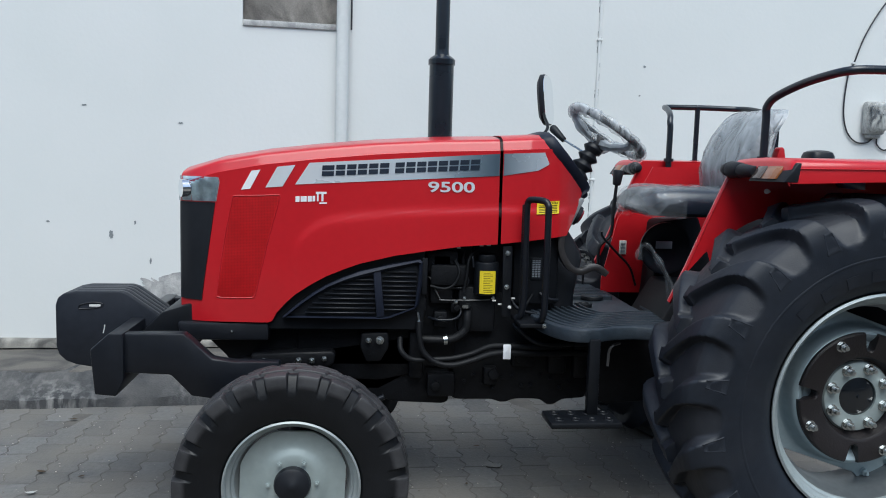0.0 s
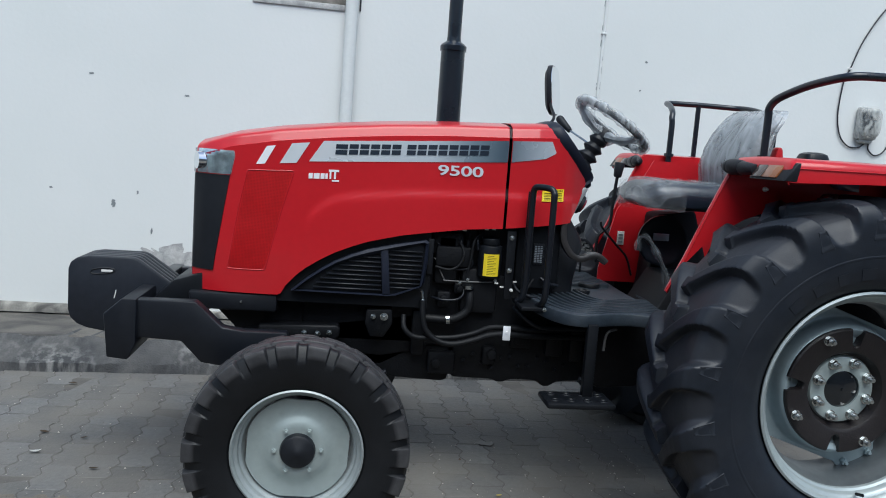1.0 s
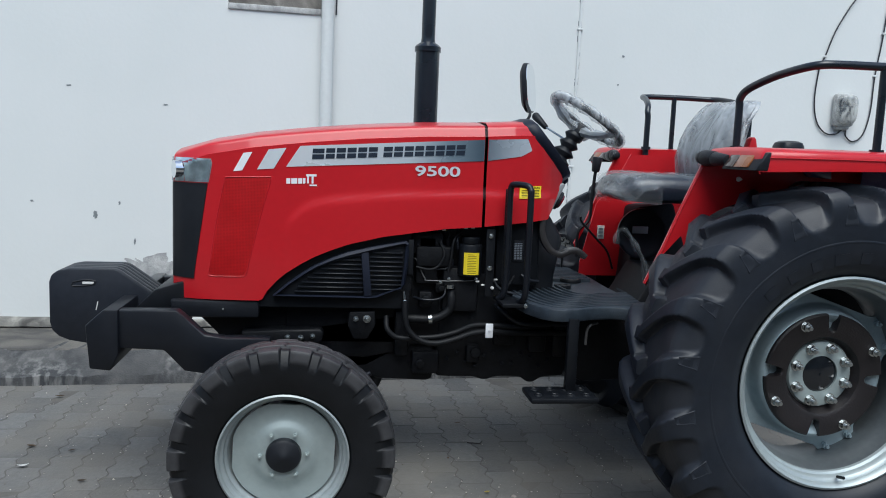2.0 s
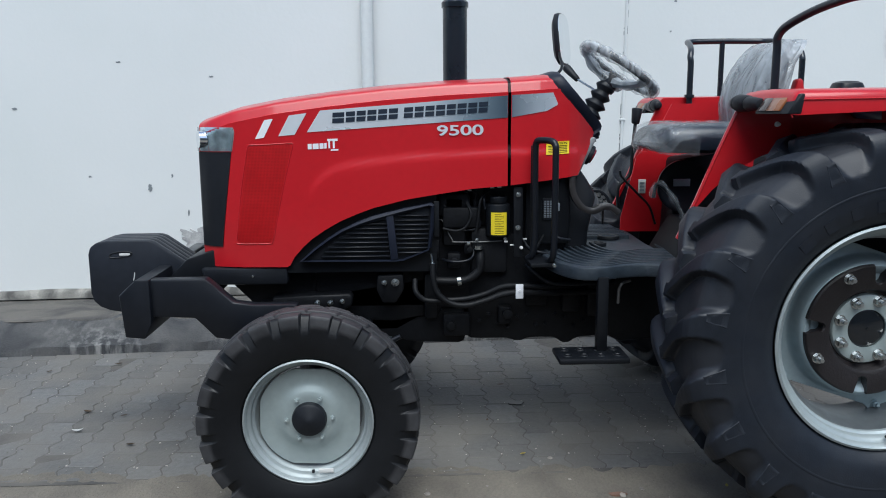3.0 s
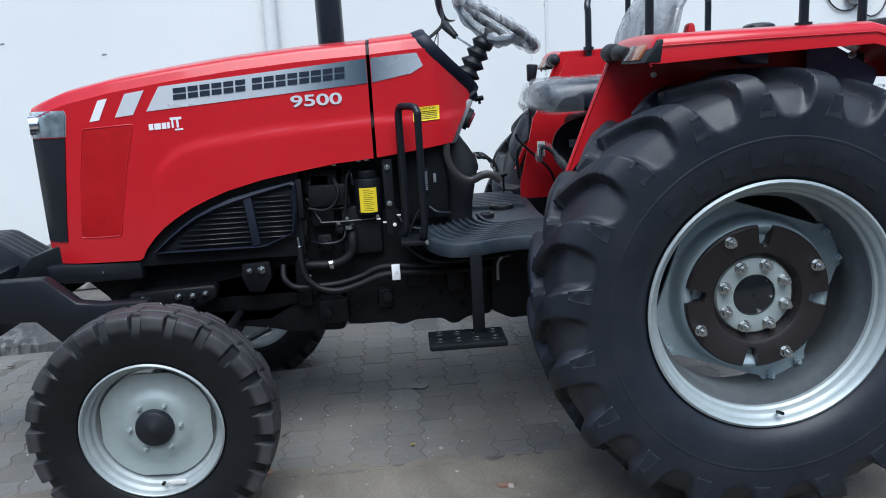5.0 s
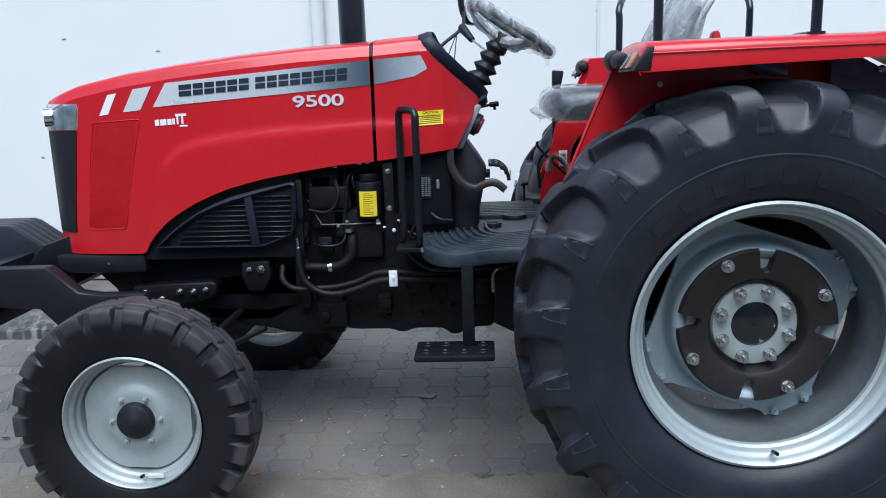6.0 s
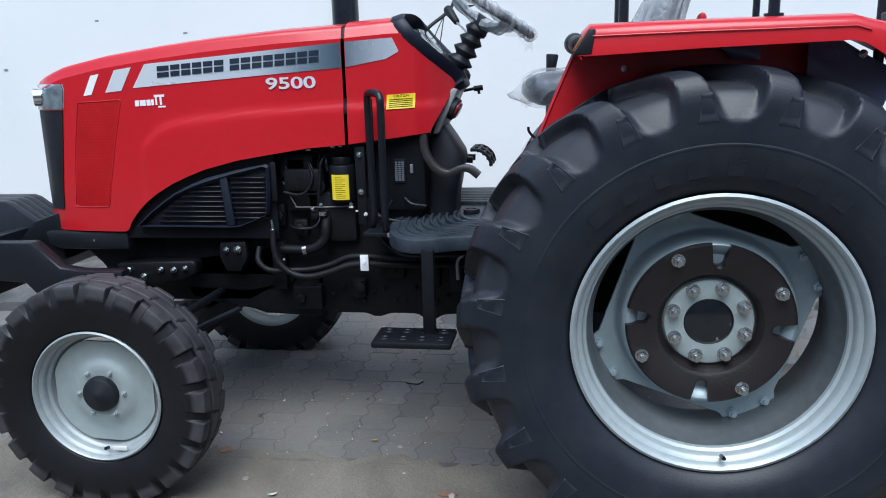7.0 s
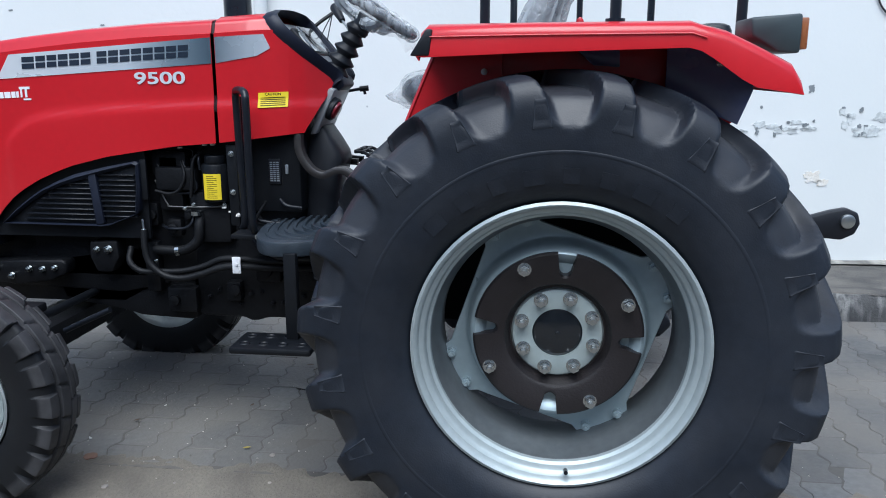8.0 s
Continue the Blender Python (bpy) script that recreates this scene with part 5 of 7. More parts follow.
ARM = out([(-0.745, 0.798), (-0.47, 0.8), (-0.44, 0.775), (-0.36, 0.7), (-0.28, 0.688), (-0.1, 0.688), (-0.1, 0.54), (-0.37, 0.54), (-0.44, 0.55), (-0.52, 0.635), (-0.745, 0.645)])
for s_ in (-1, 1):
    y0, y1 = sorted((s_ * 0.43, s_ * 0.37))
    part("bumper_arm", prism(ARM, y0, y1, 0.008), BLACK_SATIN, tractor, "black steel bumper arm")
part("bumper_bar", prism(out([(-0.815, 0.738), (-0.745, 0.803), (-0.69, 0.803), (-0.69, 0.62), (-0.72, 0.555), (-0.8, 0.563)]), -0.45, 0.45, 0.007), BLACK_SATIN, tractor, "deep black cross bar of the bumper")
part("weight_carrier", prism([(-0.72, 0.7), (-0.64, 0.8), (-0.58, 0.86), (-0.46, 0.9), (-0.46, 0.7), (-0.6, 0.66)], -0.22, 0.22, 0.008), BLACK, tractor, "black weight carrier")

# -- front axle and chassis --
part("front_frame", prism([(-0.41, 0.79), (0.42, 0.8), (0.42, 0.58), (0.3, 0.515), (-0.2, 0.515), (-0.3, 0.58), (-0.335, 0.66), (-0.41, 0.735)], -0.15, 0.15, 0.01), CAST, tractor, "black cast front frame")
part("side_rail", prism([(-0.23, 0.69), (-0.05, 0.7), (0.1, 0.705), (0.115, 0.69), (0.11, 0.65), (0.05, 0.62), (-0.1, 0.6), (-0.2, 0.61)], -0.235, -0.12, 0.01), CAST, tractor, "black side rail")
part("engine_mount", prism([(0.22, 0.78), (0.33, 0.785), (0.335, 0.72), (0.3, 0.66), (0.24, 0.66), (0.215, 0.72)], -0.235, -0.12, 0.01), CAST, tractor, "black engine mount")
part("front_casting", prism([(-0.3, 0.66), (0.5, 0.78), (0.5, 0.6), (0.3, 0.56), (-0.2, 0.58)], -0.17, -0.12, 0.02), CAST, tractor, "black cast front support")
b = prism([(-0.09, 0.47), (0.1, 0.47), (0.1, 0.36), (-0.09, 0.36)], -0.58, 0.58, 0.02)
part("front_axle", b, CAST, tractor, "black front axle beam")
for s in (-1, 1):
    b = cyl((0, s * 0.56, 0.3), (0.01, s * 0.56, 0.6), 0.05, 20, bevel=0.01)
    cyl((0, s * 0.56, 0.385), (0, s * 0.68, 0.385), 0.045, 20, b)
    part("king_pin", b, CAST, tractor)
    part("steering_arm", box(-0.03, 0.2, min(s * 0.5, s * 0.58), max(s * 0.5, s * 0.58), 0.585, 0.62, 0.01), CAST, tractor)
part("track_rod", cyl((0.17, -0.54, 0.56), (0.19, 0.54, 0.56), 0.016, 12), BLACK, tractor, "black track rod")
part("radius_rod", cyl((0.02, 0.5, 0.33), (0.65, 0.12, 0.5), 0.02, 10), BLACK, tractor)
for x_, z_, r_ in ((-0.178, 0.662, 0.013), (-0.113, 0.637, 0.012), (-0.036, 0.667, 0.011), (0.019, 0.666, 0.011), (0.069, 0.673, 0.01), (-0.3, 0.79, 0.009), (0.249, 0.751, 0.01), (0.296, 0.752, 0.014)):
    hexbolt(tractor, "frame_bolt", (x_, -0.237, z_), r_, 0.01)

# engine and gearbox housings, built up from castings
def casting(name, pts, y0, y1, label="", bev=0.015):
    return part(name, prism(pts, y0, y1, bev), CAST, tractor, label)


casting("engine_block", [(-0.05, 0.62), (0.62, 0.62), (0.62, 1.12), (0.3, 1.12), (-0.05, 1.06)], -0.17, 0.17, "black engine block")
casting("sump", [(0.0, 0.63), (0.6, 0.63), (0.6, 0.46), (0.57, 0.452), (0.36, 0.462), (0.3, 0.48), (0.04, 0.52)], -0.15, 0.15, "black oil sump")
casting("bell_housing", [(0.61, 0.95), (0.61, 0.48), (0.67, 0.476), (0.79, 0.476), (0.82, 0.462), (0.85, 0.463), (0.88, 0.476), (0.92, 0.478), (1.0, 0.476), (1.03, 0.45), (1.06, 0.45), (1.1, 0.475), (1.2, 0.482), (1.25, 0.8), (0.92, 0.81), (0.85, 0.95)], -0.17, 0.17, "black clutch housing")
casting("gearbox", [(1.2, 0.8), (1.2, 0.5), (1.28, 0.46), (1.45, 0.47), (1.55, 0.52), (2.15, 0.48), (2.2, 0.95), (1.6, 0.98), (1.5, 0.81)], -0.19, 0.19, "black gearbox housing")
part("rear_axle_housing", cyl((1.98, -0.72, 0.7), (1.98, 0.72, 0.7), 0.105, 28, bevel=0.01), CAST, tractor, "black rear axle housing")
for s in (-1, 1):
    part("brake_drum", cyl((1.98, s * 0.42, 0.7), (1.98, s * 0.19, 0.7), 0.19, 32, bevel=0.02), CAST, tractor)
for i in range(14):
    x_ = 0.66 + 0.042 * i
    hexbolt(tractor, "housing_bolt", (x_, -0.171, 0.56 + 0.03 * math.sin(i * 1.7)), 0.009, 0.008, CAST)
for x_, z_, w_, h_ in ((0.5, 0.9, 0.1, 0.22), (0.62, 0.78, 0.16, 0.2), (0.48, 1.03, 0.14, 0.1)):
    part("engine_casting", box(x_, x_ + w_, -0.215, -0.15, z_, z_ + h_, 0.018), CAST, tractor, "black casting on the engine side")
for i in range(4):
    part("cylinder_cover", box(0.02 + 0.15 * i, 0.15 + 0.15 * i, -0.1, 0.1, 1.1, 1.17, 0.02), CAST, tractor)
part("timing_cover", box(-0.06, -0.03, -0.15, 0.15, 0.66, 1.04, 0.01), CAST, tractor)
part("fuel_tank", box(0.62, 1.04, -0.16, 0.2, 0.84, 1.36, 0.03), BLACK, tractor, "black tank under the cowl")
part("cowl_frame", box(0.3, 0.86, -0.12, 0.2, 1.05, 1.3, 0.02), BLACK, tractor)
part("radiator", box(-0.38, -0.28, -0.22, 0.22, 0.84, 1.4, 0.01), BLACK, tractor, "black radiator behind the grille")
# fuel injection pump with lines
b = box(0.5, 0.66, -0.23, -0.16, 0.98, 1.07, 0.012)
for i in range(4):
    cyl((0.52 + 0.04 * i, -0.2, 1.07), (0.52 + 0.04 * i, -0.2, 1.1), 0.01, 10, b)
part("injection_pump", b, CAST, tractor, "black injection pump")
for i in range(4):
    part("fuel_line", tube([(0.52 + 0.04 * i, -0.2, 1.1), (0.52 + 0.04 * i, -0.2, 1.13), (0.45 + 0.04 * i, -0.18, 1.14), (0.4 + 0.05 * i, -0.12, 1.145)], 0.0035, 6), BLACK_SATIN, tractor)
# filter with yellow label
b = cyl((0.735, -0.215, 0.945), (0.735, -0.215, 1.085), 0.052, 28, bevel=0.008)
cyl((0.735, -0.215, 1.085), (0.735, -0.215, 1.115), 0.04, 20, b, bevel=0.004)
filt = part("oil_filter", b, BLACK, tractor, "black canister filter with a yellow label")
b = bmesh.new()
rows = []
for i in range(13):
    a = radians(-90 - 38 + 76 * i / 12)
    rows.append([(0.735 + q * math.cos(a), -0.215 + q * math.sin(a), z_) for q, z_ in ((0.0525, 0.955), (0.0535, 0.955), (0.0535, 1.05), (0.0525, 1.05))])
loft(rows, b)
lab = part("label", b, YELLOW, filt, "yellow paper label with small dark print")
for i in range(12):
    z_ = 1.041 - 0.0072 * i
    k0, k1 = (-20, 22 if i % 3 else 10)
    b = bmesh.new()
    rows = []
    for j in range(5):
        a = radians(-90 + k0 + (k1 - k0) * j / 4)
        rows.append([(0.735 + q * math.cos(a), -0.215 + q * math.sin(a), zz) for q, zz in ((0.0534, z_), (0.0541, z_), (0.0541, z_ + 0.0017), (0.0534, z_ + 0.0017))])
    loft(rows, b)
    part("print_line", b, BLACK, lab)
# bracket post with bolts
b = prism([(0.795, 1.155), (0.835, 1.155), (0.835, 0.86), (0.8, 0.86)], -0.262, -0.25, 0.003)
post = part("bracket_post", b, BLACK, tractor, "black bracket post with bolts")
for z_ in (1.125, 0.985):
    hexbolt(post, "bolt", (0.815, -0.262, z_), 0.009, 0.008)
part("bracket_strip", prism([(0.462, 1.1), (0.485, 1.1), (0.485, 0.95), (0.462, 0.95)], -0.262, -0.25, 0.003), BLACK, tractor)
hexbolt(tractor, "small_bolt", (0.83, -0.262, 0.9), 0.006, 0.01, WHITE_TAG)
# hoses and pipes
def pipe(name, pts, r_, mat, label=""):
    return part(name, tube(pts, r_, 10), mat, tractor, label)


pipe("power_hose", ((0.455, -0.255, 0.835), (0.458, -0.265, 0.77), (0.475, -0.27, 0.71), (0.53, -0.272, 0.665), (0.6, -0.272, 0.655), (0.68, -0.272, 0.675), (0.75, -0.272, 0.7), (0.82, -0.272, 0.708), (0.95, -0.25, 0.7), (1.08, -0.22, 0.695), (1.2, -0.2, 0.69)), 0.013, HOSE, "black rubber hose")
pipe("power_hose", ((0.38, -0.22, 0.76), (0.385, -0.25, 0.71), (0.43, -0.255, 0.675), (0.52, -0.255, 0.675), (0.6, -0.255, 0.68), (0.68, -0.255, 0.7), (0.75, -0.26, 0.73), (0.82, -0.262, 0.735), (0.95, -0.25, 0.725), (1.1, -0.2, 0.72)), 0.012, HOSE, "black rubber hose")
pipe("steel_pipe", ((0.488, -0.2, 1.015), (0.502, -0.22, 1.009), (0.522, -0.222, 0.965), (0.542, -0.223, 0.928), (0.556, -0.223, 0.92), (0.7, -0.223, 0.921), (0.755, -0.22, 0.924)), 0.003, DULL_STEEL, "thin steel fuel pipe")
pipe("coolant_hose", ((0.66, -0.2, 0.9), (0.66, -0.225, 0.85), (0.655, -0.228, 0.8), (0.62, -0.228, 0.765), (0.57, -0.222, 0.75), (0.47, -0.21, 0.75)), 0.019, HOSE, "thick black rubber hose")
pipe("breather_pipe", ((0.86, -0.22, 0.82), (0.88, -0.24, 0.8), (0.93, -0.25, 0.76), (0.99, -0.25, 0.74), (1.15, -0.22, 0.735), (1.25, -0.2, 0.735)), 0.011, BLACK_SATIN, "black bent pipe")
pipe("wire_loom", ((0.6, -0.215, 1.09), (0.62, -0.235, 1.04), (0.6, -0.238, 0.99), (0.56, -0.236, 0.97), (0.5, -0.23, 0.98)), 0.006, HOSE)
pipe("wire_loom", ((0.7, -0.2, 1.14), (0.66, -0.235, 1.1), (0.65, -0.24, 1.02), (0.64, -0.236, 0.96)), 0.006, HOSE)
pipe("wire_loom", ((0.93, -0.24, 0.95), (0.9, -0.25, 0.9), (0.88, -0.252, 0.85), (0.86, -0.24, 0.82)), 0.006, HOSE)
b = cyl((0.455, -0.256, 0.8), (0.455, -0.256, 0.84), 0.011, 12, bevel=0.002)
cyl((0.455, -0.256, 0.838), (0.45, -0.25, 0.875), 0.006, 10, b)
part("hose_fitting", b, ZINC, tractor, "bright steel hose fitting")
part("hose_clamp", cyl((0.652, -0.226, 0.89), (0.652, -0.226, 0.905), 0.022, 16), ZINC, tractor, "steel hose clamp")
part("hose_clamp", cyl((0.562, -0.222, 0.75), (0.578, -0.222, 0.752), 0.022, 16), ZINC, tractor, "steel hose clamp")
b = box(0.805, 0.838, -0.292, -0.285, 0.685, 0.748, 0.003)
cyl((0.822, -0.292, 0.72), (0.822, -0.296, 0.72), 0.006, 8, b)
part("hose_clip", b, DECAL_WHITE, tractor, "white metal hose clip")
# white ties; the upper three stand in for bright gaps onto the wall
for x_, z_ in ((0.76, 0.92), (0.785, 0.905), (0.84, 0.93), (0.605, 1.14), (0.7, 1.15), (0.73, 1.152)):
    part("cable_tie", box(x_, x_ + 0.016, -0.245, -0.235, z_, z_ + 0.006, 0.001), WHITE_TAG, tractor, "small white tie, upper three standing in for bright gaps")
# more pipework and small castings beside the engine
for pts, r_ in ((((0.6, -0.19, 1.13), (0.61, -0.215, 1.08), (0.64, -0.222, 1.04), (0.66, -0.222, 1.0), (0.64, -0.218, 0.975), (0.58, -0.21, 0.968), (0.52, -0.2, 0.966)), 0.005),
                (((0.5, -0.19, 1.12), (0.505, -0.21, 1.08), (0.53, -0.215, 1.05), (0.55, -0.21, 1.02)), 0.005),
                (((0.68, -0.19, 1.14), (0.675, -0.225, 1.1), (0.68, -0.228, 1.06)), 0.006),
                (((0.5, -0.19, 0.84), (0.54, -0.22, 0.835), (0.6, -0.222, 0.838), (0.63, -0.22, 0.86), (0.635, -0.2, 0.9)), 0.006),
                (((0.84, -0.21, 0.93), (0.87, -0.23, 0.89), (0.93, -0.235, 0.87), (1.02, -0.2, 0.86)), 0.008),
                (((0.97, -0.2, 0.95), (1.0, -0.215, 0.93), (1.05, -0.2, 0.92)), 0.007)):
    pipe("engine_pipe", pts, r_, BLACK_SATIN, "thin black pipe")
for x_, z_, w_, h_ in ((0.44, 0.84, 0.05, 0.09), (0.52, 0.8, 0.06, 0.07), (0.59, 0.86, 0.05, 0.05), (0.7, 0.83, 0.07, 0.06), (0.86, 0.63, 0.1, 0.1), (1.02, 0.6, 0.08, 0.14), (1.13, 0.58, 0.06, 0.18), (0.42, 0.58, 0.06, 0.2), (0.5, 0.5, 0.12, 0.1), (0.74, 0.55, 0.06, 0.08)):
    part("engine_casting", box(x_, x_ + w_, -0.205, -0.15, z_, z_ + h_, 0.012), CAST, tractor, "black casting on the engine side")
for x_, z_, r_ in ((0.465, 0.885, 0.022), (0.55, 0.835, 0.018), (0.615, 0.885, 0.014), (0.9, 0.68, 0.03), (1.06, 0.69, 0.02), (0.78, 0.6, 0.022), (0.535, 0.55, 0.02)):
    part("casting_plug", cyl((x_, -0.2, z_), (x_, -0.222, z_), r_, 18, bevel=0.004), CAST, tractor)
for x_, z_ in ((0.645, 0.93), (0.765, 0.932), (0.86, 0.842), (0.48, 0.71), (0.61, 0.915)):
    hexbolt(tractor, "small_bolt", (x_, -0.226, z_), 0.006, 0.007)
pipe("drag_link", ((0.123, -0.3, 0.44), (0.22, -0.3, 0.486), (0.316, -0.3, 0.531)), 0.011, BLACK_SATIN, "black steering drag link")
# battery side panel behind the handle, with a printed tag
part("side_box", box(0.855, 1.05, -0.19, -0.05, 0.9, 1.19, 0.012), BLACK, tractor, "black box below the cowl")
tag = part("spec_plate", box(0.93, 0.976, -0.197, -0.19, 1.008, 1.1, 0.002), BLACK_SATIN, tractor, "black plate with pale printed grid")
for i in range(10):
    for j in range(3):
        part("print_cell", box(0.935 + 0.0125 * j, 0.9445 + 0.0125 * j, -0.1985, -0.1965, 1.018 + 0.0075 * i, 1.0225 + 0.0075 * i), DECAL_GREY, tag)
part("fuse_cover", box(0.992, 1.004, -0.197, -0.188, 1.045, 1.08, 0.003), DECAL_GREY, tractor, "small grey cover")
# caution label on the cowl
caut = flank_plate("caution_label", ((0.927, 1.289), (1.028, 1.293), (1.03, 1.345), (0.929, 1.341)), YELLOW, bonnet, 0.0035, 0.0015, 8, label="yellow caution label with small black print")
lettering("caution_word", "CAUTION", 0.013, BLACK, caut, (0.955, -0.2705, 1.332), 1.2, 0.0006)
for i in range(5):
    flank_plate("print_line", ((0.937, 1.296 + 0.0066 * i), (1.02, 1.299 + 0.0066 * i), (1.02, 1.301 + 0.0066 * i), (0.937, 1.298 + 0.0066 * i)), BLACK, caut, 0.0046, 0.0012, 8, rows=1)
# grab handle: a tall loop of flat bar
b = tube([(0.855, -0.29, 0.86), (0.87, -0.31, 0.88), (0.877, -0.32, 0.95), (0.875, -0.33, 1.1), (0.873, -0.335, 1.3), (0.876, -0.342, 1.342), (0.888, -0.36, 1.352), (0.925, -0.405, 1.35), (0.938, -0.42, 1.335), (0.94, -0.425, 1.3), (0.94, -0.425, 1.1), (0.94, -0.42, 0.92), (0.935, -0.39, 0.87), (0.93, -0.34, 0.855)], 0.0135, 12, 5)
part("grab_handle", b, BLACK_SATIN, tractor, "black tubular grab handle")
part("handle_plate", prism([(0.858, 1.33), (0.886, 1.33), (0.886, 0.9), (0.858, 0.9)], -0.318, -0.312, 0.002), BLACK, tractor, "flat black bar beside the handle")
part("handle_bracket", box(0.85, 0.97, -0.4, -0.2, 0.84, 0.857, 0.004), BLACK, tractor)
hexbolt(tractor, "handle_bolt", (0.95, -0.4, 0.85), 0.009, 0.008)

# -- exhaust --
b = lathe([(0.058, 0.0), (0.06, 0.01), (0.06, 0.02), (0.06, 0.61), (0.06, 0.62), (0.0605, 0.6205), (0.066, 0.622), (0.066, 0.626), (0.066, 0.642), (0.066, 0.646), (0.058, 0.655), (0.036, 0.67), (0.034, 0.69), (0.034, 0.7), (0.034, 1.34), (0.034, 1.35)], 36)
bmesh.ops.transform(b, matrix=Matrix.Rotation(radians(90), 4, "X"), verts=b.verts)
part("exhaust_pipe", b, RAIL, tractor, "tall black exhaust silencer and pipe", at=(0.593, 0.475, 1.345))
part("exhaust_bracket", box(0.56, 0.62, 0.27, 0.44, 1.36, 1.38, 0.005), BLACK, tractor)
part("exhaust_manifold", tube([(0.593, 0.475, 1.34), (0.593, 0.475, 1.2), (0.55, 0.4, 1.1), (0.5, 0.2, 1.08)], 0.035, 12), CAST, tractor)

# -- platform and step --
def smooth_outline(pts, steps=4):
    """The outline of a plate with its corners rounded off."""
    return [(v.x, v.y) for v in smooth_line([(x_, y_, 0) for x_, y_ in pts], steps)]


PLAT = [(0.915, -0.12), (0.93, -0.3), (0.955, -0.43), (1.0, -0.52), (1.06, -0.555), (1.13, -0.545), (1.2, -0.51), (1.3, -0.49), (1.44, -0.49), (1.44, 0.0), (1.44, 0.49), (1.25, 0.52), (1.1, 0.56), (1.0, 0.5), (0.95, 0.35), (0.92, 0.15)]
platform = part("platform", slab(smooth_outline(PLAT), 0.815, 0.868, 0.008), MAT, tractor, "blue-grey ribbed rubber foot platform")
# raised ribs that run along the outline, each a step further in
for i in range(9):
    k = 0.045 + 0.052 * i
    low, high = [], []
    for x_, y_ in smooth_outline(PLAT[:9]) + [(1.44, -0.49 + 0.53 * k)]:
        low.append((x_ + (1.46 - x_) * k, y_ + (0.04 - y_) * k))
    rings = []
    for j, (x_, y_) in enumerate(low):
        q = Vector((1.46 - x_, 0.04 - y_)).normalized()
        z_ = 0.868 + 0.0015 * i
        rings.append([(x_, y_, z_ - 0.004), (x_ + 0.002 * q.x, y_ + 0.002 * q.y, z_ + 0.0045), (x_ + 0.013 * q.x, y_ + 0.013 * q.y, z_ + 0.0045), (x_ + 0.015 * q.x, y_ + 0.015 * q.y, z_ - 0.004)])
    b = bmesh.new()
    loft(rings, b)
    part("mat_rib", b, MAT, platform)
for i in range(9):
    y = 0.13 + 0.045 * i
    x0 = interp(((0.1, 0.925), (0.15, 0.93), (0.35, 0.96), (0.5, 1.01)), y) + 0.012
    part("mat_rib", box(x0, 1.4, y, y + 0.02, 0.864, 0.886, 0.004, seg=1), MAT, platform)
for x_, y_, r_ in ((1.299, 0.132, 0.05), (1.206, -0.064, 0.034)):
    b = lathe([(0.0, 0.0), (r_ * 0.6, 0.0), (r_ * 0.7, 0.004), (r_, 0.004), (r_ * 1.05, 0.0), (r_ * 1.05, -0.012)], 28)
    bmesh.ops.transform(b, matrix=Matrix.Rotation(radians(90), 4, "X"), verts=b.verts)
    part("grommet", b, BLACK, platform, "black rubber grommet", at=(x_, y_, 0.882))
part("step_post", box(1.09, 1.132, -0.565, -0.53, 0.535, 0.83, 0.003), BLACK, tractor, "black flat step bracket")
step = part("step", slab([(0.925, -0.665), (1.2, -0.665), (1.2, -0.5), (0.925, -0.5)], 0.512, 0.536, 0.008), BLACK, tractor, "black steel step with round holes")
for i in range(4):
    for y in (-0.62, -0.545):
        b = lathe([(0.012, 0.0), (0.015, 0.003), (0.019, 0.0)], 16)
        bmesh.ops.transform(b, matrix=Matrix.Rotation(radians(90), 4, "X"), verts=b.verts)
        part("hole_rim", b, BLACK, step, at=(0.965 + 0.065 * i, y, 0.5362))
b = tube([(1.2, -0.45, 0.7), (1.2, -0.46, 0.76), (1.215, -0.46, 0.785), (1.25, -0.44, 0.79)], 0.006, 8)
part("hook", b, DULL_STEEL, tractor, "steel hook behind the step")

# pedals
def strap(line, half, thick):
    """A flat bar bent along a line in x, z."""
    b = bmesh.new()
    p = smooth_line([(x_, 0, z_) for x_, z_ in line], 5)
    rings = []
    for i, c in enumerate(p):
        d = (p[min(i + 1, len(p) - 1)] - p[max(i - 1, 0)]).normalized()
        q = Vector((-d.z, 0, d.x)) * thick / 2
        rings.append([c + q + Vector((0, -half * 0.85, 0)), c + q * 0.4 + Vector((0, -half, 0)), c - q * 0.4 + Vector((0, -half, 0)), c - q + Vector((0, -half * 0.85, 0)),
                      c - q + Vector((0, half * 0.85, 0)), c - q * 0.4 + Vector((0, half, 0)), c + q * 0.4 + Vector((0, half, 0)), c + q + Vector((0, half * 0.85, 0))])
    loft(rings, b)
    return b


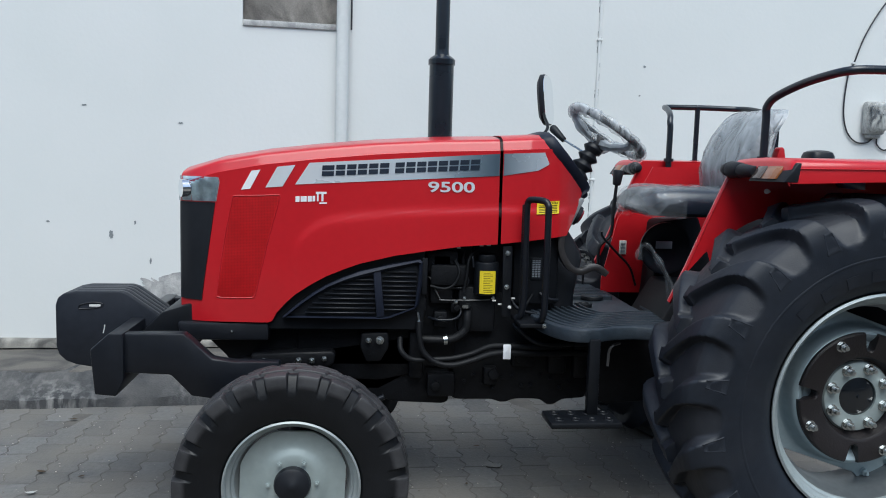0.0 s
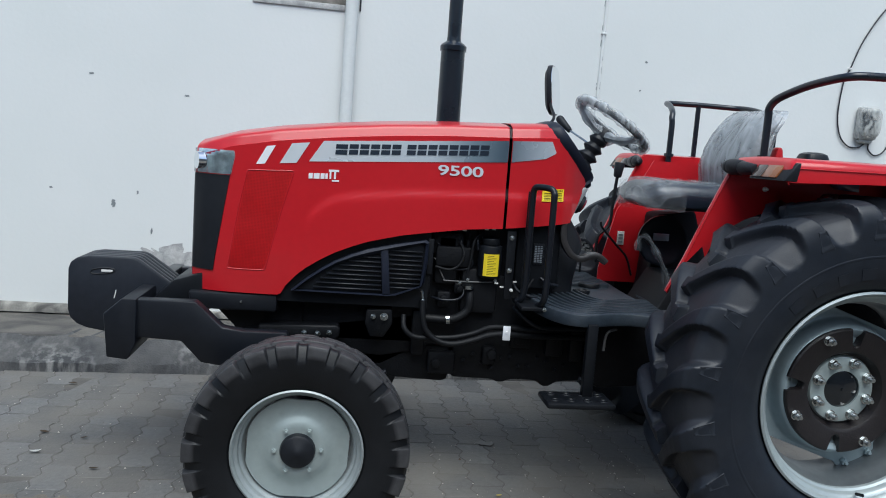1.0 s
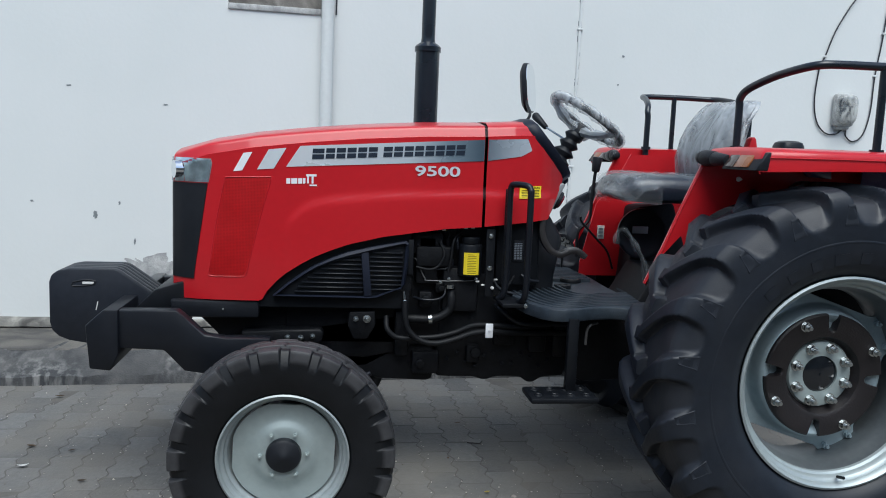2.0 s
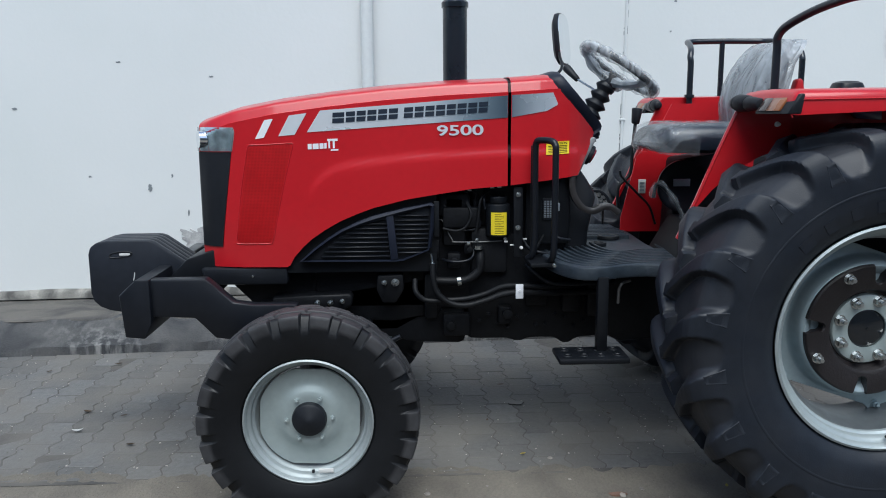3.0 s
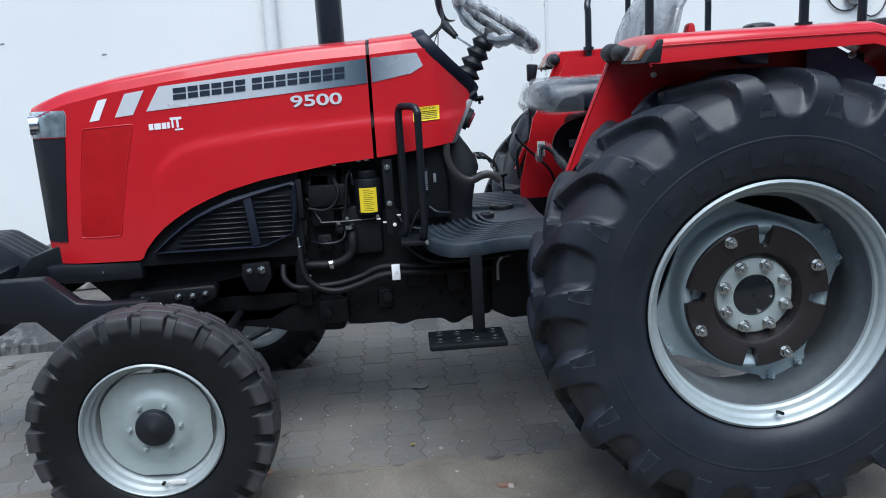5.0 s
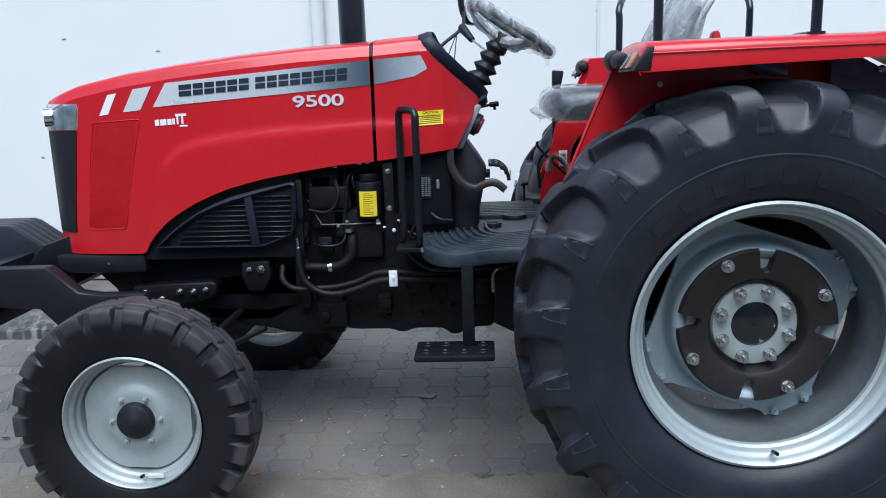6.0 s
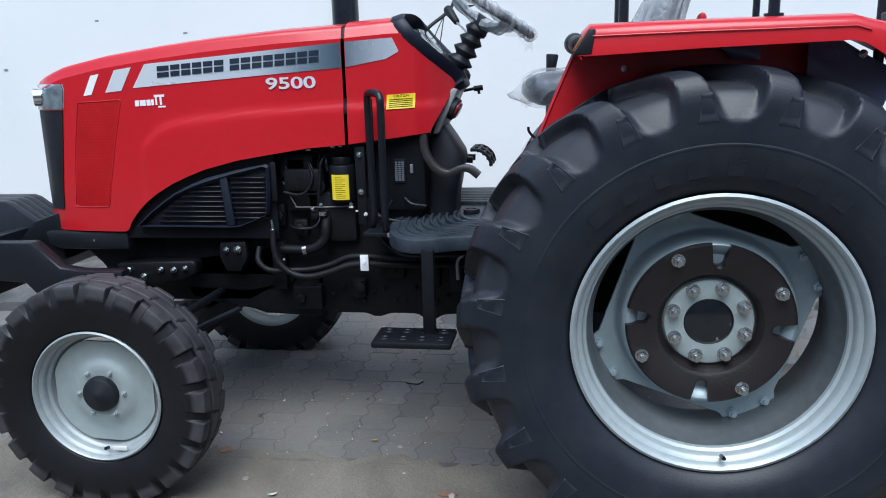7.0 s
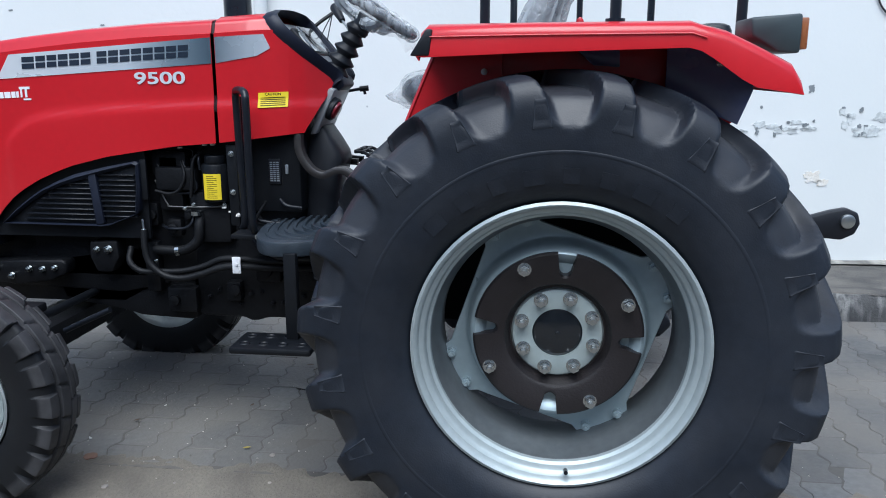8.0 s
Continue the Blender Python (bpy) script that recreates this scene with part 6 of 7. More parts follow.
clutch = part("clutch_pedal", strap(((1.05, 1.195), (1.052, 1.14), (1.07, 1.095), (1.1, 1.06), (1.14, 1.045), (1.185, 1.062), (1.22, 1.062), (1.255, 1.036)), 0.024, 0.026), PEDAL_GREY, tractor, "worn grey curved clutch pedal", at=(0, -0.2, 0))
for y in (0.1, 0.2):
    arm = part("brake_pedal", strap(((1.06, 1.16), (1.1, 1.085), (1.15, 1.065), (1.2, 1.06)), 0.014, 0.024), BLACK, tractor, "black brake pedal arm", at=(0, y, 0))
    # open pad: two long edges with toothed bars between them
    pad = ((1.198, 1.105), (1.235, 1.102), (1.268, 1.075), (1.28, 1.04))
    for dy in (-0.042, 0.042):
        part("pad_edge", strap(pad, 0.006, 0.012), BLACK_PLASTIC, arm, at=(0, dy, 0))
    for k in range(5):
        x_, z_ = interp([(0, 1.2), (1, 1.235), (2, 1.262), (3, 1.276)], 0.75 * k), interp([(0, 1.104), (1, 1.1), (2, 1.078), (3, 1.044)], 0.75 * k)
        part("pad_bar", box(x_ - 0.006, x_ + 0.006, -0.042, 0.042, z_ - 0.006, z_ + 0.008, 0.002, seg=1), BLACK_PLASTIC, arm)
b = bmesh.new()
rings = []
for x0, x1, z_, w in ((1.03, 1.152, 0.87, 0.12), (1.03, 1.155, 0.936, 0.12), (1.03, 1.175, 1.04, 0.115), (1.03, 1.187, 1.085, 0.11), (1.035, 1.181, 1.115, 0.105), (1.045, 1.15, 1.165, 0.1), (1.06, 1.117, 1.212, 0.09), (1.07, 1.1, 1.22, 0.06)):
    rings.append([((x0 + x1) / 2 + (x1 - x0) / 2 * math.copysign(abs(math.cos(t)) ** 0.5, math.cos(t)), w * math.copysign(abs(math.sin(t)) ** 0.5, math.sin(t)), z_) for t in (math.tau * i / 28 for i in range(28))])
loft(rings, b)
part("steering_box", b, BLACK_PLASTIC, tractor, "black rounded steering box cover")

# -- steering --
base, top = Vector((1.135, 0.0, 1.4)), Vector((1.262, 0.0, 1.62))
d = (top - base).normalized()
b = bmesh.new()
L = (top - base).length
prof = [(0.055, 0.0)]
for i in range(5):
    k = i / 5
    prof += [(0.03, L * (0.01 + 0.17 * i)), (0.055 - 0.013 * k, L * (0.075 + 0.17 * i)), (0.055 - 0.013 * k, L * (0.095 + 0.17 * i)), (0.03, L * (0.165 + 0.17 * i))]
prof += [(0.024, L * 0.9), (0.024, L)]
lathe(prof, 24, b)
bmesh.ops.transform(b, matrix=Matrix.Translation(base) @ d.to_track_quat("Y", "Z").to_matrix().to_4x4(), verts=b.verts)
part("steering_bellows", b, BLACK_PLASTIC, tractor, "black rubber bellows on the steering column", sharp=70)
wheel_c = Vector((1.292, 0.0, 1.645))
axis = Vector((0.559, 0, 0.829)).normalized()
u = Vector((0, 1, 0))
v = axis.cross(u).normalized()
SR = 0.18
ring = [wheel_c + SR * (math.cos(a) * u + math.sin(a) * v) for a in (math.tau * k / 48 for k in range(48))]
sw = part("steering_wheel", tube(ring, 0.015, 12, bm=None, smooth=False, closed=True), BLACK_PLASTIC, tractor, "black steering wheel in crumpled clear wrap")
part("wheel_wrap", tube([p + axis * 0.004 * math.sin(i * 2.1) for i, p in enumerate(ring)], 0.025, 12, smooth=False, closed=True), WRAP_MILKY, sw, "crumpled clear plastic wrap")
b = bmesh.new()
for k in range(3):
    a = radians(90 + 120 * k)
    p = wheel_c + SR * (math.cos(a) * u + math.sin(a) * v)
    tube([wheel_c - axis * 0.062, wheel_c * 0.55 + p * 0.45 - axis * 0.056, wheel_c * 0.15 + p * 0.85 - axis * 0.03, p], 0.011, 8, bm=b)
part("spokes", b, BLACK_PLASTIC, sw, "black spokes")
b = bmesh.new()
for k in range(3):
    a = radians(90 + 120 * k)
    p = wheel_c + SR * (math.cos(a) * u + math.sin(a) * v)
    tube([wheel_c - axis * 0.06, wheel_c * 0.55 + p * 0.45 - axis * 0.056, wheel_c * 0.15 + p * 0.85 - axis * 0.03, p], 0.02, 8, bm=b, radii=lambda t: 0.024 - 0.007 * t + 0.004 * math.sin(t * 17))
part("spoke_wrap", b, WRAP_DENSE, sw, "clear wrap over the spokes")
part("wheel_hub", cyl(wheel_c - axis * 0.11, wheel_c - axis * 0.035, 0.036, 24, bevel=0.006), BLACK_PLASTIC, sw, "black wheel hub")
# loose strip of wrap hanging over the rim
b = bmesh.new()
rows = []
for i in range(10):
    k = i / 9
    c = wheel_c + SR * (math.cos(radians(200 + 80 * k)) * u + math.sin(radians(200 + 80 * k)) * v)
    rows.append([b.verts.new(c + Vector((0.01 * math.sin(7 * k), 0.02 * j, -0.03 * j - 0.012 * math.sin(11 * k + j)))) for j in range(3)])
for p, q in zip(rows, rows[1:]):
    for j in range(2):
        b.faces.new((p[j], p[j + 1], q[j + 1], q[j]))
bmesh.ops.solidify(b, geom=b.faces[:], thickness=0.001)
part("wrap_flap", b, WRAP, sw)
# hand throttle with black grip
part("throttle_rod", cyl((1.212, 0.02, 1.545), (1.135, 0.155, 1.613), 0.0048, 8), ZINC, tractor, "thin steel throttle rod")
b = cyl((1.14, 0.15, 1.608), (1.098, 0.2, 1.662), 0.0125, 14, r2=0.02, bevel=0.004)
bmesh.ops.create_uvsphere(b, u_segments=14, v_segments=8, radius=0.0195, matrix=Matrix.Translation((1.099, 0.199, 1.661)))
part("throttle_grip", b, BLACK_PLASTIC, tractor, "black throttle grip")

# mirror on the far side of the cowl
b = tube([(0.995, 0.23, 1.585), (1.029, 0.244, 1.614), (1.078, 0.27, 1.652), (1.098, 0.32, 1.685), (1.1, 0.4, 1.73), (1.104, 0.48, 1.8), (1.11, 0.49, 1.84)], 0.0075, 8)
arm = part("mirror_arm", b, BLACK, tractor, "black mirror stalk")
b = bmesh.new()
rows = []
for k, (dx, sc) in enumerate(((0.0, 0.95), (0.004, 1.0), (0.02, 1.0), (0.034, 0.8), (0.04, 0.45))):
    rows.append([(1.072 - dx + 0.05 * math.sin(t) * 0, 0.3 + 0.085 * sc * math.copysign(abs(math.cos(t)) ** 0.6, math.cos(t)), 1.8 + 0.12 * sc * math.copysign(abs(math.sin(t)) ** 0.6, math.sin(t))) for t in (math.tau * i / 28 for i in range(28))])
loft(rows, b)
mh = part("mirror_housing", b, BLACK_PLASTIC, arm, "black rounded mirror housing")
b = bmesh.new()
loft([[(1.0735 + dx, 0.3 + 0.08 * math.copysign(abs(math.cos(t)) ** 0.6, math.cos(t)), 1.8 + 0.114 * math.copysign(abs(math.sin(t)) ** 0.6, math.sin(t))) for t in (math.tau * i / 28 for i in range(28))] for dx in (0, 0.002)], b)
mg = part("mirror_glass", b, MIRROR, arm, "mirror glass")
for o in (mh, mg):
    o.matrix_local = Matrix.Translation((1.126, 0.5, 1.818)) @ Matrix.Scale(1.054, 4) @ Matrix.Rotation(radians(-29), 4, "Z") @ Matrix.Rotation(radians(-6), 4, "Y") @ Matrix.Translation((-1.06, -0.3, -1.8))

for x_, z_ in ((1.04, 1.565), (1.062, 1.55)):
    part("mirror_cable", tube([(x_ - 0.01, 0.2, z_ - 0.05), (x_, 0.215, z_), (1.072, 0.262, 1.646)], 0.0024, 6), BLACK, arm, "thin black cable beside the stalk")

# -- fenders --
TOPF = 1.53


def fender(s):
    """s: -1 near side, 1 far side. Flat top with turned-down lip, sloping ends and an upright inner plate."""
    dx = 0.0 if s < 0 else 0.045
    yo, yi = s * 0.985, s * 0.575
    line = [(1.385, 0.985), (1.45, 1.13), (1.515, 1.29), (1.575, 1.43), (1.612, 1.512), (1.63, TOPF), (1.9, TOPF + 0.004), (2.275, TOPF + 0.006), (2.31, 1.525), (2.36, 1.513), (2.44, 1.475), (2.517, 1.436), (2.54, 1.4)]
    # top skin: narrow at the front flank, full width above
    b = bmesh.new()
    rows = []
    for i, (x, z) in enumerate(line):
        out = yo if i >= 4 else s * (0.6 + 0.01 * i)
        inn = s * 0.515 if s < 0 and i >= 6 else yi
        ys = [inn + (out - inn) * k for k in (0, 0.25, 0.5, 0.75, 0.9, 0.95, 0.975, 0.992, 1.0)]
        zz = [z + d for d in (0, 0.006, 0.008, 0.006, 0.002, -0.002, -0.007, -0.015, -0.026)]
        rows.append([(x + dx, y, h) for y, h in zip(ys, zz)])
    vs = [[b.verts.new(p) for p in row] for row in rows[4:]]
    for p, q in zip(vs, vs[1:]):
        for j in range(len(p) - 1):
            b.faces.new((p[j], p[j + 1], q[j + 1], q[j]))
    # outer lip
    low = [(1.6, 1.452), (1.62, 1.45), (1.9, 1.462), (2.27, 1.472), (2.3, 1.464), (2.33, 1.446), (2.4, 1.397), (2.435, 1.378), (2.546, 1.361)]
    lip = [[b.verts.new((x + dx, yo * 1.001, z))] for x, z in low]
    for i in range(len(lip) - 1):
        b.faces.new((vs[i][-1], vs[i + 1][-1], lip[i + 1][0], lip[i][0]))
    # front edge turned down
    f0 = vs[0]
    fl = [b.verts.new((v_.co.x - 0.006, v_.co.y, v_.co.z - 0.055)) for v_ in f0[:-1]] + [lip[0][0]]
    for j in range(len(f0) - 1):
        b.faces.new((f0[j], f0[j + 1], fl[j + 1], fl[j]))
    r0 = vs[-1]
    rl = [b.verts.new((2.546 + dx, v_.co.y, 1.363)) for v_ in r0[:-1]] + [lip[-1][0]]
    for j in range(len(r0) - 1):
        b.faces.new((r0[j], r0[j + 1], rl[j + 1], rl[j]))
    bmesh.ops.recalc_face_normals(b, faces=b.faces)
    bmesh.ops.solidify(b, geom=b.faces[:], thickness=0.004)
    body = part("fender", b, RED, tractor, "glossy red rear mudguard", sharp=50)
    # rolled bead along the lip
    pts = [(x + dx, yo * 1.003, z - 0.03) for x, z in line[5:9]]
    part("fender_bead", tube(pts, 0.002, 8, smooth=False), RED, body)
    # inner plate
    outer = line[:5] + [(1.64, TOPF - 0.002), (2.28, TOPF), (2.35, 1.51), (2.52, 1.4), (2.53, 1.36), (2.5, 1.28)]
    arc = []
    for i in range(13):
        a = radians(47 + (152 - 47) * i / 12)
        arc.append((1.98 + 0.66 * math.cos(a), 0.7 + 0.66 * math.sin(a)))
    pts = outer + [p for p in arc if p[0] < 2.49]
    y0, y1 = sorted((s * 0.567, s * 0.573))
    if s > 0:
        part("inner_plate", prism([(x + dx, z) for x, z in pts], y0, y1), RED, body, "red inner plate of the mudguard", smooth=False)
    else:
        # front flank stands proud, the rest is set back towards the seat
        front = line[:5] + [(1.64, TOPF - 0.002), (1.8, TOPF - 0.002), (1.8, 1.335)] + [p for p in arc if p[0] < 1.79]
        back = [(1.795, TOPF - 0.002), (2.28, TOPF), (2.35, 1.51), (2.52, 1.4), (2.53, 1.36), (2.5, 1.28)] + [p for p in arc if 1.8 < p[0] < 2.49] + [(1.795, 1.33)]
        part("inner_plate", prism(front, y0, y1), RED, body, "red front flank of the mudguard", smooth=False)
        part("inner_plate", prism(back, -0.526, -0.52), RED, body, "red inner plate of the mudguard", smooth=False)
        part("inner_plate", box(1.794, 1.7995, -0.567, -0.526, 1.335, TOPF - 0.003), RED, body, smooth=False)
    # black carrier plate between mudguard and axle
    lower = [(1.5, 0.62), (1.52, 1.0), (1.6, 1.2), (2.42, 1.25), (2.5, 1.05), (2.48, 0.83), (2.2, 0.82), (2.05, 0.79), (1.75, 0.6)]
    part("carrier_plate", prism([(x + dx, z) for x, z in lower], *sorted((s * 0.5, s * 0.512)), 0.004), CAST, tractor, "black plate that carries the mudguard")
    # front flank flange
    b = bmesh.new()
    rows = []
    for x, z in line[:5]:
        rows.append([(x + dx, s * 0.56, z), (x + dx - 0.002, s * 0.574, z), (x + dx + 0.004, s * 0.578, z - 0.004), (x + dx + 0.012, s * 0.567, z - 0.012)])
    loft(rows, b)
    part("flange", b, RED, body, "red front flange")
    # plates at the back whose blue-grey colour paints in a reflection of the sky
    b = prism([(2.281 + dx, 1.503), (2.335 + dx, 1.5), (2.53 + dx, 1.39), (2.532 + dx, 1.36), (2.495 + dx, 1.262), (2.4 + dx, 1.3), (2.281 + dx, 1.35)], *sorted((s * 0.574, s * 0.58)), 0.002)
    part("rear_plate", b, SKY_GLOSS, body, "rear inner plate, sky reflection painted in as blue-grey")
    part("rear_plate", prism([(2.02 + dx, 1.479), (2.145 + dx, 1.476), (2.147 + dx, 1.428), (2.07 + dx, 1.433)], *sorted((s * (0.526 if s < 0 else 0.574), s * 0.58)), 0.002), SKY_GLOSS, body, "inner plate, sky reflection painted in as blue-grey")
    # front bolt is zinc; flat white puts its bright glint into the colour
    hexbolt(body, "fender_bolt", (1.747 + dx, s * 0.577, 1.414), 0.008, 0.012, DECAL_WHITE, axis=(0, s, 0))
    hexbolt(body, "fender_bolt", (2.43 + dx, s * 0.592, 1.44), 0.01, 0.012, axis=(0, s, 0))
    # front lamp unit across the end of the mudguard: slanted housing with a smoked and an orange lens
    b = prism([(1.584 + dx, 1.454), (1.626 + dx, 1.519), (1.643 + dx, 1.519), (1.634 + dx, 1.454)], *sorted((s * 0.99, s * 0.745)), 0.005)
    ind = part("front_indicator", b, BLACK_PLASTIC, tractor, "black indicator housing with an orange lens")
    for y0, y1, mat, words in ((0.93, 0.835, ORANGE, "orange indicator lens"), (0.831, 0.762, LENS_CLEAR, "smoked side lamp lens")):
        part("indicator_lens", prism([(1.5825 + dx, 1.464), (1.6105 + dx, 1.508), (1.622 + dx, 1.508), (1.594 + dx, 1.464)], *sorted((s * y0, s * y1)), 0.002), mat, ind, words)
    # rubber cup of the work lamp beside it
    b = cyl((1.606 + dx, s * 0.752, 1.487), (1.6 + dx, s * 0.66, 1.49), 0.02, 24, r2=0.027, bevel=0.004)
    cyl((1.6 + dx, s * 0.662, 1.49), (1.596 + dx, s * 0.585, 1.493), 0.029, 24, b, r2=0.033, bevel=0.008)
    cyl((1.596 + dx, s * 0.588, 1.493), (1.594 + dx, s * 0.535, 1.494), 0.032, 24, b, r2=0.02, bevel=0.01)
    part("work_lamp", b, BLACK_PLASTIC, tractor, "black rubber cup of a work lamp")
    # tail lamp
    b = prism([(2.455 + dx, 1.553), (2.585 + dx, 1.563), (2.585 + dx, 1.462), (2.53 + dx, 1.465), (2.46 + dx, 1.505)], *sorted((s * 0.62, s * 0.8)), 0.008)
    tail = part("tail_lamp", b, TAIL_GREEN, tractor, "dark green-grey tail lamp housing")
    part("tail_lens", box(2.584 + dx, 2.604 + dx, min(s * 0.63, s * 0.79), max(s * 0.63, s * 0.79), 1.472, 1.553, 0.004), ORANGE, tail, "orange tail lamp lens")
    # hand rail: inner posts, outer rail with a middle post
    xi, xr = (1.745, 2.492) if s < 0 else (1.8, 2.378)
    b = tube([(xi, s * 0.54, 1.5), (xi, s * 0.54, 1.6), (xi, s * 0.54, 1.7), (xi - 0.002, s * 0.545, 1.735), (xi + 0.012, s * 0.58, 1.77), (xi + 0.045, s * 0.7, 1.808), (xi + 0.075, s * 0.82, 1.828), (xi + 0.105, s * 0.885, 1.836), (xi + 0.17, s * 0.9, 1.84),
              (2.1, s * 0.9, 1.842), (xr - 0.19, s * 0.9, 1.842), (xr - 0.07, s * 0.885, 1.84), (xr - 0.03, s * 0.82, 1.835), (xr - 0.012, s * 0.7, 1.815), (xr - 0.002, s * 0.58, 1.775), (xr, s * 0.545, 1.735), (xr, s * 0.54, 1.7), (xr, s * 0.54, 1.6), (xr, s * 0.54, 1.3)], 0.0155, 12, 5)
    rail = part("hand_rail", b, RAIL, tractor, "black tubular hand rail on the mudguard")
    part("rail_post", cyl((2.098, s * 0.9, 1.52), (2.098, s * 0.9, 1.835), 0.0145, 14), RAIL, rail)
    for x_, y_ in ((xi, 0.54), (2.098, 0.9)):
        part("rail_foot", cyl((x_, s * y_, TOPF), (x_, s * y_, TOPF + 0.016), 0.025, 16), RAIL, rail)


LENS_CLEAR = material("smoked_lamp_lens", (0.06, 0.045, 0.04), 0.15, var=0.1, coat=0.5)
# blue base colour stands in for sky mirrored in the mudguard's inner side
SKY_GLOSS = material("painted_sky_reflection", (0.12, 0.145, 0.28), 0.18, var=0.1, coat=0.4)
TAIL_GREEN = material("dark_green_grey_plastic", (0.03, 0.045, 0.05), 0.4, var=0.1)
fender(-1)
fender(1)
# yellow sticker on the far mudguard
part("fender_sticker", box(1.908, 1.945, 0.561, 0.566, 1.387, 1.426, 0.001), YELLOW, tractor, "small yellow sticker")
# rear work lamp on the far side: a rounded black housing on a bracket
b = bmesh.new()
rings = []
for z_, k in ((1.527, 0.7), (1.533, 0.9), (1.547, 1.0), (1.582, 0.97), (1.602, 0.85), (1.611, 0.6), (1.614, 0.3)):
    rings.append([(2.645 + 0.075 * k * math.copysign(abs(math.cos(t)) ** 0.6, math.cos(t)), 0.58 + 0.075 * k * math.copysign(abs(math.sin(t)) ** 0.6, math.sin(t)), z_) for t in (math.tau * i / 32 for i in range(32))])
loft(rings, b)
lamp = part("rear_work_lamp", b, BLACK_PLASTIC, tractor, "black rounded work lamp housing")
part("lamp_stud", cyl((2.575, 0.56, 1.56), (2.555, 0.56, 1.56), 0.009, 12), BLACK_PLASTIC, lamp)
part("lamp_bracket", box(2.46, 2.68, 0.565, 0.595, 1.512, 1.53, 0.003), BLACK, lamp, "black lamp bracket")

# -- seat --
part("seat_pedestal", prism([(1.62, 0.88), (1.64, 1.24), (1.84, 1.27), (1.95, 0.95), (1.95, 0.8), (1.6, 0.8)], 0.215, 0.39, 0.02), CAST, tractor, "black housing below the seat")
part("far_side_plate", prism([(1.5, 1.235), (1.47, 1.1), (1.43, 0.93), (1.43, 0.86), (2.1, 0.86), (2.1, 1.5), (1.67, 1.5), (1.62, 1.4)], 0.412, 0.418), RED, tractor, "red inner plate beyond the seat", smooth=False)
part("pedestal_sticker", box(1.515, 1.552, 0.4075, 0.412, 1.055, 1.125, 0.001), WHITE_TAG, tractor, "white printed sticker")
for i in range(3):
    part("print_bar", box(1.522, 1.545, 0.4055, 0.4078, 1.066 + 0.018 * i, 1.076 + 0.018 * i), DECAL_GREY, tractor)
b = lathe([(0.0, 0.0), (0.1, 0.0), (0.125, -0.008), (0.125, -0.02), (0.11, -0.02), (0.1, -0.012), (0.0, -0.012)], 40)
disc = part("hydraulic_cover", b, BLACK_SATIN, tractor, "round black cover below the seat", at=(1.666, 0.2, 1.111))
part("cover_label", box(-0.05, 0.03, -0.0265, -0.0205, 0.0, 0.035, 0.001), DECAL_GREY, disc, "pale label")
b = bmesh.new()
rows = []
for k, (z, w, x0, x1) in enumerate(((1.285, 0.2, 1.47, 1.82), (1.3, 0.225, 1.432, 1.84), (1.33, 0.235, 1.405, 1.86), (1.36, 0.233, 1.408, 1.86), (1.385, 0.222, 1.428, 1.86), (1.402, 0.2, 1.465, 1.85), (1.41, 0.14, 1.52, 1.82))):
    rows.append([((x0 + x1) / 2 + (x1 - x0) / 2 * math.copysign(abs(math.cos(t)) ** (0.5 if math.cos(t) > 0 else 0.8), math.cos(t)), 0.03 + w * math.copysign(abs(math.sin(t)) ** 0.5, math.sin(t)), z) for t in (math.tau * i / 40 for i in range(40))])
loft(rows, b)
seat = part("seat_cushion", b, SEAT, tractor, "black seat cushion under clear plastic wrap")
b = bmesh.new()
NR = 72
rows = []
for k, (g_, z) in enumerate(((1.04, 1.3), (1.035, 1.31), (1.03, 1.34), (1.02, 1.38), (0.97, 1.409), (0.75, 1.416), (0.4, 1.417))):
    ring = []
    for i in range(NR):
        t = math.tau * i / NR
        cx, cy = math.cos(t), math.sin(t)
        front = max(0.0, -cx) ** 0.8
        wob = 0.012 * math.sin(6 * t + 1.3 * k) + 0.008 * math.sin(15 * t + 2 * k)
        if k < 4:
            zz = z + (1 - front) * (1.385 - z) * 0.8 + wob - (0.025 if k == 0 else 0) * front
        else:
            zz = z + 0.4 * wob
        ring.append((1.615 + (0.247 * g_ * (1.0 if cx > 0 else 0.82 if k < 4 else 0.7) + wob * 0.3 * front) * math.copysign(abs(cx) ** (0.5 if cx > 0 else 0.8), cx), 0.03 + (0.238 * g_ + wob * 0.3) * math.copysign(abs(cy) ** 0.5, cy), zz))
    rows.append(ring)
vs = [[b.verts.new(p) for p in row] for row in rows]
for p, q in zip(vs, vs[1:]):
    for j in range(NR):
        b.faces.new((p[j], p[(j + 1) % NR], q[(j + 1) % NR], q[j]))
b.faces.new(vs[-1])
part("cushion_wrap", b, WRAP, seat, "crumpled clear plastic over the cushion")
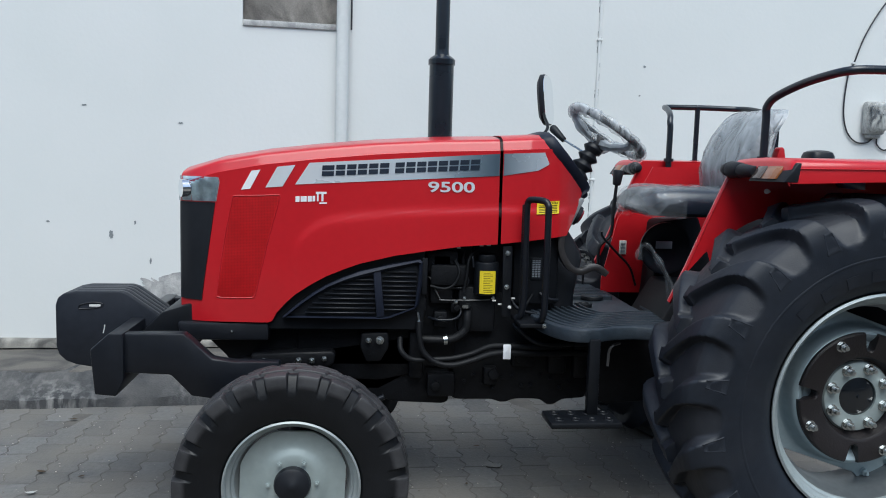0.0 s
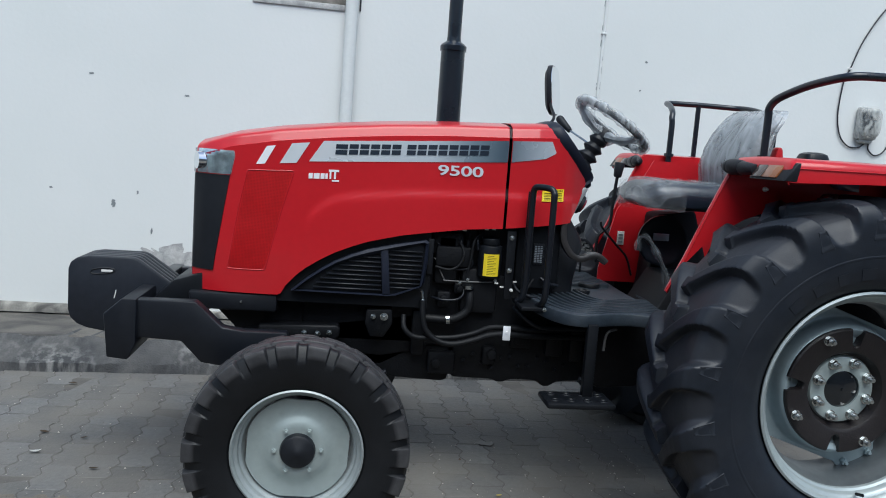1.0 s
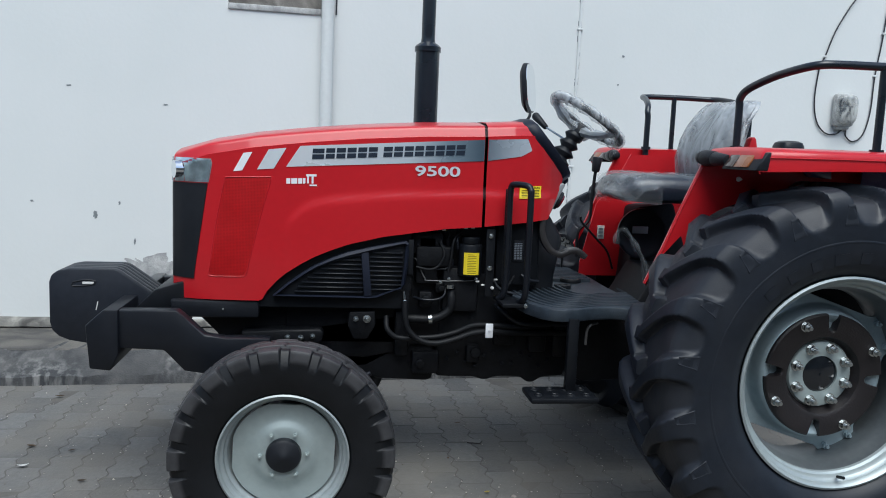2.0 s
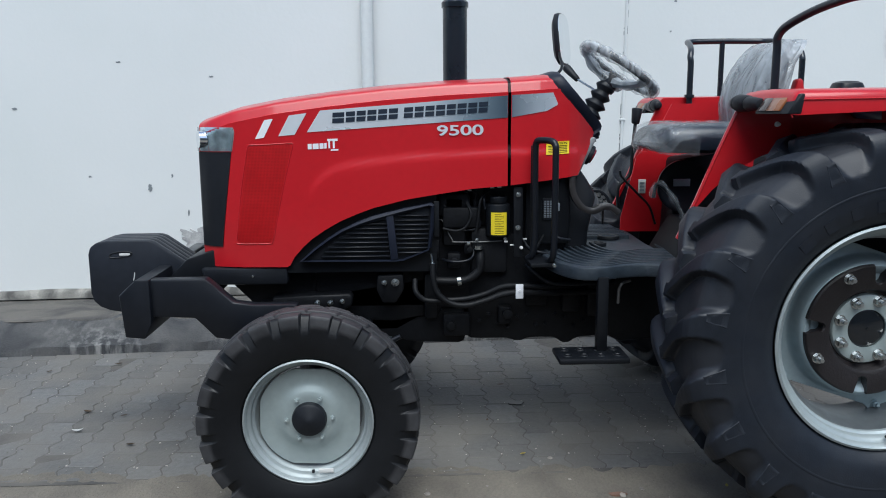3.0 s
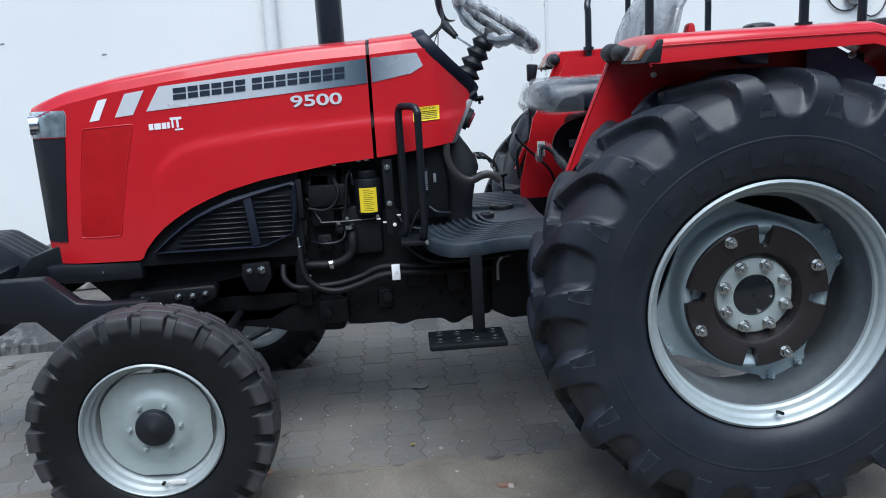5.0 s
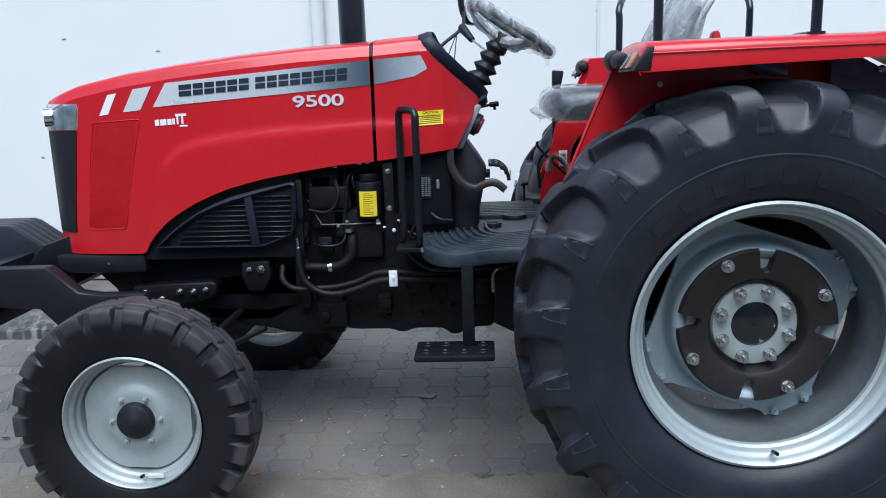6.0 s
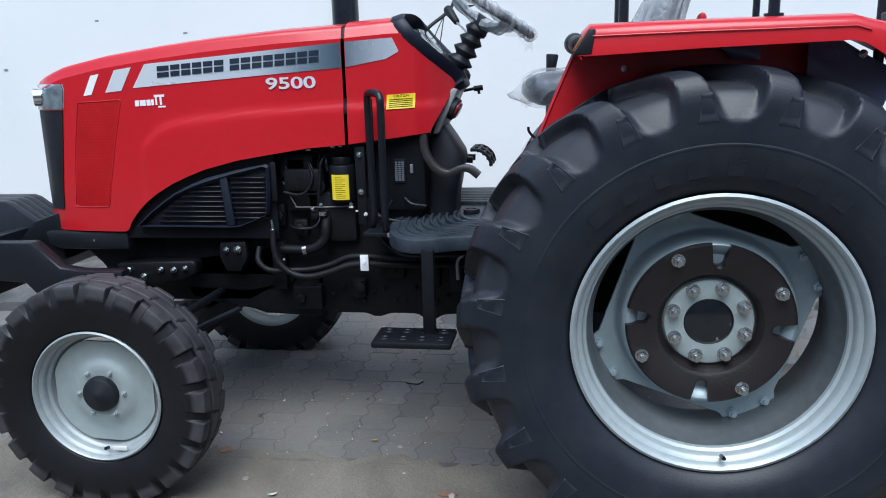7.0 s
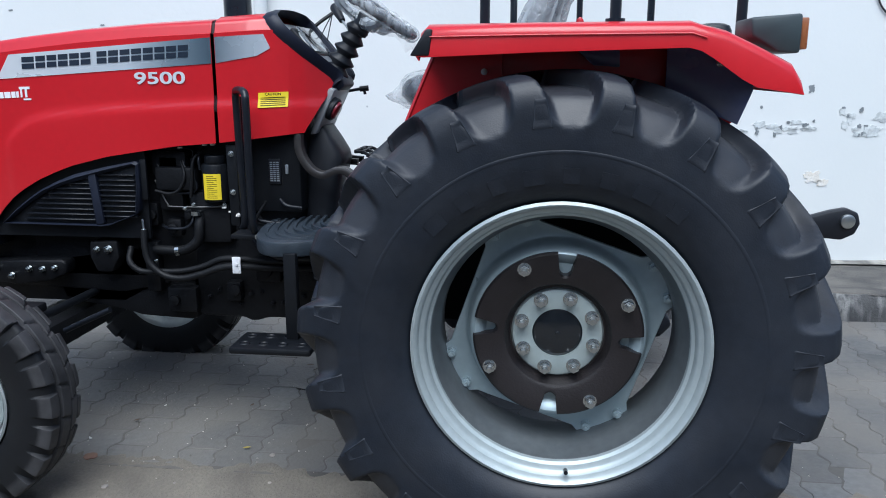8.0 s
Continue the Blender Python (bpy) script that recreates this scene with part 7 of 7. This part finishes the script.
# loose front of the wrap: hugs the top, drapes over the front and sides, its hem drawn out to a point at the front
b = bmesh.new()
gather = b.verts.layers.float.new("gather")
rows = []
DRAPE = ((0.5, 1.4175), (0.66, 1.418), (0.78, 1.413), (0.885, 1.4), (0.955, 1.378), (0.985, 1.352), (0.995, 1.33), (0.99, 1.309), (0.97, 1.292), (0.95, 1.279))
for k, (g_, z) in enumerate(DRAPE):
    row = []
    q = k / (len(DRAPE) - 1)
    for i in range(81):
        f = radians(-84 + 168 * i / 80)
        turn = abs(f) / radians(84)
        front = max(0.0, 1 - (f / radians(46)) ** 2)
        tip = math.exp(-((f + radians(14)) / radians(17)) ** 2)
        fold = 0.008 * noise.noise((f * 2.4, q * 2.0, 0.3)) + 0.006 * noise.noise((f * 7, q * 4, 2.1))
        grow = g_ + fold * 2.0 * q + 0.23 * tip * math.exp(-((q - 0.82) / 0.16) ** 2)
        x_ = 1.633 - 0.236 * grow * abs(math.cos(f)) ** 0.8
        y_ = 0.03 + 0.243 * max(grow, 0.9 * g_ + 0.1) * math.copysign(abs(math.sin(f)) ** 0.5, math.sin(f))
        vert = b.verts.new((x_, y_, z + 0.6 * fold + 0.03 * tip * q * q))
        hem = max(0.0, (q - 0.72) / 0.28)
        # milkier film over the cushion top paints in a pale sheen
        top_sheen = max(0.0, 1 - q / 0.45)
        vert[gather] = min(1.0, 0.08 + 0.4 * front * q + 0.45 * hem * (1 - 0.4 * turn) + 0.3 * top_sheen * (1 - turn) + 0.3 * tip * q)
        row.append(vert)
    rows.append(row)
for p, q in zip(rows, rows[1:]):
    for j in range(80):
        b.faces.new((p[j], p[j + 1], q[j + 1], q[j]))
part("wrap_front", b, WRAP_SEAT, seat, "milky loose front of the plastic wrap", sharp=180)
b = bmesh.new()
rows = []
for k, (z, w, x, th) in enumerate(((1.37, 0.15, 1.885, 0.045), (1.42, 0.2, 1.888, 0.055), (1.5, 0.225, 1.895, 0.065), (1.6, 0.225, 1.92, 0.06), (1.67, 0.2, 1.945, 0.05), (1.715, 0.15, 1.965, 0.04), (1.73, 0.1, 1.97, 0.025))):
    rows.append([(x + th * math.copysign(abs(math.cos(t)) ** 0.6, math.cos(t)), 0.03 + w * math.copysign(abs(math.sin(t)) ** 0.6, math.sin(t)), z) for t in (math.tau * i / 36 for i in range(36))])
loft(rows, b)
back = part("seat_back", b, SEAT, tractor, "black seat back in a clear plastic bag")
b = bmesh.new()
rows = []
BACK = ((0.0, 1.36, 1.85, 1.93, 0.19), (0.12, 1.41, 1.825, 1.95, 0.225), (0.3, 1.5, 1.81, 1.975, 0.24), (0.5, 1.58, 1.828, 1.995, 0.245), (0.65, 1.65, 1.862, 2.012, 0.238), (0.78, 1.7, 1.897, 2.045, 0.225), (0.88, 1.735, 1.925, 2.065, 0.21), (0.96, 1.755, 1.945, 2.075, 0.185), (1.0, 1.76, 1.96, 2.06, 0.15))
for q, z, xf, xb, w in BACK:
    ring = []
    for i in range(56):
        t = math.tau * i / 56
        fold = 0.006 * math.sin(7 * t + 3 * q) + 0.004 * math.sin(17 * t - 5 * q)
        cx, cy = math.cos(t), math.sin(t)
        ring.append(((xf + xb) / 2 + ((xb - xf) / 2 + fold) * math.copysign(abs(cx) ** 0.7, cx), 0.03 + (w + fold) * math.copysign(abs(cy) ** 0.7, cy), z + 0.006 * math.sin(5 * t)))
    rows.append(ring)
vs = [[b.verts.new(p) for p in row] for row in rows]
for p, q in zip(vs, vs[1:]):
    for j in range(56):
        b.faces.new((p[j], p[(j + 1) % 56], q[(j + 1) % 56], q[j]))
b.faces.new(vs[-1])
part("back_wrap", b, WRAP_DENSE, back, "loose clear plastic bag over the seat back")
part("seat_bracket", prism([(2.02, 1.3), (2.02, 1.52), (2.038, 1.592), (2.05, 1.602), (2.062, 1.592), (2.075, 1.52), (2.075, 1.3)], -0.125, -0.07, 0.006), RED, tractor, "red seat bracket")

# levers
b = tube([(1.43, 0.46, 0.95), (1.43, 0.47, 1.08), (1.49, 0.48, 1.15), (1.5, 0.485, 1.28), (1.512, 0.487, 1.42)], 0.009, 8)
lev = part("gear_lever", b, BLACK, tractor, "black gear lever with a dark knob")
part("knob", cyl((1.51, 0.487, 1.4), (1.518, 0.487, 1.48), 0.02, 16, r2=0.028, bevel=0.008), BLACK_PLASTIC, lev, "dark knob")
b = tube([(1.415, 0.395, 1.17), (1.425, 0.395, 1.14), (1.5, 0.39, 1.062), (1.566, 0.385, 0.993), (1.6, 0.38, 0.9)], 0.006, 8)
part("thin_lever", b, BLACK, tractor, "thin black lever")
b = tube([(1.43, -0.12, 1.09), (1.428, -0.12, 1.13), (1.445, -0.12, 1.152), (1.475, -0.12, 1.142), (1.51, -0.12, 1.095), (1.54, -0.12, 1.05), (1.57, -0.12, 0.99), (1.58, -0.12, 0.9)], 0.02, 10, radii=lambda t: 0.014 + 0.004 * math.sin(t * 23))
core = part("wrapped_lever", tube([(1.43, -0.12, 1.09), (1.445, -0.12, 1.15), (1.51, -0.12, 1.095), (1.57, -0.12, 0.99), (1.58, -0.12, 0.9)], 0.008, 8), BLACK, tractor, "black lever wrapped in crumpled clear plastic")
part("lever_wrap", b, WRAP, core, "crumpled clear plastic")
b = cyl((1.36, 0.5, 0.88), (1.36, 0.5, 0.965), 0.006, 8)
cyl((1.345, 0.5, 0.965), (1.378, 0.5, 0.972), 0.011, 10, b)
part("floor_peg", b, BLACK, tractor, "small black floor lever")

# -- rear linkage --
b = prism([(2.55, 0.86), (2.62, 0.9), (2.86, 0.975), (2.91, 0.985), (2.945, 0.97), (2.955, 0.935), (2.94, 0.9), (2.9, 0.88), (2.85, 0.885), (2.62, 0.82)], -0.375, -0.335, 0.008)
arm = part("lift_arm", b, BLACK_SATIN, tractor, "black lift arm with a bright ball end")
part("ball_end", cyl((2.912, -0.385, 0.943), (2.912, -0.33, 0.943), 0.024, 20, bevel=0.006), ZINC, arm, "bright steel ball")
part("lift_arm", prism([(2.3, 0.62), (2.85, 0.5), (2.88, 0.46), (2.84, 0.44), (2.3, 0.56)], 0.33, 0.37, 0.008), BLACK_SATIN, tractor)

# ---- small litter on the ground ----
LEAF_DRY = material("dry_leaf", (0.07, 0.045, 0.026), 0.8, var=0.3, rand=0.3)
LEAF_YELLOW = material("yellow_leaf", (0.42, 0.34, 0.05), 0.7, var=0.2)
STONE = material("grey_pebble", (0.22, 0.2, 0.18), 0.85, var=0.3, rand=0.3)
PAPER = material("white_scrap", (0.65, 0.66, 0.64), 0.6, var=0.1)
OIL = material("dark_oil_stain", (0.035, 0.033, 0.032), 0.5, var=0.3)


def leaf(x, y, size, turn, mat, label, cat="leaf", curl=0.3, group=""):
    b = bmesh.new()
    n = 7
    rows = []
    for i in range(n):
        k = i / (n - 1)
        w = size * 0.22 * math.sin(math.pi * min(1, 0.06 + k * 0.92))
        z = 0.006 + size * curl * 0.3 * (2 * k - 1) ** 2
        rows.append([b.verts.new((size * (k - 0.5), s * w, z + 0.35 * abs(s) * w)) for s in (-1, 0, 1)])
    for p, q in zip(rows, rows[1:]):
        for j in range(2):
            b.faces.new((p[j], p[j + 1], q[j + 1], q[j]))
    bmesh.ops.solidify(b, geom=b.faces[:], thickness=0.0012)
    ob = part(cat, b, mat)
    ob.matrix_world = pose(x, y, ground_z(y) + 0.005, 0, 0, turn)
    return tagged(ob, label, cat, group=group)


def pebble(x, y, size, seed):
    b = bmesh.new()
    bmesh.ops.create_icosphere(b, subdivisions=2, radius=size)
    for v in b.verts:
        v.co *= 1 + 0.35 * noise.noise(v.co * (1.6 / size) + Vector((seed * 7.1, 0, 0)))
        v.co.z = v.co.z * 0.6 + size * 0.5
    return tagged(part("pebble", b, STONE, at=(x, y, ground_z(y) - 0.001)), "small grey pebble lying on the dusty yard", "pebble", group="pebbles on the ground")

for x, y, w, a in ((0.838, -0.335, 0.03, 20), (1.62, -0.62, 0.03, 70), (0.93, -0.72, 0.022, 130)):
    leaf(x, y, w, a, LEAF_YELLOW, "small yellow leaf on the ground")
for x, y, w, a in ((-1.37, 1.02, 0.05, 10), (-1.25, 0.26, 0.05, 160), (-1.72, 0.9, 0.035, 60), (0.84, 0.54, 0.04, 15), (-0.62, 0.62, 0.04, 100), (-1.05, 0.2, 0.035, 40), (-1.6, 0.05, 0.04, 75), (-0.9, -0.15, 0.04, 5),
                   (0.3, -0.15, 0.03, 50), (1.32, 0.1, 0.03, 120), (0.72, 0.05, 0.028, 80)):
    leaf(x, y, w, a, LEAF_DRY, "dry brown leaf scrap on the paving", group="dry leaves")
for i, (x, y, d) in enumerate(((1.19, -0.656, 0.014), (1.275, -0.62, 0.011), (0.95, -0.37, 0.011), (1.144, -0.878, 0.016), (0.42, -0.62, 0.012), (0.66, -0.58, 0.008), (0.78, -0.8, 0.01), (1.4, -0.8, 0.012), (-0.7, -0.7, 0.012), (1.0, -0.55, 0.008))):
    pebble(x, y, d, i)
for x, y, w, a in ((0.553, -0.707, 0.035, 30), (-1.2, 0.02, 0.05, 20), (0.35, 0.0, 0.02, 80), (0.2, -0.33, 0.025, 140)):
    leaf(x, y, w, a, PAPER, "small white paper scrap on the ground", "scrap", 0.6)


def stain(x, y, w, d, seed, mat, label):
    """A thin dried blot on the ground."""
    pts = []
    for i in range(36):
        a = math.tau * i / 36
        k = 1 + 0.25 * noise.noise((math.cos(a) * 1.4 + seed * 5, math.sin(a) * 1.4, 0)) + 0.12 * noise.noise((math.cos(a) * 5 + seed, math.sin(a) * 5, 2))
        pts.append((x + w / 2 * k * math.cos(a), y + d / 2 * k * math.sin(a)))
    return tagged(part("stain", slab(pts, ground_z(y) - 0.004, ground_z(y) + 0.0095), mat, smooth=False), label, "stain")


RUST_STAIN = material("rust_stain", (0.15, 0.085, 0.06), 0.9, var=0.4, grime_scale=25, world_co=True)
stain(0.89, 0.277, 0.075, 0.055, 1, OIL, "dark oil blot on the paving")
stain(0.275, -0.46, 0.05, 0.05, 3, RUST_STAIN, "rust-brown blot on the ground")
stain(1.17, -0.65, 0.07, 0.03, 4, RUST_STAIN, "rust-brown blot on the ground")
# grit and pale crumbs scattered over the yard, too many to count
GRIT = material("pale_grit", (0.3, 0.28, 0.25), 0.9, var=0.3, rand=0.6)
r = random.Random(77)
verts, faces = [], []
for i in range(1500):
    x = -2.6 + 5.8 * r.random()
    y = -1.2 + 2.3 * r.random() ** 1.6
    d = 0.0015 + 0.0045 * r.random() ** 3
    z = ground_z(y) + 0.006
    k = len(verts)
    t = r.random() * 6
    for dx, dy, dz in ((1, 0, 0), (-0.4, 0.8, 0), (-0.6, -0.7, 0), (0.1, 0.1, 1.1)):
        verts.append((x + d * (dx * math.cos(t) - dy * math.sin(t)) * 1.3, y + d * (dx * math.sin(t) + dy * math.cos(t)), z + d * dz - 0.002))
    faces += [(k, k + 1, k + 3), (k + 1, k + 2, k + 3), (k + 2, k, k + 3)]
for i in range(1000):
    x = -7.0 + 0.142 * round((-2.2 + 4.6 * r.random() + 7.0) / 0.142) + r.gauss(0, 0.02) + 0.071
    y = -0.45 + 1.7 * r.random()
    d = 0.0015 + 0.004 * r.random() ** 3
    k = len(verts)
    t = r.random() * 6
    for dx, dy, dz in ((1, 0, 0), (-0.4, 0.8, 0), (-0.6, -0.7, 0), (0.1, 0.1, 0.8)):
        verts.append((x + d * (dx * math.cos(t) - dy * math.sin(t)) * 1.4, y + d * (dx * math.sin(t) + dy * math.cos(t)), 0.0035 + d * dz))
    faces += [(k, k + 1, k + 3), (k + 1, k + 2, k + 3), (k + 2, k, k + 3)]
me = bpy.data.meshes.new("grit")
me.from_pydata(verts, [], faces)
me.materials.append(GRIT)
tagged(new("grit", me), "pale grit and crumbs scattered over the yard", "grit", kind="stuff")

# ---- paving ----
# wavy interlocking blocks in columns that run towards the wall
PW, PL, GAP = 0.142, 0.25, 0.0034
PAVE_Y0 = -0.5


def paver_mesh(part_of=1.0):
    """One block, or the front half of one."""
    side = [(0.0, 0.0), (0.011, 0.09), (0.011, 0.16), (-0.011, 0.34), (-0.011, 0.41), (0.0, 0.5), (0.011, 0.59), (0.011, 0.66), (-0.011, 0.84), (-0.011, 0.91), (0.0, 1.0)]
    side = [p for p in side if p[1] <= part_of]
    size = PL * part_of
    b = bmesh.new()
    hi = GAP / 2
    left = [(-PW / 2 + hi + dx, hi + (size - GAP) * k / part_of) for dx, k in side]
    right = [(PW / 2 - hi + dx, hi + (size - GAP) * k / part_of) for dx, k in side]
    outline = left + right[::-1]
    top, mid, low = [], [], []
    for x, y in outline:
        cy = size / 2
        low.append(b.verts.new((x, y, -0.05)))
        mid.append(b.verts.new((x, y, -0.0025)))
        top.append(b.verts.new((x + (0.003 if x < 0 else -0.003), y + (0.003 if y < cy else -0.003) * (abs(y - cy) > size * 0.4), 0.0)))
    n = len(outline)
    for i in range(n):
        k = (i + 1) % n
        b.faces.new((low[i], low[k], mid[k], mid[i]))
        b.faces.new((mid[i], mid[k], top[k], top[i]))
    m = len(side)
    for i in range(m - 1):
        b.faces.new((top[i], top[i + 1], top[n - 2 - i], top[n - 1 - i]))
    bmesh.ops.recalc_face_normals(b, faces=b.faces)
    me = bpy.data.meshes.new("paver")
    b.to_mesh(me)
    b.free()
    me.materials.append(PAVER)
    return me


b = slab([(-14, -0.56), (18, -0.44), (18, 2.9), (-14, 1.35)], -0.058, -0.0017)
pavement = tagged(part("pavement", b, GROUT, smooth=False), "wavy grey interlocking concrete paving with dusty joints", "pavement", kind="structure")
paver, half = paver_mesh(), paver_mesh(0.5)
r = random.Random(11)
spots = []
cols = int(17 / PW)
for c in range(cols):
    x = -7.0 + c * PW
    y = PAVE_Y0 + (0.0 if c % 2 else PL / 2) - (x + 7) * -0.0035
    while y < 1.22 + tan_k * (x + 1.84) + 0.02:
        spots.append((x, y, 0.0034 * (r.random() - 0.5), 0.45 * (r.random() - 0.5), 0.4 * (r.random() - 0.5)))
        y += PL
halves = [(-7.0 + c * PW, PAVE_Y0 + c * PW * 0.0035) for c in range(0, cols, 2)]
near = [s for s in spots if -1.9 < s[0] < 2.0 and s[1] > -0.45]
near = sorted(near, key=lambda s: (abs(s[0] - 0.2), s[1]))[:300]
chosen = set(near)
for x, y, dz, a, c in near:
    o = new("paver", paver)
    o.parent = pavement
    o.matrix_local = pose(x, y, dz, a, c, 0)
verts = [Vector(v.co) for v in paver.vertices]
faces = [tuple(p.vertices) for p in paver.polygons]
all_v, all_f = [], []
for s in spots:
    if s in chosen:
        continue
    m = pose(s[0], s[1], s[2], s[3], s[4], 0)
    k = len(all_v)
    all_v += [m @ v for v in verts]
    all_f += [tuple(i + k for i in f) for f in faces]
verts = [Vector(v.co) for v in half.vertices]
faces = [tuple(p.vertices) for p in half.polygons]
for x, y in halves:
    k = len(all_v)
    all_v += [v + Vector((x, y, 0.0)) for v in verts]
    all_f += [tuple(i + k for i in f) for f in faces]
me = bpy.data.meshes.new("paver_field")
me.from_pydata(all_v, [], all_f)
me.materials.append(PAVER)
field = new("paver_field", me)
field.parent = pavement
tagged(field, "wavy grey concrete pavers laid in columns", kind="stuff")
# edge course of broken fill where the paving meets the yard
front, back = [], []
for i in range(1400):
    x = -10 + 22 * i / 1399
    y = -0.43 + 0.08 * noise.noise((x * 1.3, 3, 0)) + 0.07 * noise.noise((x * 4.7, 8, 0)) + 0.05 * noise.noise((x * 17, 1, 0)) + 0.03 * noise.noise((x * 43, 5, 0))
    back.append((x, y))
b = bmesh.new()
lo = [b.verts.new((x, y, -0.004)) for x, y in back]
mid = [b.verts.new((x, y - 0.035, 0.004 + 0.002 * noise.noise((x * 6, y, 4)))) for x, y in back]
far = [b.verts.new((x, min(y - 0.06, -0.56), ground_z(-0.56) + 0.006)) for x, y in back]
low = [b.verts.new((x, -0.7, ground_z(-0.7) + 0.004)) for x, y in back]
end = [b.verts.new((x, -0.86 + 0.25 * noise.noise((x * 2.1, 9, 0)) * 0.5, ground_z(-0.86) - 0.002)) for x, y in back]
for p, q in ((lo, mid), (mid, far), (far, low), (low, end)):
    for i in range(len(p) - 1):
        b.faces.new((p[i], p[i + 1], q[i + 1], q[i]))
part("edge_fill", b, DIRT, pavement, "sandy dirt spread over the edge of the paving")
